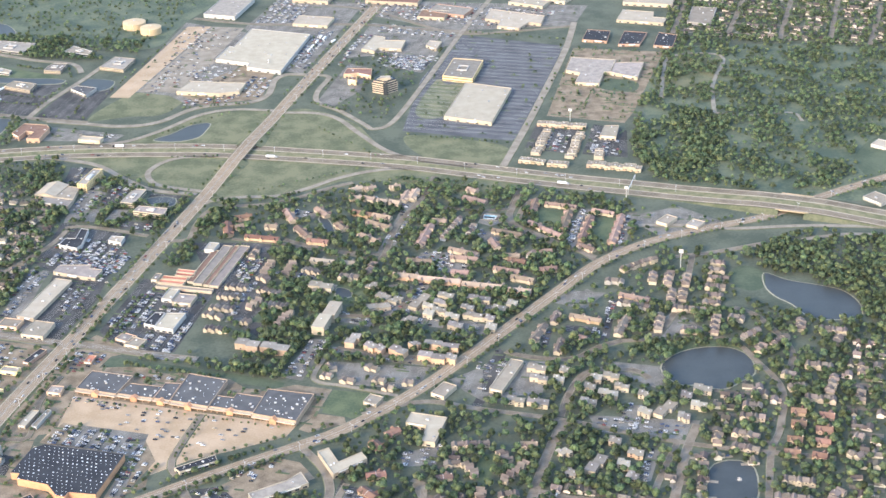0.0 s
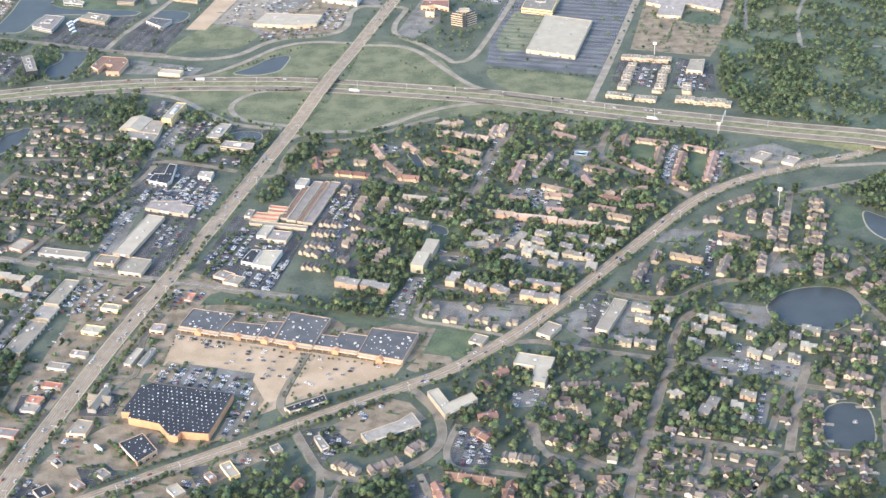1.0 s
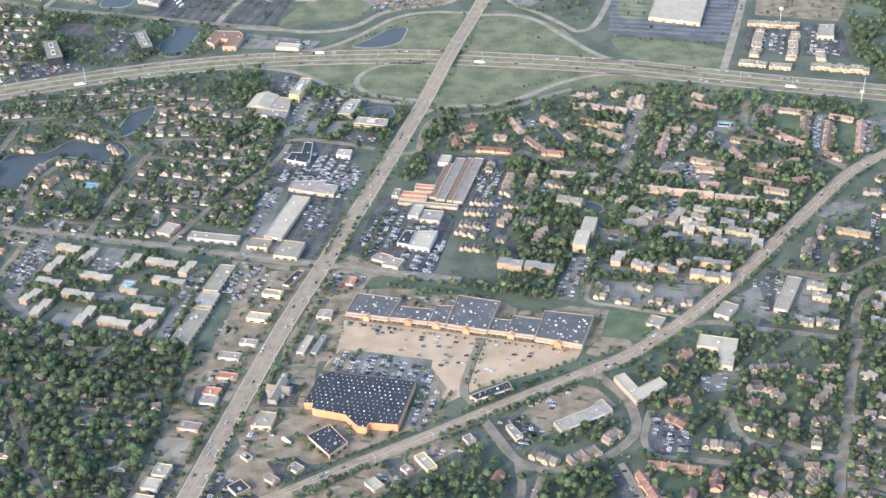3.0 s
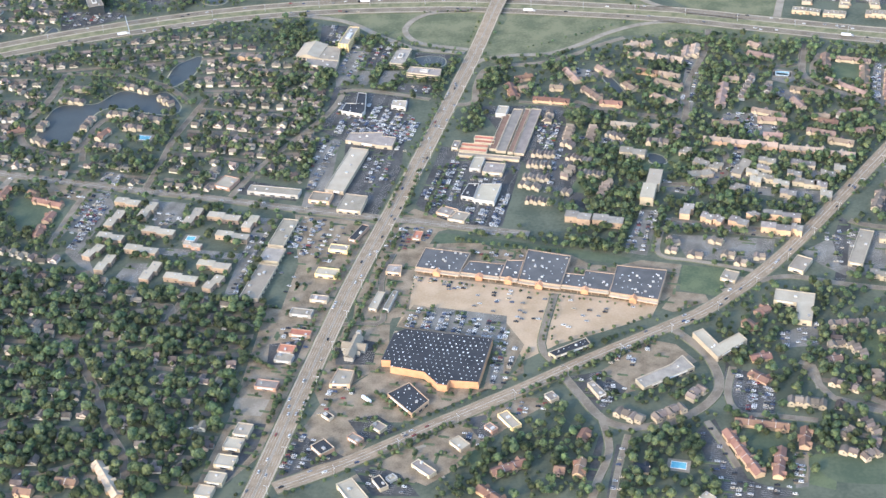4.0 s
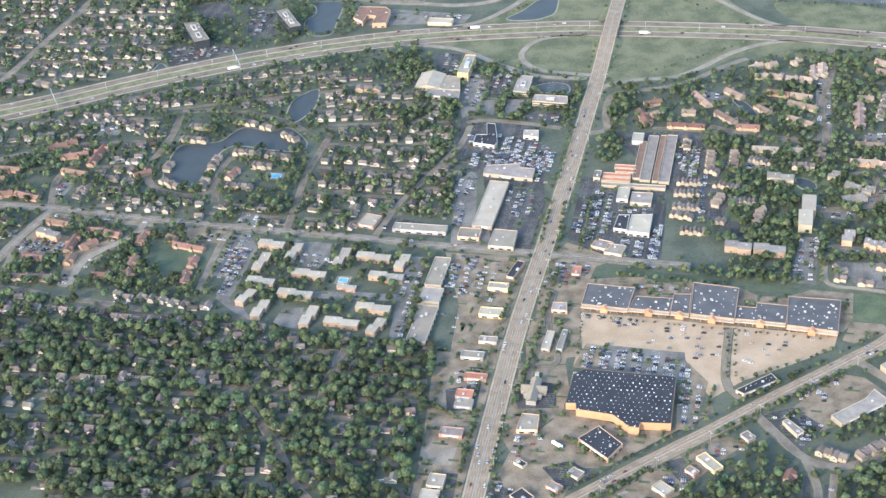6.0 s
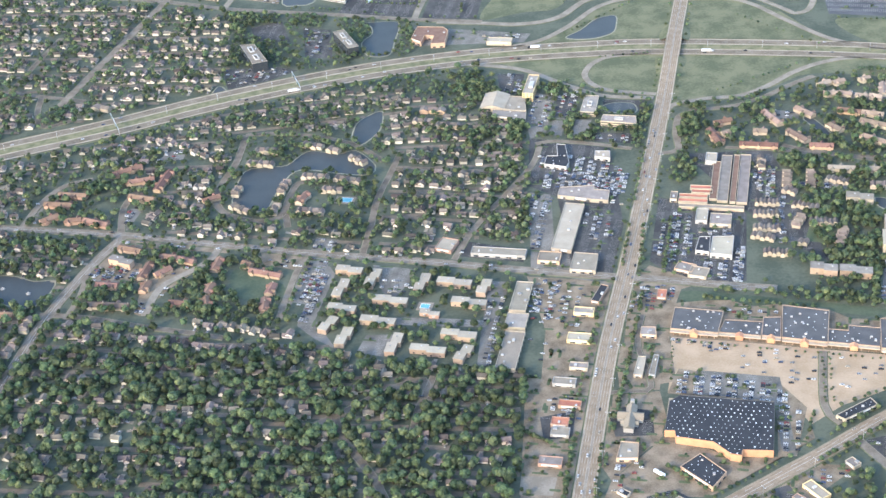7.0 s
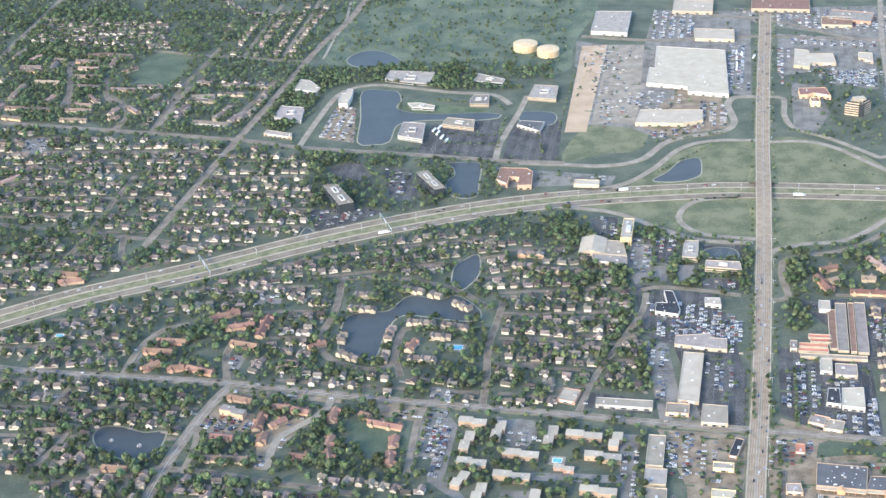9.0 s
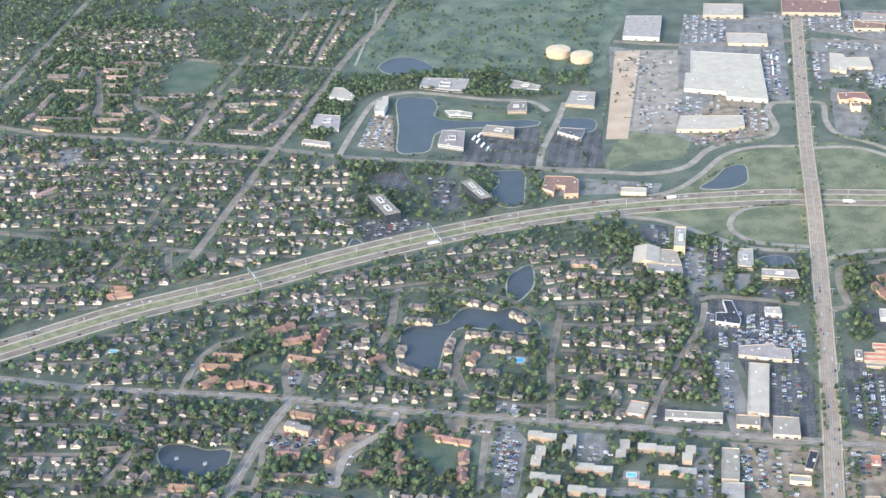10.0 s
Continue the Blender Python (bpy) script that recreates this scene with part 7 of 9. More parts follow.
row(-534, 1608, -13.5, 51, 12, 7.6, "umber", "tan")
row(-496, 1675, 74.3, 33, 11, 7.6, "redroof", "brown")
row(-684, 1585, 75.6, 36, 11, 7.6, "tanroof", "tan")
row(-669, 1582, 70.1, 38, 11, 7.6, "tanroof", "tan")
row(-694, 1542, 64.2, 34, 11, 7.6, "tanroof", "cream")
row(-669, 1538, 65.7, 34, 11, 7.6, "tanroof", "tan")
row(-638, 1540, 67.5, 31, 11, 7.6, "tanroof", "cream")
row(-626, 1584, 75.5, 28, 11, 7.6, "tanroof", "tan")
row(-700, 1637, 68.2, 27, 11, 7.6, "tanroof", "cream")
row(-745, 1700, -4.1, 28, 11, 7.6, "umber", "tan")
row(-462, 1878, 5.7, 20, 9, 7.6, "tanroof", "white")
row(-439, 1869, -14.7, 20, 9, 7.6, "tanroof", "white")
row(-464, 1828, -11.9, 19, 9, 7.6, "tanroof", "tan")
row(-441, 1817, -17.4, 17, 9, 7.6, "tanroof", "white")
row(-457, 1799, -21.3, 19, 9, 7.6, "umber", "tan")
row(550, 1299, 0.0, 42, 10, 7.6, "tanroof", "tan")
row(614, 1294, -6.3, 18, 10, 7.6, "umber", "tan")
row(528, 1264, 3.2, 18, 10, 7.6, "tanroof", "tan")
row(594, 1244, 50.4, 45, 10, 7.6, "fingers", "cream")
row(547, 1252, -67.1, 28, 10, 7.6, "fingers", "cream")
row(517, 1239, 8.5, 20, 10, 7.6, "umber", "tan")
row(519, 1195, -35.8, 31, 10, 7.6, "tanroof", "tan")
row(554, 1201, 78.3, 30, 10, 7.6, "fingers", "cream")
row(584, 1203, 2.6, 22, 10, 7.6, "tanroof", "tan")
row(585, 1274, -68.2, 22, 10, 7.6, "fingers", "cream")
row(556, 1134, -4.4, 13, 10, 7.6, "umber", "tan")
row(558, 1119, 29.7, 24, 10, 7.6, "fingers", "cream")
row(527, 1130, -67.4, 26, 10, 7.6, "fingers", "cream")
row(-592, 2756, -29.1, 28, 10, 7.65, "tanroof", "cream")
row(-538, 2735, -16.3, 47, 10, 7, "tanroof", "cream")
row(-490, 2716, -16.3, 47, 10, 7.13, "tanroof", "cream")
row(-544, 2693, -16.3, 47, 10, 7.26, "tanroof", "cream")
row(-595, 2672, -16.3, 51, 10, 7.39, "tanroof", "cream")
row(-626, 2622, 61.3, 49, 10, 7.52, "tanroof", "cream")
row(-557, 2613, 61.3, 61, 10, 7.65, "tanroof", "cream")
row(-489, 2664, 73.7, 50, 10, 7, "tanroof", "cream")
row(-516, 2597, 54.2, 50, 10, 7.13, "tanroof", "cream")


def pool(x, y, L, D):
    """A swimming pool: pale paved surround, rim and blue water."""
    e = tagged(new("swimming_pool"), "blue swimming pool with a pale paved surround", "swimming pool", "swimming pools")
    e.matrix_world = at(x, y, -16.3)
    part("surround", Geo().box(-L - 4, L + 4, -D - 4, D + 4, -0.2, 0.45), "conc", e)
    part("rim", Geo().ring_wall(2 * L + 1, 2 * D + 1, 0.45, 0.7, 0.5), "trim", e)
    part("water", Geo().box(-L, L, -D, D, 0.4, 0.56), "pool_water", e)
    claim_rect(x, y, -16.3, 2 * L + 8, 2 * D + 8)


pool(-252, 1803, 9, 5)
pool(613, 1883, 9, 5)
pool(381, 1688, 11, 6)
pool(334, 1094, 7, 4.5)
pool(612, 1880, 8, 4)
pool(-167, 1547, 5, 4)
pool(-754, 1922, 5, 3)


# ---- signs, lamps and lorries of the roads ----
def gantry(x, y):
    """A sign gantry across the freeway."""
    line, width = ROADS["freeway"]
    k = min(range(1, len(line) - 1), key=lambda i: (line[i] - Vector((x, y))).length)
    t = (line[k + 1] - line[k - 1]).normalized()
    e = tagged(new("sign_gantry"), "pale steel sign gantry across the freeway", "gantry")
    e.matrix_world = at(line[k].x, line[k].y, math.degrees(math.atan2(t.y, t.x)))
    for s in (-28, 0, 28):
        part("post", shared_box("post", 0.6, 0.6, 8.0, "metal"), None, e, m=pose(0, s * K, 0))
    part("beam", Geo().box(-0.4, 0.4, -28.6, 28.6, 8.0, 9.2), "metal", e)
    for s in (-19, -10, 12, 20):
        part("sign_panel", Geo().box(-0.62, -0.42, s - 3.5, s + 3.5, 6.4, 9.6), "lawn", e, "green road sign panel")


def pole_sign(x, y, h):
    e = tagged(new("pole_sign"), "tall pale advertising sign on a pole", "sign")
    e.matrix_world = at(x, y, -16.3)
    part("post", Geo().box(-0.5, 0.5, -0.5, 0.5, -0.2, h), "metal", e)
    part("sign_panel", Geo().box(-3, 3, -0.7, 0.7, h * 0.8, h), "w_white", e, "white sign panel")


LAMP_POLE = Geo().box(-0.14, 0.14, -0.14, 0.14, -0.2, 11.0).box(-0.08, 0.08, -2.6, 2.6, 10.8, 11.0).mesh("street_lamp", "metal")
LAMP_HEAD = Geo().box(-0.25, 0.25, -0.5, 0.5, 10.6, 10.8).mesh("lamp_head", "trim")


def street_lamp(x, y, ang):
    e = tagged(new("street_lamp", LAMP_POLE), "grey steel street lamp with two arms", "street lamp", "street lamps")
    e.matrix_world = at(x, y, ang, 0.3)
    for s in (-2.4, 2.4):
        part("lamp_head", LAMP_HEAD, None, e, m=pose(0, s * K, 0))


def lamps(name, every, off):
    line, width = ROADS[name]
    s = 0.0
    for a, b in zip(line, line[1:]):
        s += (b - a).length
        if s > every and all((a - Vector((h[0], h[1]))).length > 160 for h in BRIDGES.get(name, [])):
            s = 0.0
            t = (b - a).normalized()
            p = a + Vector((-t.y, t.x)) * off
            street_lamp(p.x, p.y, math.degrees(math.atan2(t.y, t.x)))


lamps("freeway", 75, 0)
lamps("main_road", 55, 12.4)
lamps("diagonal", 60, -10.5)


def lorry(name, share, lane):
    """A lorry with a long box trailer."""
    line, width = ROADS[name]
    k = int(share * (len(line) - 2))
    t = (line[k + 1] - line[k]).normalized()
    p = line[k] + Vector((-t.y, t.x)) * lane
    e = tagged(new("lorry"), "lorry with a long white box trailer on the road", "lorry", "lorries")
    e.matrix_world = at(p.x, p.y, math.degrees(math.atan2(t.y, t.x)) + (180 if lane > 0 else 0), 0.9)
    part("trailer", Geo().box(-8.5, 5.0, -1.3, 1.3, 1.2, 4.1), "truck_white", e)
    part("cab", Geo().box(5.5, 8.3, -1.2, 1.2, 0.5, 3.2).box(8.3, 9.2, -1.1, 1.1, 0.5, 2.0), "car_paint", e)
    part("windscreen", Geo().box(8.31, 8.4, -1.0, 1.0, 2.1, 3.0), "glass", e)
    for wx, wy in itertools.product((-7.2, -6.0, 4.4, 7.6), (-1.15, 1.15)):
        part("wheel", shared_box("wheel", 1.0, 0.35, 1.0, "tyre"), None, e, m=pose(wx * K, wy * K, 0.05 * K))


for share, lane in ((0.31, -21.4), (0.47, 13), (0.58, -17.2), (0.78, -13)):
    lorry("freeway", share, lane)

gantry(-314, 2149)
gantry(-572, 2069)
gantry(831, 1964)
pole_sign(854, 1702, 28)
pole_sign(815, 1927, 20)



def parked_trailer(x, y, ang):
    """A white box trailer left standing in a lot."""
    e = tagged(new("trailer"), "white box trailer parked on a paved lot", "trailer", "parked trailers")
    e.matrix_world = at(x, y, ang, 0.3)
    part("box", Geo().box(-6.5, 6.5, -1.3, 1.3, 1.1, 3.9), "truck_white", e)
    part("chassis", Geo().box(-6.2, 6.2, -0.9, 0.9, 0.7, 1.09), "tyre", e)
    for wx, wy in itertools.product((-5.2, -4.0), (-1.1, 1.1)):
        part("wheel", shared_box("wheel", 1.0, 0.35, 1.0, "tyre"), None, e, m=pose(wx * K, wy * K, 0))
    part("landing_leg", shared_box("landing_leg", 0.2, 1.6, 1.1, "metal"), None, e, m=pose(4.5 * K, 0, 0))


for spot in ((39, 1220, -50), (351, 2699, 73), (344, 2672, 73), (337, 2645, 73), (331, 2625, 73), (358, 2690, 73), (375, 2672, 60), (-207, 2457, 62), (-202, 2440, 62), (-197, 2424, 62), (-202, 2479, 62), (-212, 2470, 62)):
    parked_trailer(*spot)
pole_sign(769, 2235, 22)


def fountain(x, y):
    """A pond fountain: a float ring and a low crown of spray."""
    e = tagged(new("fountain"), "small white spray fountain floating in a pond", "fountain", "pond fountains")
    e.matrix_world = at(x, y, 0, 0.1)
    ring = [(1.2 * math.cos(k * math.tau / 12), 1.2 * math.sin(k * math.tau / 12)) for k in range(12)]
    part("float_ring", Geo().prism(ring, 0, 0.3), "unit", e)
    g = Geo()
    for k in range(18):
        a = k * math.tau / 18
        for r0, z0, r1, z1 in ((0.2, 0.3, 1.2, 2.0), (1.2, 2.0, 2.4, 1.5), (2.4, 1.5, 3.0, 0.0)):
            w = 0.09
            g.poly([(r0 * math.cos(a - w), r0 * math.sin(a - w), z0), (r0 * math.cos(a + w), r0 * math.sin(a + w), z0), (r1 * math.cos(a + w), r1 * math.sin(a + w), z1), (r1 * math.cos(a - w), r1 * math.sin(a - w), z1)])
    part("spray", g, "w_white", e, "white falling spray")


fountain(-667, 1671)
fountain(-634, 1655)
fountain(829, 1216)


# ---- single houses ----
GRID = -16.3


def house_parts(variant):
    """Walls, roof, garage door and chimney of one kind of house."""
    L, D, h, ridge = ((11.2, 7.6, 3.0, 5.1), (9.8, 7.6, 4.6, 6.7), (11.8, 7.2, 2.8, 4.8), (9.0, 8.0, 4.6, 6.9))[variant]
    wall = Geo().ring_wall(L, D, -0.3, h, 0.3)
    wall.box(L / 2 - 5.5, L / 2, -D / 2 - 4.0, -D / 2 - 0.01, -0.3, 2.8)
    roof = Geo().gable(-L / 2, L / 2, -D / 2, D / 2, h, ridge, 0.6, 0.3, 0, "x", 1)
    roof.gable(L / 2 - 5.5, L / 2, -D / 2 - 4.0, D * 0.1, 2.8, min(ridge, 4.9), 0.5, 0.3, 0, "y", 1)
    return wall, roof, L, D, h, ridge


HOUSE_BASE = []
for variant in range(4):
    gw, gr, hl, hd, hh, hr = house_parts(variant)
    HOUSE_BASE.append((gw.mesh("house", "w_house"), gr.mesh("roof", "r_house", "w_house"), hl, hd, hr, gw, gr))
NEAR_HOUSES, FAR_HOUSES = [], []


def house(x, y, ang, variant):
    me, roof, L, D, ridge, _, _ = HOUSE_BASE[variant]
    e = new("house", me)
    e.matrix_world = at(x, y, ang)
    tagged(e, ("single-storey pale house with a grey shingle roof", "two-storey pale house with a brown shingle roof", "long low house with an attached garage", "square two-storey house with a steep roof")[variant] + " among trees", "house", "houses in the suburb")
    part("roof", roof, None, e)
    part("garage_door", shared_box("garage_door", 4.2, 0.2, 2.2, "w_white"), None, e, m=pose((L / 2 - 2.75) * K, -(D / 2 + 4.05) * K, 0))
    if variant % 2:
        part("chimney", shared_box("chimney", 0.9, 0.9, 1.6, "w_brick"), None, e, m=pose(-L * 0.2 * K, 0, (ridge - 0.3) * K))


def houses(turn, gap, spacing, pts):
    """Rows of houses on both sides of side streets, in one neighbourhood."""
    ang = GRID + turn
    c, s = math.cos(radians(ang)), math.sin(radians(ang))
    p = np.array(pts, float)
    q = np.stack([p[:, 0] * c + p[:, 1] * s, -p[:, 0] * s + p[:, 1] * c], 1)
    rnd = random.Random(int(abs(p).sum()))
    v, k = q[:, 1].min() + gap * 0.3, 0
    street = Geo()
    COUNT["suburb"] = COUNT.get("suburb", 0) + 1
    level = 0.22 + 0.016 * (COUNT["suburb"] % 12)
    while v < q[:, 1].max():
        u = q[:, 0].min() + rnd.uniform(0, spacing)
        while u < q[:, 0].max():
            uu, vv = u + rnd.uniform(-3.5, 3.5), v + rnd.uniform(-3.5, 3.5)
            x, y = uu * c - vv * s, uu * s + vv * c
            if inside(p, np.array([x]), np.array([y]))[0] and rnd.random() < 0.88:
                ring = [(x + a * c - b * s, y + a * s + b * c) for a in (-6, 0, 6) for b in (-5, 0, 5)]
                if busy([r[0] for r in ring], [r[1] for r in ring]).max() < 2:
                    face = ang + (180 if k % 2 else 0) + rnd.uniform(-9, 9) + (90 if rnd.random() < 0.35 else 0)
                    (NEAR_HOUSES if y < 2020 else FAR_HOUSES).append((x, y, face, rnd.randrange(4)))
                    claim_rect(x, y, face, 12.5, 9.5, 3, 0.0)
            u += spacing
        if k % 2:
            w = v - gap / 2
            for a in np.arange(q[:, 0].min(), q[:, 0].max(), 6.0):
                x, y = (a + 3) * c - w * s, (a + 3) * s + w * c
                if inside(p, np.array([x]), np.array([y]))[0] and busy(x, y) < 2:
                    street.poly([(i * c - j * s, i * s + j * c, level) for i, j in ((a, w - 3.6), (a + 6, w - 3.6), (a + 6, w + 3.6), (a, w + 3.6))])
                    claim_rect(x, y, ang, 6, 7, 4, 0)
        k += 1
        v += gap if k % 2 == 0 else gap * 0.95
    if street.f:
        tagged(part("side_street", street, "asph"), "narrow grey residential street between houses", "road", kind="structure")


LINED = []


def house_line(n, xa, ya, xb, yb):
    """Houses side by side along a street."""
    rnd = random.Random(int(xa + 2 * yb))
    ang = math.degrees(math.atan2(yb - ya, xb - xa))
    for i in range(n):
        t = i / max(1, n - 1)
        x, y = xa + (xb - xa) * t + rnd.uniform(-1, 1), ya + (yb - ya) * t + rnd.uniform(-1, 1)
        ring = [(x + a, y + b) for a in (-4, 0, 4) for b in (-4, 0, 4)]
        if busy([r[0] for r in ring], [r[1] for r in ring]).max() > 2:
            continue
        face = ang + rnd.choice((0, 90, 90, 180) if ya < 2600 else (90, 90, 90, 270)) + rnd.uniform(-4, 4)
        LINED.append((x, y, face, rnd.randrange(4)))
        claim_rect(x, y, face, 12, 9.5, 3, 0.0)


house_line(7, -553, 1555, -453, 1524)
house_line(7, -427, 1556, -349, 1524)
house_line(3, -424, 1514, -399, 1505)
house_line(4, -371, 1495, -315, 1476)
house_line(9, 635, 1214, 726, 1182)
house_line(4, 620, 1182, 655, 1170)
house_line(3, 693, 1160, 722, 1143)
house_line(3, 643, 1158, 639, 1125)
house_line(2, 679, 1139, 706, 1124)
house_line(3, 610, 1152, 604, 1121)
house_line(5, 618, 1117, 655, 1096)
house_line(3, 665, 1094, 691, 1105)
house_line(9, 589, 1089, 675, 1066)
house_line(8, 583, 1068, 653, 1043)
house_line(4, 765, 1247, 742, 1174)
house_line(6, 799, 1258, 782, 1185)
house_line(6, 836, 1189, 809, 1115)
house_line(4, 778, 1128, 794, 1100)
house_line(3, 743, 1120, 757, 1099)
house_line(4, 853, 1270, 851, 1198)
house_line(6, 679, 1097, 742, 1080)
house_line(8, -944, 2885, -985, 2763)
house_line(8, -684, 2586, -634, 2759)
house_line(13, -439, 2864, -361, 3112)
house_line(13, -463, 2876, -398, 3121)
house_line(12, -501, 2879, -448, 3078)
house_line(7, -542, 2895, -499, 3040)
house_line(4, -561, 2951, -551, 3046)
house_line(8, -620, 2781, -473, 2726)
house_line(6, -500, 3098, -434, 3097)
house_line(5, -565, 3197, -511, 3107)
house_line(5, -685, 3033, -667, 2954)
house_line(6, -825, 3067, -758, 3051)
house_line(6, -817, 3020, -736, 2985)
house_line(4, -767, 1814, -689, 1796)
house_line(3, -753, 1774, -696, 1767)
house_line(2, -661, 1757, -589, 1749)
house_line(4, -729, 1738, -643, 1716)
house_line(3, -687, 1709, -623, 1693)
house_line(3, -749, 1664, -716, 1644)
house_line(3, -690, 1947, -614, 1960)
house_line(4, -608, 1959, -562, 1966)
house_line(3, -590, 1999, -548, 2010)
house_line(5, -518, 2018, -454, 1978)
house_line(6, -506, 1770, -385, 1737)
house_line(3, -505, 1792, -493, 1812)
house_line(4, -712, 1943, -683, 1874)
house_line(3, -452, 1965, -426, 1942)
house_line(2, 643, 1210, 655, 1207)
house_line(2, 666, 1203, 677, 1200)
house_line(3, 691, 1189, 725, 1177)
house_line(2, 642, 1176, 655, 1175)
house_line(4, 614, 1180, 616, 1146)
house_line(3, 691, 1158, 707, 1151)
house_line(4, 740, 1166, 768, 1265)
house_line(3, 719, 1139, 731, 1153)
house_line(4, -42, 1920, -55, 1811)
house_line(3, -56, 1767, -30, 1770)
house_line(3, -76, 1722, -51, 1676)
house_line(3, -92, 1817, -82, 1742)

houses(0, 31.9, 17.2, [(-184, 1921), (4, 1895), (-101, 1648), (-219, 1668)])
houses(0, 31.9, 17.2, [(-431, 1794), (-335, 1751), (-225, 1738), (-235, 1671), (-500, 1753)])
houses(20, 30.2, 17.2, [(-445, 2082), (-200, 2142), (-154, 2045), (-165, 1949), (-276, 2001), (-353, 2007), (-445, 2016)])
houses(10, 33.6, 18.9, [(-805, 1973), (-563, 2071), (-429, 2097), (-400, 1945), (-421, 1805), (-473, 1775), (-489, 1887), (-581, 1963), (-666, 1918), (-671, 1822), (-788, 1856)])
houses(0, 31.9, 17.2, [(-782, 1815), (-668, 1788), (-693, 1712), (-690, 1630), (-754, 1630)])
houses(0, 31.9, 17.2, [(-668, 1788), (-549, 1759), (-601, 1638), (-608, 1680), (-660, 1706)])
houses(15, 28.6, 15.5, [(-752, 1618), (-624, 1603), (-623, 1522), (-741, 1541)])
houses(0, 33.6, 18.9, [(-610, 1590), (-396, 1518), (-348, 1500), (-349, 1478), (-617, 1521)])
houses(5, 28.6, 16.3, [(-899, 2604), (-536, 2483), (-608, 2296), (-674, 2178), (-829, 2244), (-843, 2228)])
houses(5, 28.6, 16.3, [(-531, 2471), (-427, 2427), (-412, 2220), (-445, 2135), (-658, 2080), (-599, 2295)])
houses(5, 28.6, 16.3, [(-840, 2209), (-791, 2209), (-699, 2182), (-682, 2093), (-812, 2020)])
houses(5, 35, 20.5, [(-433, 1570), (-307, 1519), (-222, 1447), (-56, 1396), (-98, 1202), (-126, 1095), (-201, 1112), (-258, 1142), (-353, 1127)])
houses(0, 26.9, 15.5, [(1022, 1498), (1064, 1481), (972, 1172), (933, 1175)])
houses(0, 30.2, 15.5, [(1046, 2855), (1461, 2807), (1383, 2545), (1010, 2650)])
houses(0, 28.6, 17.2, [(528, 1316), (550, 1314), (512, 1184), (494, 1195)])
houses(10, 30.2, 17.2, [(-175, 2105), (-66, 2071), (-17, 1956), (-2, 1903), (-17, 1794), (-46, 1695), (-151, 1666), (-193, 1770), (-192, 1979)])
houses(5, 35, 20.5, [(-511, 1513), (-423, 1485), (-293, 1435), (-100, 1398), (-127, 1145), (-454, 1185)])
houses(5, 33.6, 18.9, [(-717, 1774), (-581, 1737), (-617, 1587), (-674, 1501)])
houses(5, 35, 20.5, [(-606, 1596), (-428, 1533), (-242, 1460), (-68, 1391), (-90, 1318), (-624, 1403)])
houses(5, 30.2, 17.2, [(-888, 1859), (-754, 1814), (-624, 1771), (-685, 1613), (-860, 1633)])
houses(5, 30.2, 17.2, [(-911, 2044), (-929, 2190), (-689, 2141), (-760, 2013)])
houses(5, 28.6, 16.3, [(-1045, 2674), (-795, 2583), (-774, 2245), (-996, 2328)])
houses(5, 35, 20.5, [(-676, 1474), (-481, 1432), (-376, 1357), (-383, 1236), (-641, 1276)])
houses(5, 28, 17, [(-978, 1995), (-780, 1940), (-786, 1878), (-968, 1934)])
houses(10, 28, 16, [(-908, 3167), (-664, 3106), (-673, 2955), (-777, 2966), (-875, 3019), (-930, 3047)])
houses(0, 28, 16, [(-1117, 3033), (-983, 3153), (-992, 2863), (-1079, 2779)])
houses(5, 35, 20.5, [(-462, 1192), (-348, 1164), (-260, 1100), (-445, 1111)])

houses(8, 25, 13.5, [(590, 1133), (634, 1232), (751, 1170), (693, 1082), (574, 1098)])
houses(-6, 25, 13.5, [(506, 1167), (537, 1213), (603, 1180), (575, 1105), (492, 1111)])
houses(20, 25, 13.5, [(753, 1179), (822, 1332), (832, 1332), (796, 1120), (734, 1095)])
houses(0, 25, 13.5, [(835, 1427), (918, 1421), (877, 1273), (824, 1277)])
houses(0, 25, 13.5, [(646, 1196), (751, 1170), (713, 1097), (614, 1103)])

random.Random(3).shuffle(NEAR_HOUSES)
NEAR_HOUSES = LINED + NEAR_HOUSES
for spot in NEAR_HOUSES[:245]:
    house(*spot)


DRIVES = []
drive_geo, drive_rnd = Geo(), random.Random(21)
for x, y, face, kind in NEAR_HOUSES + FAR_HOUSES:
    L, D = HOUSE_BASE[kind][2], HOUSE_BASE[kind][3]
    c, s = math.cos(radians(face)), math.sin(radians(face))
    n = drive_rnd.uniform(7, 11)
    far = -D / 2 - 4 - n
    if busy(x + (L / 2 - 2.7) * c - far * s, y + (L / 2 - 2.7) * s + far * c) == 3:
        continue
    ring = [(x + u * c - v * s, y + u * s + v * c) for u, v in ((L / 2 - 5.0, far), (L / 2 - 0.6, far), (L / 2 - 0.6, -D / 2 - 4.1), (L / 2 - 5.0, -D / 2 - 4.1))]
    drive_geo.prism(ring, -0.1, 0.2)
    claim_poly(ring, 2)
    if drive_rnd.random() < 0.45:
        DRIVES.append((x + (L / 2 - 2.7) * c - (-D / 2 - 7.2) * s, y + (L / 2 - 2.7) * s + (-D / 2 - 7.2) * c, face + drive_rnd.choice((90, 270)), drive_rnd.choice((0, 0, 1, 1, 2)), 0.2))
tagged(part("driveways", drive_geo, "conc"), "pale concrete driveways in front of the houses", "driveways", kind="stuff")


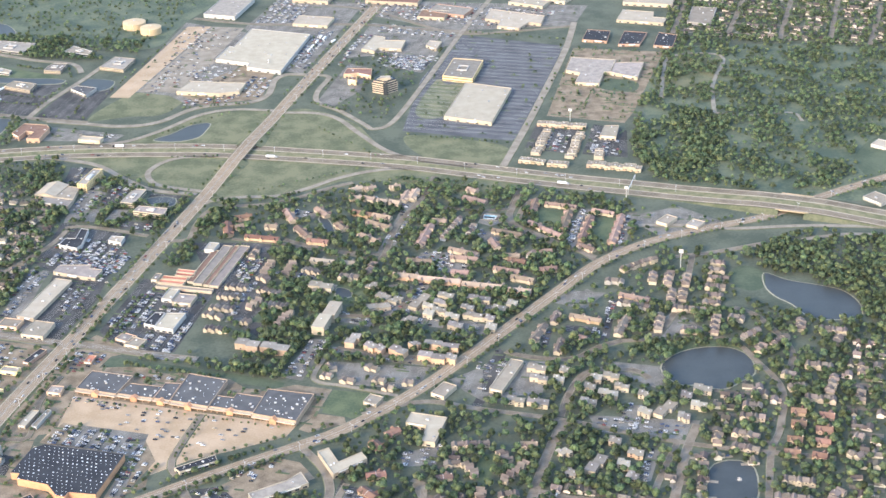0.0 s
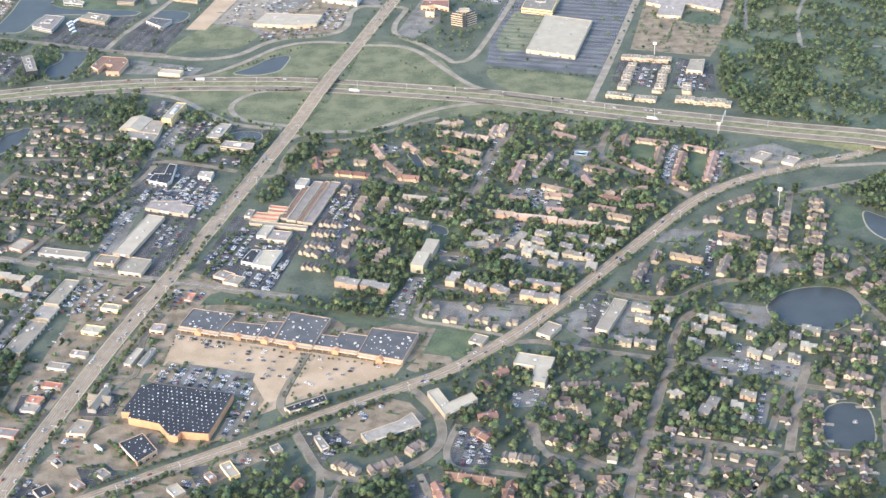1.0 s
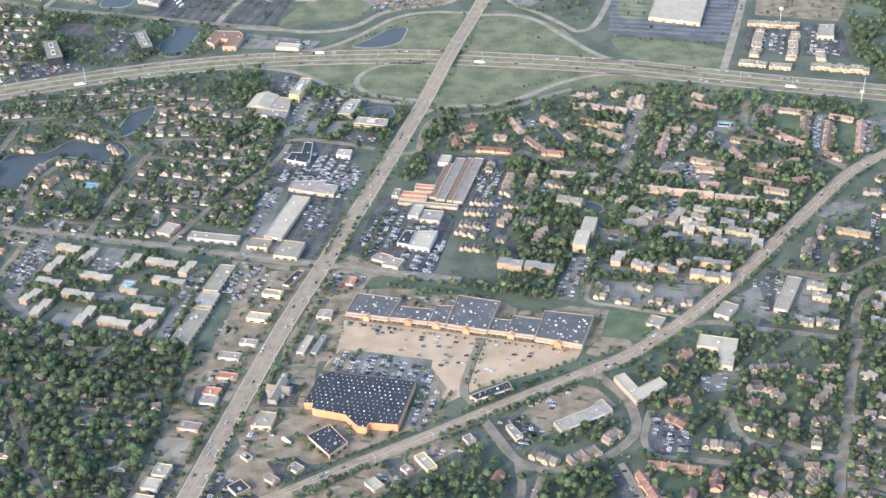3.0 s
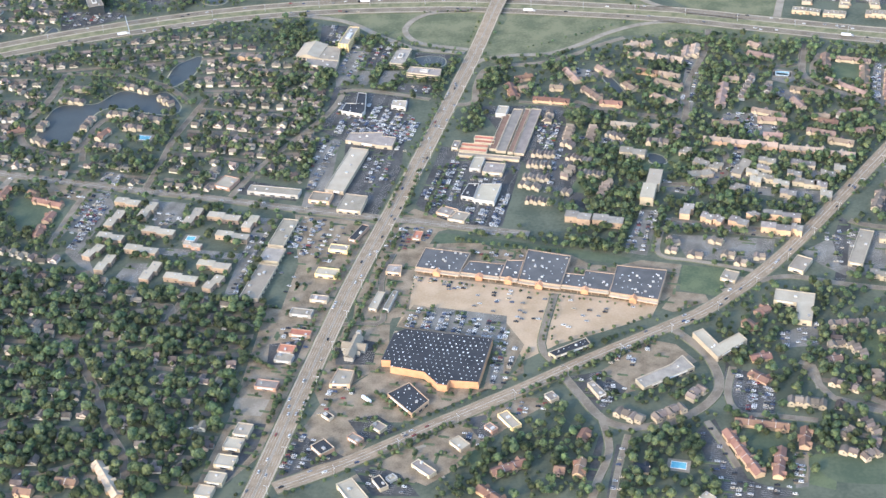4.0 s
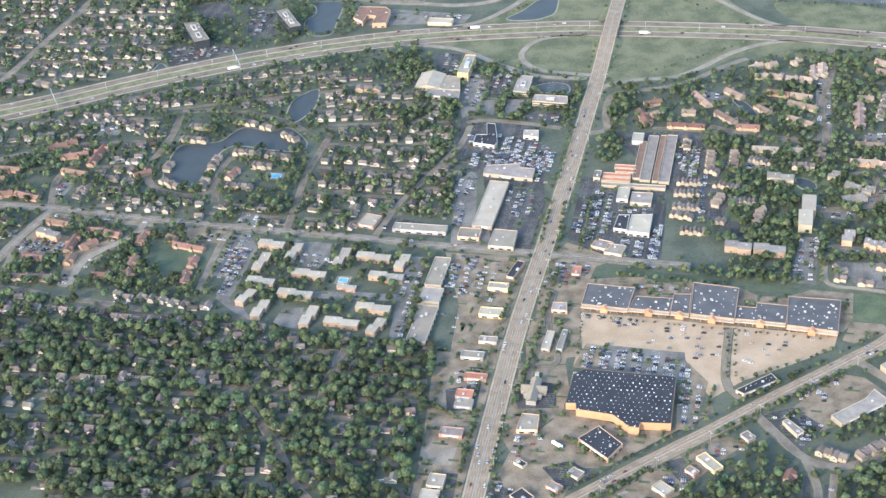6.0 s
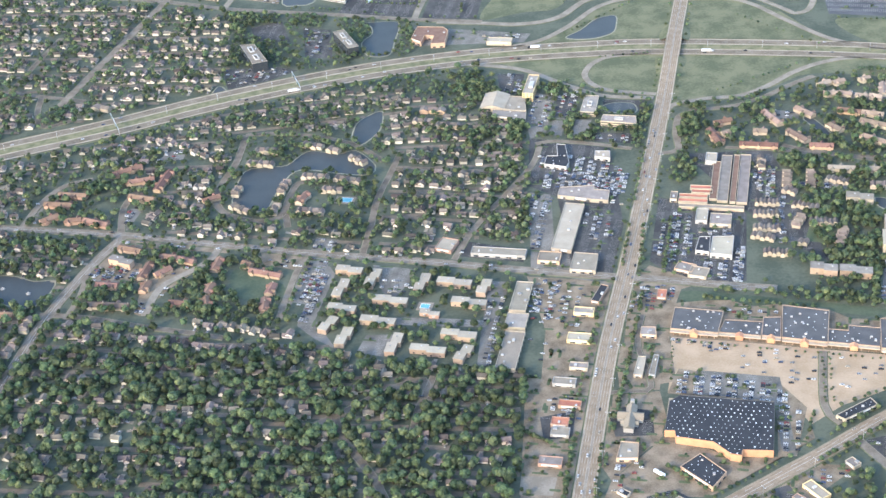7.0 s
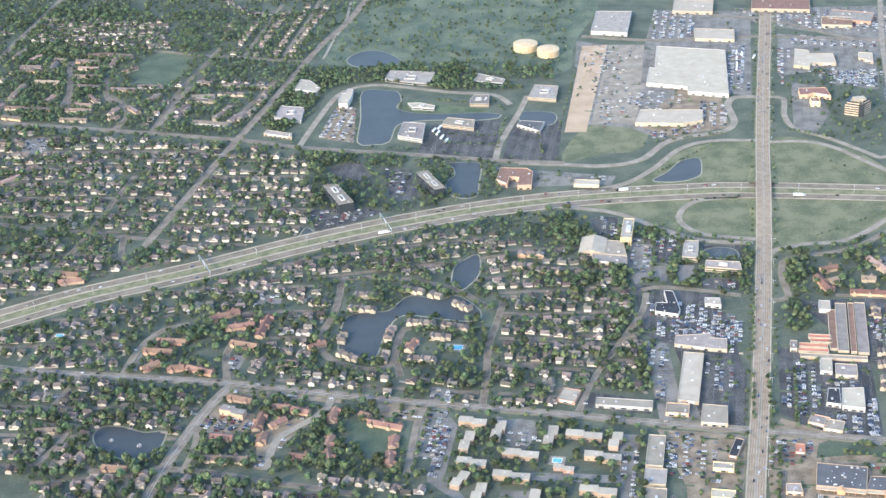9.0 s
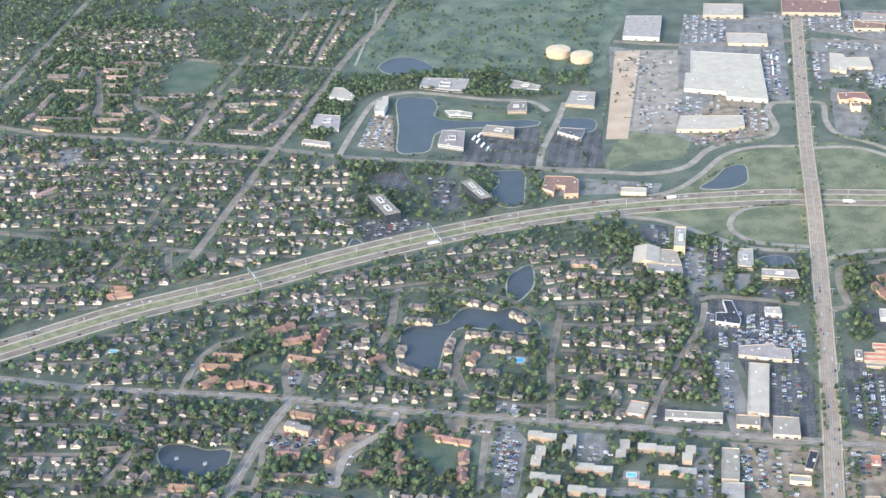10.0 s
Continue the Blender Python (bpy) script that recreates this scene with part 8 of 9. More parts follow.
def joined(name, items, mats, label, category):
    """Many alike things as one mesh. items: (vertices, faces, material index, x, y, z, angle, scale, tone)."""
    vs, fs, ms, tones, base = [], [], [], [], 0
    for v, f, m, x, y, z, ang, sc, tone in items:
        a = radians(ang)
        r = np.array(((math.cos(a), math.sin(a), 0), (-math.sin(a), math.cos(a), 0), (0, 0, 1)))
        vs.append((v * sc) @ r + (x, y, z))
        fs.append([tuple(base + i for i in q) for q in f])
        ms.append(m)
        tones.append(np.full(len(v), tone))
        base += len(v)
    me = bpy.data.meshes.new(name)
    me.from_pydata(np.concatenate(vs) * K, [], list(itertools.chain.from_iterable(fs)))
    for m in mats:
        me.materials.append(MATS[m])
    me.polygons.foreach_set("material_index", np.concatenate(ms).astype(np.int32))
    me.attributes.new("tone", "FLOAT", "POINT").data.foreach_set("value", np.concatenate(tones).astype(np.float32))
    me.update()
    return tagged(new(name, me), label, category, kind="stuff")


def geo_arrays(*geos):
    g = Geo()
    for k, h in enumerate(geos):
        i = len(g.v)
        g.v += h.v
        g.f += [tuple(i + a for a in q) for q in h.f]
        g.m += [m + k for m in h.m]
    return np.array(g.v, float), g.f, np.array(g.m)


# the rest of the suburbs' houses: walls (0), roofs (1), gable ends (2)
HOUSE_ARR = []
for base in HOUSE_BASE:
    v, f, m = geo_arrays(base[5], base[6])
    HOUSE_ARR.append((v, f, m))
rest = NEAR_HOUSES[245:] + FAR_HOUSES
tone_rnd = random.Random(8)
joined("suburb_houses", [(*HOUSE_ARR[k], x, y, 0, a, 1.0, tone_rnd.random()) for x, y, a, k in rest], ("w_house_far", "r_house_far", "w_house_far"), "many pale houses with grey and brown shingle roofs", "houses")


# ---- cars ----
def car_geo(kind, sides=6):
    """Body and glasshouse of a car or van, nose along +x, with the wheels' lower halves."""
    L, W, belt, top = ((4.6, 1.85, 0.95, 1.45), (4.8, 1.95, 1.1, 1.8), (5.4, 2.0, 1.1, 1.9))[kind]
    body, glass, wheels = Geo(), Geo(), Geo()
    a, b = L / 2, W / 2
    ring = [(-a, -b * 0.85), (-a * 0.93, -b), (a * 0.9, -b), (a, -b * 0.75), (a, b * 0.75), (a * 0.9, b), (-a * 0.93, b), (-a, b * 0.85)]
    body.prism(ring, 0.28, belt)
    x0, x1, x2, x3 = ((-a * 0.75, -a * 0.42, a * 0.12, a * 0.48), (-a * 0.96, -a * 0.8, a * 0.15, a * 0.48), (-a * 0.2, -a * 0.12, a * 0.3, a * 0.55))[kind]
    i = len(glass.v)
    glass.v += [(x0, -b * 0.93, belt), (x3, -b * 0.93, belt), (x3, b * 0.93, belt), (x0, b * 0.93, belt), (x1, -b * 0.78, top - 0.06), (x2, -b * 0.78, top - 0.06), (x2, b * 0.78, top - 0.06), (x1, b * 0.78, top - 0.06)]
    for q in ((0, 1, 5, 4), (1, 2, 6, 5), (2, 3, 7, 6), (3, 0, 4, 7)):
        glass.f.append(q)
        glass.m.append(0)
    body.box(x1, x2, -b * 0.8, b * 0.8, top - 0.06, top)
    for wx, wy in itertools.product((-a * 0.62, a * 0.62), (-b, b)):
        n = sides
        disc = [(wx + 0.34 * math.cos(t * math.tau / n), 0.34 + 0.34 * math.sin(t * math.tau / n)) for t in range(n)]
        y0, y1 = wy - 0.11, wy + 0.03 if wy > 0 else wy + 0.11
        wheels.poly([(px, y1, pz) for px, pz in disc]).poly([(px, y0, pz) for px, pz in reversed(disc)])
        for t in range(n):
            (xa, za), (xb, zb) = disc[t], disc[(t + 1) % n]
            wheels.poly([(xa, y0, za), (xb, y0, zb), (xb, y1, zb), (xa, y1, za)])
    return body, glass, wheels


CAR_GEO = [car_geo(k) for k in range(3)]
CAR_MESH = []
for body, glass, wheels in CAR_GEO:
    whole = Geo()
    for k, g in enumerate((body, wheels)):
        i = len(whole.v)
        whole.v += g.v
        whole.f += [tuple(i + a for a in q) for q in g.f]
        whole.m += [k] * len(g.f)
    CAR_MESH.append((whole.mesh("car", "car_paint", "tyre"), glass.mesh("glasshouse", "glass")))
CARS = list(DRIVES)


def car(x, y, ang, kind, z=0.35):
    e = new("car", CAR_MESH[kind][0])
    e.matrix_world = at(x, y, ang, z)
    tagged(e, ("saloon car on the grey paving", "tall estate car on the grey paving", "pick-up truck on the grey paving")[kind], "car", "cars")
    part("glasshouse", CAR_MESH[kind][1], None, e, "dark tinted glass")


def parked(density, pts):
    """Cars in stalls, in double rows along the street grid."""
    c, s = math.cos(radians(GRID)), math.sin(radians(GRID))
    p = np.array(pts, float)
    q = np.stack([p[:, 0] * c + p[:, 1] * s, -p[:, 0] * s + p[:, 1] * c], 1)
    rnd = random.Random(int(abs(p).sum()))
    u, k = q[:, 0].min() + 2, 0
    while u < q[:, 0].max():
        for v in np.arange(q[:, 1].min(), q[:, 1].max(), 2.9):
            x, y = u * c - v * s, u * s + v * c
            if rnd.random() < density * 0.8 and inside(p, np.array([x]), np.array([y]))[0] and busy(x, y) < 3:
                CARS.append((x + rnd.uniform(-0.4, 0.4), y + rnd.uniform(-0.2, 0.2), GRID + rnd.choice((0, 180)) + rnd.uniform(-3, 3), rnd.choice((0, 0, 1, 1, 2)), 0.38))
        u += 5.6 if k % 2 == 0 else 11.5
        k += 1


parked(0.95, [(95, 1379), (187, 1339), (193, 1310), (181, 1309), (81, 1344)])
parked(0.7, [(180, 1307), (201, 1296), (179, 1234), (162, 1234)])
parked(0.5, [(96, 1442), (160, 1415), (153, 1405), (95, 1428)])
parked(0.75, [(44, 1868), (110, 1816), (90, 1721), (66, 1739), (71, 1775), (27, 1781), (-3, 1784), (6, 1870)])
parked(0.5, [(-32, 1773), (12, 1760), (-18, 1650), (-39, 1639)])
parked(0.55, [(40, 1720), (75, 1701), (66, 1654), (34, 1651)])
parked(0.9, [(146, 1700), (170, 1683), (153, 1610), (124, 1581), (109, 1615)])
parked(0.9, [(165, 1589), (205, 1577), (194, 1534), (155, 1545)])
parked(0.6, [(183, 1667), (213, 1650), (204, 1630), (163, 1642)])
parked(0.3, [(-38, 1568), (28, 1547), (7, 1472), (-38, 1483), (-57, 1491)])
parked(0.2, [(-57, 1468), (-25, 1464), (-38, 1421), (-63, 1424)])
parked(0.1, [(101, 1433), (335, 1353), (243, 1307), (186, 1333)])
parked(0.7, [(-286, 1629), (-273, 1634), (-295, 1530), (-312, 1538)])
parked(0.5, [(-217, 1614), (-174, 1596), (-187, 1579), (-213, 1569)])
parked(0.5, [(-98, 1544), (-72, 1565), (-106, 1417), (-113, 1429)])
parked(0.5, [(311, 1299), (341, 1286), (317, 1250), (288, 1253)])
parked(0.5, [(411, 1231), (450, 1199), (438, 1178), (410, 1176)])
parked(0.4, [(195, 1207), (228, 1195), (186, 1177), (171, 1188)])
parked(0.5, [(112, 1150), (152, 1168), (155, 1142), (132, 1136)])
parked(0.5, [(367, 1549), (388, 1547), (360, 1461), (338, 1470)])
parked(0.4, [(-8, 1274), (26, 1234), (-20, 1185)])
parked(0.4, [(53, 2084), (87, 2051), (59, 1956), (32, 1977)])
parked(0.9, [(745, 1893), (756, 1888), (725, 1786), (714, 1798)])
parked(0.8, [(808, 1868), (814, 1863), (788, 1773), (782, 1779)])
parked(0.4, [(686, 1562), (726, 1550), (721, 1534), (681, 1546)])
parked(0.4, [(746, 1616), (758, 1620), (735, 1530), (724, 1523)])
parked(0.3, [(653, 1541), (667, 1553), (659, 1519), (649, 1504)])
parked(0.4, [(555, 1580), (586, 1569), (581, 1547), (554, 1560)])
parked(0.4, [(518, 1591), (534, 1584), (530, 1567), (514, 1574)])
parked(0.9, [(209, 1608), (218, 1606), (190, 1516), (181, 1517)])
parked(0.5, [(283, 1712), (294, 1707), (262, 1603), (252, 1605)])
parked(0.5, [(270, 1778), (295, 1773), (279, 1724), (260, 1727)])
parked(0.6, [(-664, 1837), (-653, 1873), (-643, 1858), (-649, 1816)])
parked(0.7, [(-542, 1786), (-528, 1835), (-511, 1832), (-528, 1781)])
parked(0.4, [(-505, 1949), (-491, 1980), (-464, 1979), (-468, 1954)])
parked(0.7, [(259, 2949), (328, 2917), (292, 2785), (222, 2801)])
parked(0.7, [(350, 2743), (384, 2735), (326, 2531), (293, 2538)])
parked(0.5, [(429, 2711), (449, 2706), (396, 2541), (383, 2544)])
parked(0.5, [(436, 2611), (572, 2568), (538, 2498), (470, 2525)])
parked(0.3, [(-33, 2264), (34, 2250), (23, 2232), (-36, 2244)])
parked(0.5, [(-559, 1695), (-512, 1693), (-518, 1665), (-564, 1666)])
parked(0.5, [(-302, 1634), (-275, 1642), (-295, 1555), (-313, 1568)])
parked(0.15, [(82, 2755), (133, 2783), (135, 2530), (58, 2425)])
parked(0.6, [(728, 2190), (763, 2175), (746, 2107), (716, 2110)])
parked(0.6, [(793, 2196), (811, 2194), (781, 2104), (830, 2077), (835, 2168)])
parked(0.3, [(566, 1482), (606, 1479), (582, 1416), (562, 1418)])
parked(0.5, [(698, 1346), (789, 1322), (780, 1305), (695, 1323)])
parked(0.5, [(490, 2581), (561, 2558), (529, 2502), (489, 2521)])
parked(0.5, [(416, 2910), (826, 2808), (708, 2718), (450, 2816)])
parked(0.7, [(65, 1549), (121, 1537), (113, 1513), (64, 1525)])
parked(0.5, [(151, 1491), (220, 1469), (216, 1460), (150, 1479)])
parked(0.85, [(500, 2586), (556, 2561), (536, 2503), (479, 2531)])
parked(0.5, [(471, 2767), (613, 2706), (596, 2672), (458, 2723)])
parked(0.2, [(121, 2788), (188, 2764), (153, 2647), (97, 2665)])
parked(0.1, [(79, 2597), (142, 2571), (105, 2445), (49, 2468)])
parked(0.35, [(146, 2570), (218, 2542), (192, 2474), (124, 2488)])
parked(0.7, [(236, 2501), (278, 2480), (254, 2391), (211, 2400)])
parked(0.6, [(127, 2395), (217, 2405), (211, 2384), (128, 2361)])
parked(0.6, [(476, 1292), (520, 1310), (511, 1268), (473, 1267)])
parked(0.6, [(415, 1235), (448, 1197), (442, 1169), (409, 1169)])
parked(0.3, [(-31, 1173), (16, 1138), (-47, 1109)])
parked(0.4, [(26, 1115), (45, 1120), (85, 1077), (46, 1080)])
parked(0.35, [(251, 1238), (280, 1244), (302, 1214), (273, 1186)])
parked(0.35, [(-64, 1325), (-28, 1329), (-63, 1292)])
parked(0.4, [(399, 1524), (448, 1506), (540, 1481), (542, 1491), (450, 1515)])
parked(0.5, [(269, 1765), (290, 1758), (277, 1712), (260, 1722)])
parked(0.5, [(-486, 1633), (-472, 1647), (-465, 1637), (-483, 1607), (-495, 1584), (-503, 1590)])
parked(0.6, [(-565, 1681), (-545, 1701), (-507, 1684), (-500, 1670), (-541, 1669)])
parked(0.3, [(-362, 1690), (-306, 1666), (-311, 1648), (-352, 1667)])
parked(0.5, [(733, 1374), (751, 1366), (736, 1327), (719, 1334)])
parked(0.5, [(743, 1282), (755, 1276), (736, 1220), (721, 1219)])
parked(0.3, [(575, 1465), (598, 1512), (605, 1496), (578, 1411)])
parked(0.6, [(-363, 2607), (-332, 2595), (-344, 2451), (-399, 2481)])
parked(0.4, [(366, 1145), (375, 1144), (388, 1065), (432, 1055), (437, 1044), (377, 1046), (363, 1095)])
parked(0.7, [(447, 1102), (460, 1101), (449, 1061), (436, 1059)])
parked(0.5, [(284, 1127), (291, 1126), (270, 1052), (262, 1053)])
parked(0.8, [(37, 1819), (120, 1798), (101, 1748), (28, 1775)])
parked(0.5, [(26, 2046), (49, 2028), (24, 1938), (5, 1966)])
parked(0.4, [(90, 1915), (136, 1903), (134, 1882), (86, 1897)])
parked(0.5, [(-6, 2119), (14, 2112), (4, 2058), (-16, 2062)])
parked(0.6, [(-878, 2568), (-840, 2573), (-840, 2515), (-879, 2524)])
parked(0.6, [(472, 1646), (516, 1636), (505, 1606), (464, 1616)])
parked(0.6, [(509, 1693), (522, 1692), (502, 1624), (490, 1630)])
parked(0.6, [(538, 1762), (556, 1756), (547, 1716), (529, 1725)])
parked(0.6, [(349, 1735), (371, 1727), (365, 1706), (344, 1714)])
parked(0.6, [(335, 1935), (368, 1922), (361, 1901), (331, 1913)])
parked(0.6, [(597, 1842), (625, 1828), (617, 1802), (589, 1815)])
parked(0.5, [(744, 1899), (762, 1896), (722, 1773), (709, 1791)])
parked(0.5, [(533, 1746), (578, 1741), (561, 1715), (522, 1725)])
parked(0.5, [(275, 1795), (297, 1773), (267, 1607), (259, 1629)])
parked(0.4, [(-119, 1667), (-44, 1635), (-47, 1620), (-121, 1649)])
parked(0.4, [(-420, 2218), (-346, 2213), (-315, 2196), (-411, 2141)])
parked(0.3, [(-300, 2342), (-263, 2324), (-261, 2233), (-300, 2240)])

parked(0.6, [(-560, 1700), (-505, 1680), (-504, 1660), (-566, 1676)])
parked(0.3, [(-541, 1761), (-472, 1739), (-402, 1716), (-402, 1706), (-471, 1727), (-537, 1745)])
parked(0.35, [(-466, 1650), (-440, 1673), (-446, 1684), (-473, 1658)])
parked(0.6, [(-288, 1717), (-263, 1706), (-301, 1576), (-319, 1584)])
parked(0.45, [(-48, 1585), (-8, 1573), (-17, 1496), (-49, 1500)])
parked(0.3, [(-22, 1315), (-52, 1319), (-51, 1358), (-21, 1355)])
parked(0.3, [(-43, 1190), (-54, 1141), (-28, 1122), (1, 1168)])
parked(0.35, [(70, 1532), (121, 1528), (103, 1486), (61, 1504)])
parked(0.45, [(497, 1961), (517, 1958), (467, 1770), (448, 1773)])
parked(0.45, [(511, 1779), (555, 1776), (545, 1738), (499, 1738)])
parked(0.45, [(434, 1973), (500, 1943), (494, 1922), (430, 1956)])
parked(0.45, [(481, 1670), (495, 1661), (467, 1590), (450, 1592)])
parked(0.45, [(406, 1618), (449, 1592), (444, 1576), (401, 1595)])
parked(0.45, [(507, 1605), (520, 1603), (505, 1566), (491, 1570)])
parked(0.45, [(395, 1532), (546, 1480), (542, 1465), (388, 1515)])
parked(0.45, [(278, 1800), (296, 1798), (280, 1729), (263, 1732)])
parked(0.45, [(316, 1742), (379, 1726), (376, 1712), (312, 1725)])

def traffic(name, every, lanes, seed):
    line, width = ROADS[name]
    rnd = random.Random(seed)
    s = 0.0
    for a, b in zip(line, line[1:]):
        t = (b - a).normalized()
        n = Vector((-t.y, t.x))
        s += (b - a).length
        for lane in lanes:
            if rnd.random() < (b - a).length / every:
                p = a + n * lane + t * rnd.uniform(0, 6)
                if all((p - Vector((h[0], h[1]))).length > 260 for h in BRIDGES.get(name, [])):
                    CARS.append((p.x, p.y, math.degrees(math.atan2(t.y, t.x)) + (180 if lane > 0 else 0), rnd.choice((0, 0, 1, 2)), 0.9 if name in BRIDGES else 0.7))


traffic("main_road", 100, (-8.2, -5.4, -2.6, 2.6, 5.4, 8.2), 1)
traffic("freeway", 170, (-21.4, -17.2, -13, 13, 17.2, 21.4), 2)
traffic("diagonal", 100, (-5.6, -2.2, 2.2, 5.6), 3)
traffic("cross", 130, (-3, 3), 4)

CARS.sort(key=lambda k: abs(k[0] - 120) + abs(k[1] - 1450))
for spot in CARS[:300]:
    car(*spot)
CAR_ARR = [geo_arrays(*car_geo(k, 4)) for k in range(3)]
CAR_ARR += [geo_arrays(*car_geo(k, 4)[:2]) for k in range(3)]
joined("parked_cars", [(*CAR_ARR[k if y < 1600 else k + 3], x, y, z, a, 1.0, tone_rnd.random()) for x, y, a, k, z in CARS[300:]], ("car_paint_far", "glass", "tyre"), "many parked cars of mixed colours on asphalt", "cars")


# ---- trees ----
def crown_arrays(seed, leaves, bumps=2):
    """A lumpy crown about 1 unit in radius: uneven lobes with ragged leaf clumps standing out of them."""
    rnd = np.random.RandomState(seed)
    bm = bmesh.new()
    bmesh.ops.create_icosphere(bm, subdivisions=bumps, radius=1.0)
    lobes = rnd.normal(size=(9, 3))
    lobes /= np.linalg.norm(lobes, axis=1)[:, None]
    v = np.array([p.co[:] for p in bm.verts])
    f = [tuple(q.index for q in face.verts) for face in bm.faces]
    bm.free()
    v /= np.linalg.norm(v, axis=1)[:, None]
    r = 0.56 + 0.4 * np.max(np.clip(v @ lobes.T, 0, 1) ** 5, axis=1) + rnd.uniform(-0.13, 0.13, len(v))
    v = v * r[:, None] * (1, 1, 0.82)
    n0 = len(v)
    dirs = rnd.normal(size=(leaves, 3))
    dirs[:, 2] = np.abs(dirs[:, 2]) * 1.0 - 0.25
    dirs /= np.linalg.norm(dirs, axis=1)[:, None]
    rad = 0.66 + 0.38 * np.max(np.clip(dirs @ lobes.T, 0, 1) ** 4, axis=1)
    extra, faces = [], list(f)
    for d, k in zip(dirs, rad):
        c = d * k * (1, 1, 0.82)
        a = np.cross(d, rnd.normal(size=3))
        a /= np.linalg.norm(a)
        b = np.cross(d, a) + d * rnd.uniform(-0.7, 0.7)
        s = rnd.uniform(0.13, 0.27) if bumps > 2 else rnd.uniform(0.15, 0.32) if bumps > 1 else rnd.uniform(0.26, 0.5)
        i = n0 + len(extra)
        extra += [c - a * s, c + b * s * 0.8, c + a * s * 1.1, c - b * s * 0.9]
        faces.append((i, i + 1, i + 2, i + 3))
    v = np.concatenate([v, np.array(extra)]) if extra else v
    return v, faces


CROWNS_NEAR = [crown_arrays(40 + k, 150, 3) for k in range(5)]
CROWNS_FAR = [crown_arrays(10 + k, 26 if k < 6 else 12, 1) for k in range(12)] + [crown_arrays(70 + k, 58, 2) for k in range(6)]
TREES = []
ROOTED = set()


def trees(spacing, kind, pts):
    p = np.array(pts, float)
    rnd = np.random.RandomState(int(abs(p).sum()) % 99991)
    (xa, ya), (xb, yb) = p.min(0), p.max(0)
    gx, gy = np.meshgrid(np.arange(xa, xb, spacing), np.arange(ya, yb, spacing))
    gx = gx + rnd.uniform(-0.5, 0.5, gx.shape) * spacing
    gy = gy + rnd.uniform(-0.5, 0.5, gy.shape) * spacing
    clump = np.array([[noise.noise((float(a) / 55, float(b) / 55, 3.0)) for a, b in zip(r, s)] for r, s in zip(gx, gy)])
    if kind == "big":
        clump = np.array([[noise.noise((float(a) / 24, float(b) / 24, 8.0)) for a, b in zip(r, s)] for r, s in zip(gx, gy)])
    chance = np.clip(0.66 + 1.9 * clump, 0.08, 0.97) if kind == "park" else 0.84 + 1.3 * clump if kind == "big" else 0.76 + 1.0 * clump if kind == "street" else 0.84 + 0.6 * clump
    ok = inside(p, gx, gy) & (busy(gx, gy) < 2) & (rnd.uniform(0, 1, gx.shape) < chance)
    for x, y in zip(gx[ok], gy[ok]):
        size = 6.4 if kind in ("street", "big") else 4.8
        cell = (int(x // size), int(y // size), size)
        if cell in ROOTED:
            continue
        ROOTED.add(cell)
        r = 2.6 + 4.4 * rnd.uniform(0, 1) ** 1.25 if kind == "big" else 2.2 + 3.5 * rnd.uniform(0, 1) ** 1.5 if kind == "street" else 2.1 + 2.9 * rnd.uniform(0, 1) ** 1.2
        TREES.append((x, y, r * (0.85 if spacing > 12 else 1.0), rnd.uniform(0, 360), rnd.uniform(0, 1)))


trees(8.1, "big", [(-418, 1485), (-222, 1447), (-56, 1396), (-98, 1210), (-131, 1096), (-196, 1112), (-223, 1163), (-353, 1127)])
trees(8.9, "street", [(-805, 1973), (-562, 2054), (-200, 2142), (-49, 2159), (-2, 1959), (10, 1902), (-129, 1641), (-432, 1742), (-786, 1842)])
trees(8.9, "street", [(-784, 1828), (-542, 1761), (-617, 1521), (-741, 1541)])
trees(8.9, "street", [(-580, 1601), (-396, 1523), (-348, 1505), (-349, 1478), (-617, 1521)])
trees(10.3, "street", [(-535, 1753), (-338, 1688), (-332, 1561), (-471, 1583), (-561, 1609)])
trees(8.9, "street", [(-902, 2628), (-427, 2438), (-338, 2388), (-381, 2122), (-665, 2073), (-810, 2004)])
trees(9.2, "mid", [(-994, 3242), (-322, 3085), (-424, 2772), (-537, 2506), (-906, 2654)])
trees(6.5, "mid", [(-424, 2800), (-124, 2721), (-38, 2609), (-172, 2637), (-286, 2702), (-366, 2692), (-463, 2491), (-492, 2555)])
trees(14, "park", [(-355, 3093), (138, 3079), (30, 2673), (-363, 2787)])
trees(8.9, "street", [(-427, 2427), (-120, 2333), (-147, 2178), (-429, 2114)])
trees(7.6, "mid", [(55, 2093), (95, 2050), (186, 1995), (136, 1863), (20, 1915)])
trees(7.4, "park", [(1000, 2652), (1374, 2515), (1236, 1911), (1128, 1942), (974, 1926), (851, 1989), (872, 2237)])
trees(7.0, "street", [(869, 2211), (1047, 2285), (955, 1952), (865, 1977), (867, 2033), (846, 2081)])
trees(8.0, "street", [(-290, 2792), (24, 2716), (13, 2644), (-65, 2666), (-126, 2722), (-285, 2741)])
trees(7.6, "mid", [(1035, 2857), (1496, 2803), (1406, 2512), (1000, 2652)])
trees(9.5, "street", [(213, 1968), (362, 1994), (498, 2033), (648, 1988), (801, 1933), (861, 1850), (680, 1653), (575, 1522), (470, 1425), (389, 1497), (335, 1501), (262, 1563)])
trees(10.5, "street", [(592, 1467), (690, 1614), (846, 1762), (934, 1737), (912, 1565), (1085, 1550), (985, 1153), (501, 1190), (468, 1341), (534, 1383)])
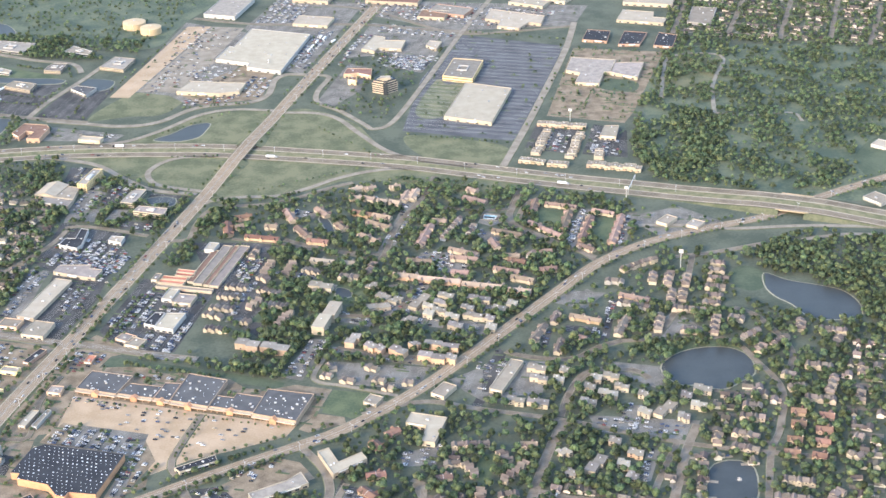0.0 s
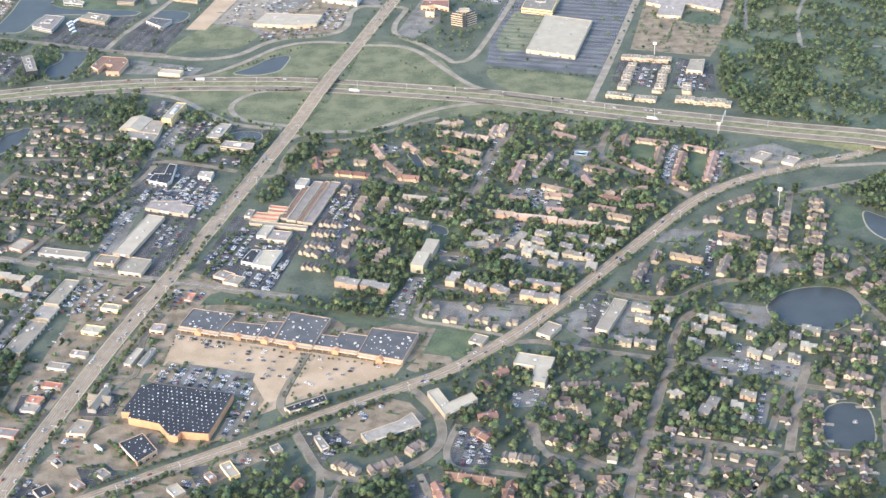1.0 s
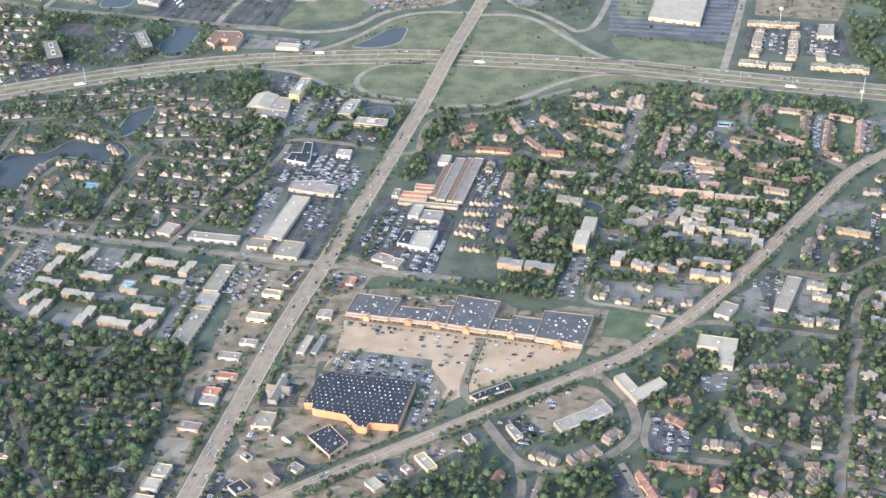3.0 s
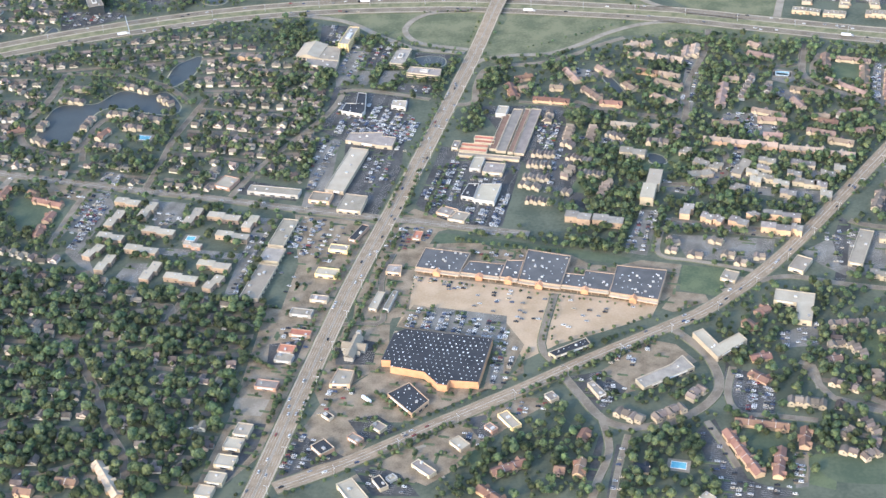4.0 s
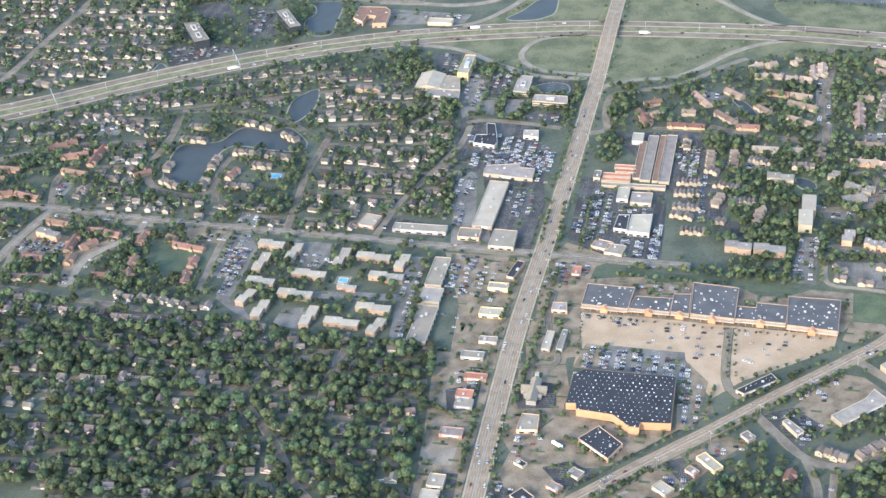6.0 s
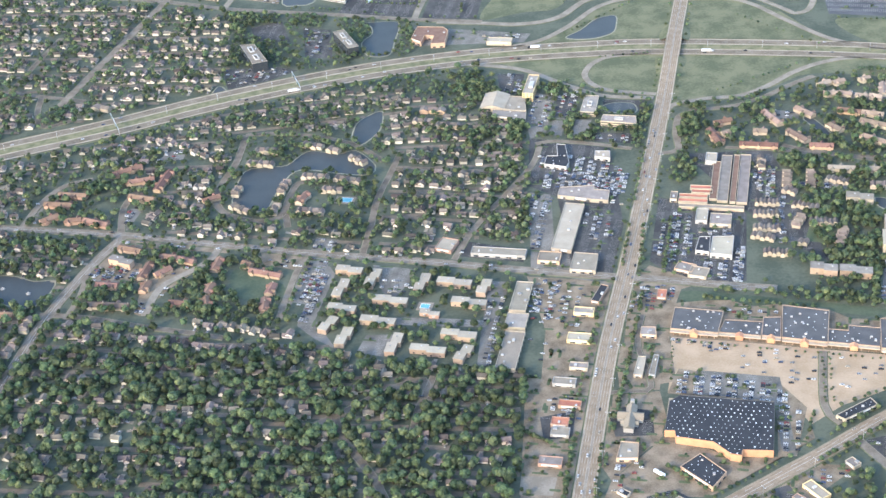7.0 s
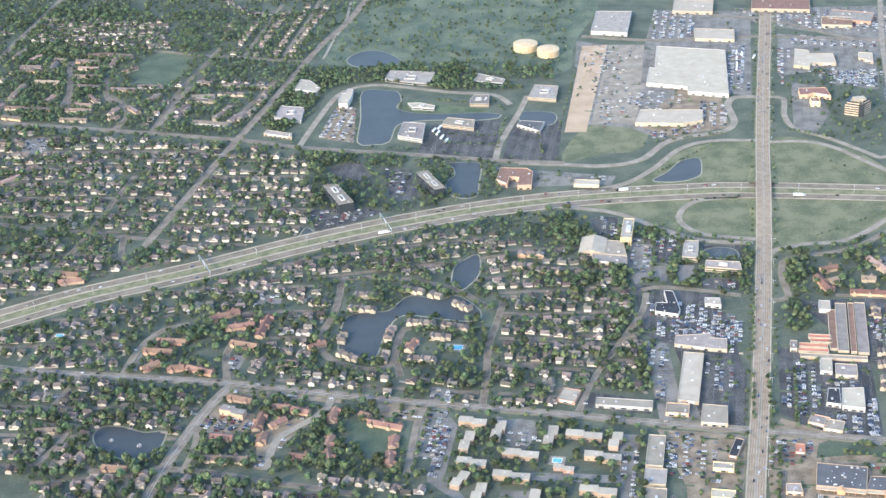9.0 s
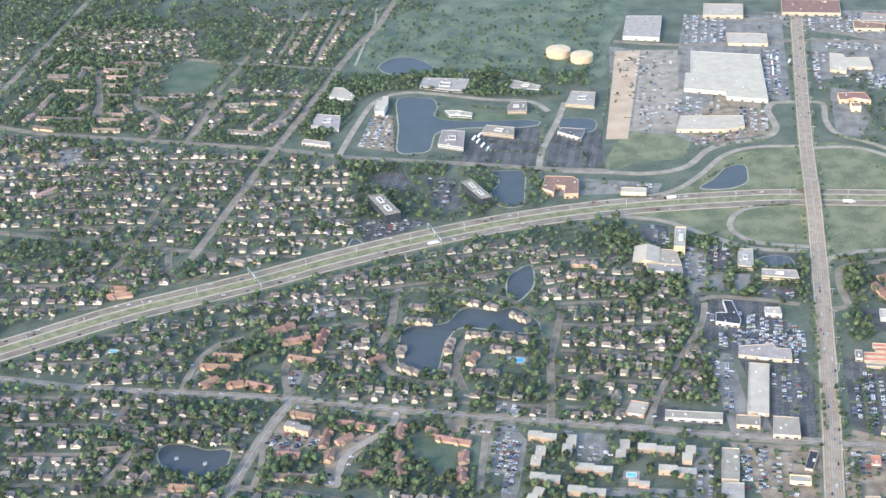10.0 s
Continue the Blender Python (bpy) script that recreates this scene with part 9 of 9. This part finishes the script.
trees(6.7, "mid", [(934, 1737), (1042, 1797), (1175, 1767), (1090, 1493), (1058, 1552), (1015, 1663)])
trees(8.4, "street", [(228, 1199), (278, 1155), (256, 1058), (127, 1071), (141, 1111), (190, 1164)])
trees(9, "street", [(298, 1144), (386, 1170), (385, 1048), (272, 1058)])
trees(11, "street", [(404, 1250), (550, 1314), (512, 1184), (450, 1199)])
trees(6.7, "mid", [(239, 1277), (387, 1337), (390, 1321), (261, 1265)])
trees(6.7, "mid", [(136, 1554), (343, 1469), (339, 1446), (166, 1513)])
trees(8.9, "street", [(-290, 1662), (-59, 1596), (-94, 1427), (-308, 1531)])
trees(8.1, "big", [(-514, 1531), (-425, 1496), (-293, 1435), (-94, 1403), (-71, 1374), (-104, 1219), (-127, 1145), (-454, 1185)])
trees(8.1, "big", [(-652, 1604), (-429, 1539), (-242, 1460), (-62, 1390), (-85, 1317), (-660, 1409), (-698, 1494)])
trees(8.9, "street", [(-770, 1837), (-568, 1747), (-621, 1566), (-700, 1436)])
trees(8.9, "street", [(-981, 1930), (-749, 1832), (-611, 1768), (-679, 1612), (-933, 1627)])
trees(8.9, "street", [(-984, 1944), (-1041, 2301), (-773, 2227), (-689, 2124), (-830, 1969)])
trees(9.2, "mid", [(-1238, 3533), (-728, 3400), (-757, 2975), (-797, 2618), (-1113, 2750)])
trees(8.9, "street", [(-1107, 2712), (-795, 2583), (-773, 2227), (-1044, 2320)])
trees(10.5, "street", [(402, 1257), (718, 1289), (654, 1054), (381, 1077)])
trees(7.9, "mid", [(-84, 2144), (51, 2065), (111, 1864), (-82, 1882)])
trees(10.1, "mid", [(368, 1334), (490, 1384), (562, 1355), (539, 1275), (433, 1247), (389, 1316)])
trees(9.5, "street", [(396, 1510), (539, 1484), (496, 1411), (404, 1431)])
trees(9.5, "street", [(415, 1716), (664, 1646), (582, 1522), (416, 1522)])
trees(9.5, "street", [(266, 1814), (430, 1799), (430, 1493), (348, 1500), (283, 1561)])
trees(10.3, "street", [(-569, 1759), (-338, 1688), (-332, 1561), (-509, 1590), (-580, 1612)])
trees(10, "street", [(496, 1226), (857, 1202), (819, 1065), (485, 1087)])
trees(10.5, "street", [(561, 1234), (843, 1242), (776, 1010), (531, 1029)])
trees(8.1, "big", [(-705, 1564), (-550, 1505), (-433, 1434), (-358, 1373), (-371, 1218), (-649, 1260)])
trees(9.0, "street", [(122, 1137), (167, 1149), (228, 1195), (258, 1174), (267, 1123), (245, 1053), (100, 1067)])
trees(10.6, "mid", [(421, 1297), (475, 1322), (467, 1244), (419, 1239)])
trees(13.2, "mid", [(453, 2777), (620, 2710), (462, 2271), (402, 2304), (353, 2381)])
trees(8.4, "street", [(296, 1150), (364, 1143), (365, 1087), (372, 1039), (273, 1048)])
trees(8.8, "mid", [(395, 1159), (462, 1136), (434, 1064), (401, 1083)])
trees(7.9, "mid", [(470, 1170), (509, 1148), (493, 1107), (466, 1110)])
trees(11, "park", [(-729, 3438), (-144, 3284), (-217, 3059), (-721, 3186)])
trees(8.9, "street", [(-993, 2001), (-781, 1942), (-786, 1872), (-981, 1930)])
trees(7, "mid", [(-123, 1686), (-78, 1764), (-46, 1849), (3, 1921), (20, 1878), (-21, 1755), (-29, 1672), (-53, 1660), (-109, 1681)])
trees(8.1, "big", [(-479, 1272), (-347, 1231), (-242, 1194), (-173, 1145), (-160, 1082), (-445, 1111)])
trees(7.5, "mid", [(276, 1217), (318, 1208), (377, 1234), (385, 1215), (358, 1195), (316, 1182), (284, 1194)])
trees(9.5, "street", [(364, 1552), (328, 1459), (269, 1495), (280, 1531), (350, 1510)])

trees(7, "mid", [(217, 1967), (243, 1967), (215, 1853), (202, 1795), (200, 1769), (161, 1759), (161, 1803), (183, 1844)])
trees(8.8, "street", [(-597, 1602), (-517, 1585), (-466, 1562), (-374, 1519), (-305, 1507), (-301, 1551), (-429, 1590), (-589, 1615)])
trees(8, "mid", [(927, 1704), (1126, 1686), (1085, 1550), (1062, 1552), (1060, 1635), (994, 1668), (924, 1691)])
trees(9, "street", [(650, 1502), (757, 1578), (903, 1626), (982, 1559), (1079, 1529), (972, 1173), (584, 1203)])
trees(11.0, "street", [(280, 1506), (350, 1842), (531, 1999), (778, 1945), (813, 1800), (693, 1644), (595, 1507), (483, 1424)])

def tree_row(r, n, xa, ya, xb, yb):
    """Small planted trees in a line."""
    rnd = random.Random(int(xa + yb))
    for i in range(n):
        t = (i + rnd.uniform(0.2, 0.8)) / n
        if rnd.random() < 0.85:
            TREES.append((xa + (xb - xa) * t + rnd.uniform(-1, 1), ya + (yb - ya) * t + rnd.uniform(-1, 1), r * rnd.uniform(0.7, 1.2), rnd.uniform(0, 360), rnd.random()))


tree_row(4.4, 5, 414, 1137, 445, 1117)
tree_row(3.6, 4, 413, 1108, 411, 1076)
tree_row(2.6, 7, -251, 2630, -260, 2567)
tree_row(2.4, 14, -217, 2458, -116, 2428)
tree_row(2.6, 12, -204, 2420, -124, 2394)
tree_row(2.6, 8, -89, 2502, -122, 2374)
tree_row(2.6, 8, -47, 2456, -53, 2347)
tree_row(3, 12, -377, 2381, -298, 2356)
tree_row(3, 12, -385, 2327, -306, 2271)
tree_row(2.8, 8, -284, 2357, -304, 2271)
tree_row(2.2, 10, -322, 2665, -339, 2466)
tree_row(2.4, 12, -321, 2427, -225, 2396)
tree_row(2.6, 10, -201, 2599, -147, 2572)
tree_row(2.4, 10, -102, 2580, -88, 2521)
tree_row(2.8, 9, -432, 2554, -392, 2606)
tree_row(2.4, 14, -502, 2873, -420, 2843)
tree_row(1.7, 34, 98, 1432, 350, 1350)
tree_row(1.6, 12, 247, 1389, 226, 1302)
tree_row(1.6, 12, 254, 1389, 234, 1301)
tree_row(2.4, 14, 237, 1295, 347, 1334)
tree_row(2.2, 9, 211, 1292, 191, 1246)
tree_row(1.5, 12, 95, 1430, 79, 1365)
tree_row(2.2, 18, 7, 1292, 30, 1370)
tree_row(2, 20, 92, 1678, 67, 1587)
tree_row(2.2, 14, -8, 1274, -31, 1186)
tree_row(2.5, 20, -14, 2431, 62, 2690)
tree_row(2.2, 14, 172, 2018, 134, 1879)
tree_row(2.4, 10, 340, 2360, 404, 2313)
tree_row(2.2, 20, 107, 2352, 247, 2368)
tree_row(2.5, 18, 621, 2701, 806, 2634)
tree_row(2.2, 12, *(824, 2377), *(791, 2258))
tree_row(2.0, 10, *(833, 2357), *(882, 2334))
tree_row(2.0, 12, *(819, 2582), *(966, 2544))
tree_row(2.5, 14, 772, 2461, 688, 2194)
tree_row(2.2, 16, 502, 2201, 661, 2150)
tree_row(3.2, 16, -36, 1282, -60, 1189)
tree_row(2.8, 14, 48, 1132, 125, 1175)
tree_row(2.8, 18, 196, 1216, 310, 1278)
tree_row(3, 10, 49, 1231, 81, 1188)
tree_row(2.6, 16, 264, 1251, 356, 1302)
tree_row(3, 14, 350, 1548, 329, 1465)
tree_row(2.6, 12, 394, 1546, 365, 1455)
tree_row(2.6, 14, 175, 2000, 139, 1878)
tree_row(2.4, 16, 145, 1862, 106, 1727)
tree_row(2.6, 16, 109, 1676, 82, 1560)
tree_row(3.2, 12, -298, 1667, -329, 1549)
tree_row(3, 30, -514, 1762, -67, 1611)
tree_row(3, 34, 6, 1292, 82, 1533)
tree_row(2.8, 26, -38, 1297, 32, 1523)
tree_row(3, 16, 111, 1563, 145, 1686)
tree_row(2.6, 14, -61, 1375, -98, 1210)
tree_row(2.8, 12, -81, 1301, -54, 1279)
tree_row(3.2, 16, 133, 1511, 265, 1466)
tree_row(2.2, 14, 92, 2235, 210, 2329)
tree_row(2, 10, 128, 2144, 216, 2142)
tree_row(2.2, 16, 269, 2003, 429, 2072)
tree_row(2, 12, 355, 2252, 464, 2101)


def islands(pts, gap, seed):
    """Planted islands with small trees in the parking lots."""
    rnd = random.Random(seed)
    p = np.array(pts, float)
    c, s = math.cos(radians(GRID)), math.sin(radians(GRID))
    for x in np.arange(p[:, 0].min(), p[:, 0].max(), gap):
        for y in np.arange(p[:, 1].min(), p[:, 1].max(), gap):
            u, v = x + rnd.uniform(-8, 8), y + rnd.uniform(-8, 8)
            if rnd.random() < 0.5 and inside(p, np.array([u]), np.array([v]))[0] and busy(u, v) == 2:
                a, b = rnd.choice(((5.5, 1.6), (1.6, 6.0), (8.0, 1.4)))
                ring = [(u + i * a * c - j * b * s, v + i * a * s + j * b * c) for i, j in ((-1, -0.6), (-0.8, -1), (0.8, -1), (1, -0.6), (1, 0.6), (0.8, 1), (-0.8, 1), (-1, 0.6))]
                ISLANDS.prism(ring, 0.0, 0.34)
                for _ in range(rnd.randrange(3)):
                    TREES.append((u + rnd.uniform(-1, 1) * a * 0.6, v + rnd.uniform(-1, 1) * b * 0.6, rnd.uniform(1.4, 2.9), rnd.uniform(0, 360), rnd.random()))


ISLANDS = Geo()
for k, (kind, ring) in enumerate(LOTS):
    if kind == "tan":
        continue
    islands(ring, 34 if ring[0][1] > 2300 else 14 if kind == "plot" else 19 if kind in ("lot", "sealed") else 44, k)


def verge(name, off, first, last, seed):
    """Long grassy islands with small trees between a road's kerb and the lots beside it."""
    line, width = ROADS[name]
    rnd = random.Random(seed)
    s = 0.0
    for a, b in zip(line, line[1:]):
        s += (b - a).length
        if s < 34 or not first < a.y < last:
            continue
        s = rnd.uniform(-8, 4)
        t = (b - a).normalized()
        n = Vector((-t.y, t.x))
        for side in (-1, 1):
            if rnd.random() < 0.15:
                continue
            c, hl, hw = a + n * side * (width / 2 + off), rnd.uniform(9, 13), rnd.uniform(2.0, 3.0)
            ring = [c + t * hl * math.cos(k * math.tau / 14) + n * hw * math.sin(k * math.tau / 14) for k in range(14)]
            if busy([q.x for q in ring], [q.y for q in ring]).max() > 2:
                continue
            ISLANDS.prism([(q.x, q.y) for q in ring], 0.0, 0.42)
            for _ in range(rnd.randrange(1, 5)):
                q = c + t * rnd.uniform(-0.8, 0.8) * hl
                TREES.append((q.x, q.y, rnd.uniform(1.5, 2.7), rnd.uniform(0, 360), rnd.random()))


verge("main_road", 5.0, 1180, 1960, 3)
verge("diagonal", 4.0, 1150, 1340, 4)
tagged(part("planting_islands", ISLANDS, "lawn"), "small grassy planting islands in the parking lots", "planting", kind="stuff")


def avenue(name, off, every, seed, keep=0.7):
    """Street trees beside a road."""
    line, width = ROADS[name]
    rnd = random.Random(seed)
    s = 0.0
    for a, b in zip(line, line[1:]):
        s += (b - a).length
        if s > every:
            s = 0.0
            t = (b - a).normalized()
            for side in (-1, 1):
                p = a + Vector((-t.y, t.x)) * side * (width / 2 + off)
                if rnd.random() < keep and busy(p.x, p.y) < 3:
                    TREES.append((p.x, p.y, rnd.uniform(1.8, 3.2), rnd.uniform(0, 360), rnd.random()))


avenue("diagonal", 6, 9, 1, 0.85)
avenue("cross", 5, 13, 2, 0.6)
avenue("main_road", 5, 12, 3, 0.7)
avenue("ns_west", 4, 14, 4)
avenue("nsroad", 5, 14, 5)
avenue("eastns", 5, 14, 6)
avenue("curveroad", 5, 18, 7, 0.5)
avenue("bizroad", 6, 18, 8, 0.5)

NEAR_CROWN = []
for v, f in CROWNS_NEAR:
    me = bpy.data.meshes.new("crown")
    me.from_pydata(v * K, [], f)
    me.materials.append(MATS["leaf"])
    NEAR_CROWN.append(me)


def trunk_geo():
    """A tapered trunk with four limbs that reach into the crown."""
    g = Geo()

    def limb(p, q, r0, r1):
        p, q = Vector(p), Vector(q)
        d = (q - p).normalized()
        a = d.orthogonal().normalized()
        b = d.cross(a)
        ring = [[c + (a * math.cos(k * math.tau / 6) + b * math.sin(k * math.tau / 6)) * r for k in range(6)] for c, r in ((p, r0), (q, r1))]
        for k in range(6):
            j = (k + 1) % 6
            g.poly([ring[0][k], ring[0][j], ring[1][j], ring[1][k]])

    limb((0, 0, -0.05), (0, 0, 0.75), 0.085, 0.055)
    for k in range(4):
        an = k * 1.6 + 0.3
        limb((0, 0, 0.6), (0.5 * math.cos(an), 0.5 * math.sin(an), 1.25 + 0.1 * k), 0.045, 0.015)
    return g


TRUNK = trunk_geo().mesh("tree", "bark")


def tree(x, y, r, ang, tone):
    e = new("tree", TRUNK)
    e.matrix_world = at(x, y, ang) @ Matrix.Diagonal((r, r, r, 1))
    tagged(e, "leafy green broad-crowned tree on a grass verge" if r < 3.2 else "large leafy green tree among houses", "tree", "trees")
    part("crown", NEAR_CROWN[int(tone * 997) % len(NEAR_CROWN)], None, e, m=pose(0, 0, 1.35 * K, 0, 0, tone * 360))


TREES.sort(key=lambda k: k[1] + abs(k[0] + 150) * 0.6)
for spot in TREES[:300]:
    tree(*spot)
FAR_ARR = []
for v, f in CROWNS_FAR:
    FAR_ARR.append((np.concatenate([v + (0, 0, 1.3), np.array([(-0.06, -0.06, 0), (0.06, -0.06, 0), (0, 0.08, 0), (0, 0, 1.0)])]), f + [(len(v), len(v) + 1, len(v) + 3), (len(v) + 1, len(v) + 2, len(v) + 3), (len(v) + 2, len(v), len(v) + 3)], np.array([0] * len(f) + [1] * 3)))
joined("suburb_trees", [(*FAR_ARR[int(t * 991) % 6 + (6 if y > 1950 else 12 if y < 1560 and x < 0 or y < 1330 else 0)], x, y, 0, a, r, t) for x, y, r, a, t in TREES[300:]], ("leaf_far", "bark"), "dense leafy green trees of the suburb and woods", "trees")
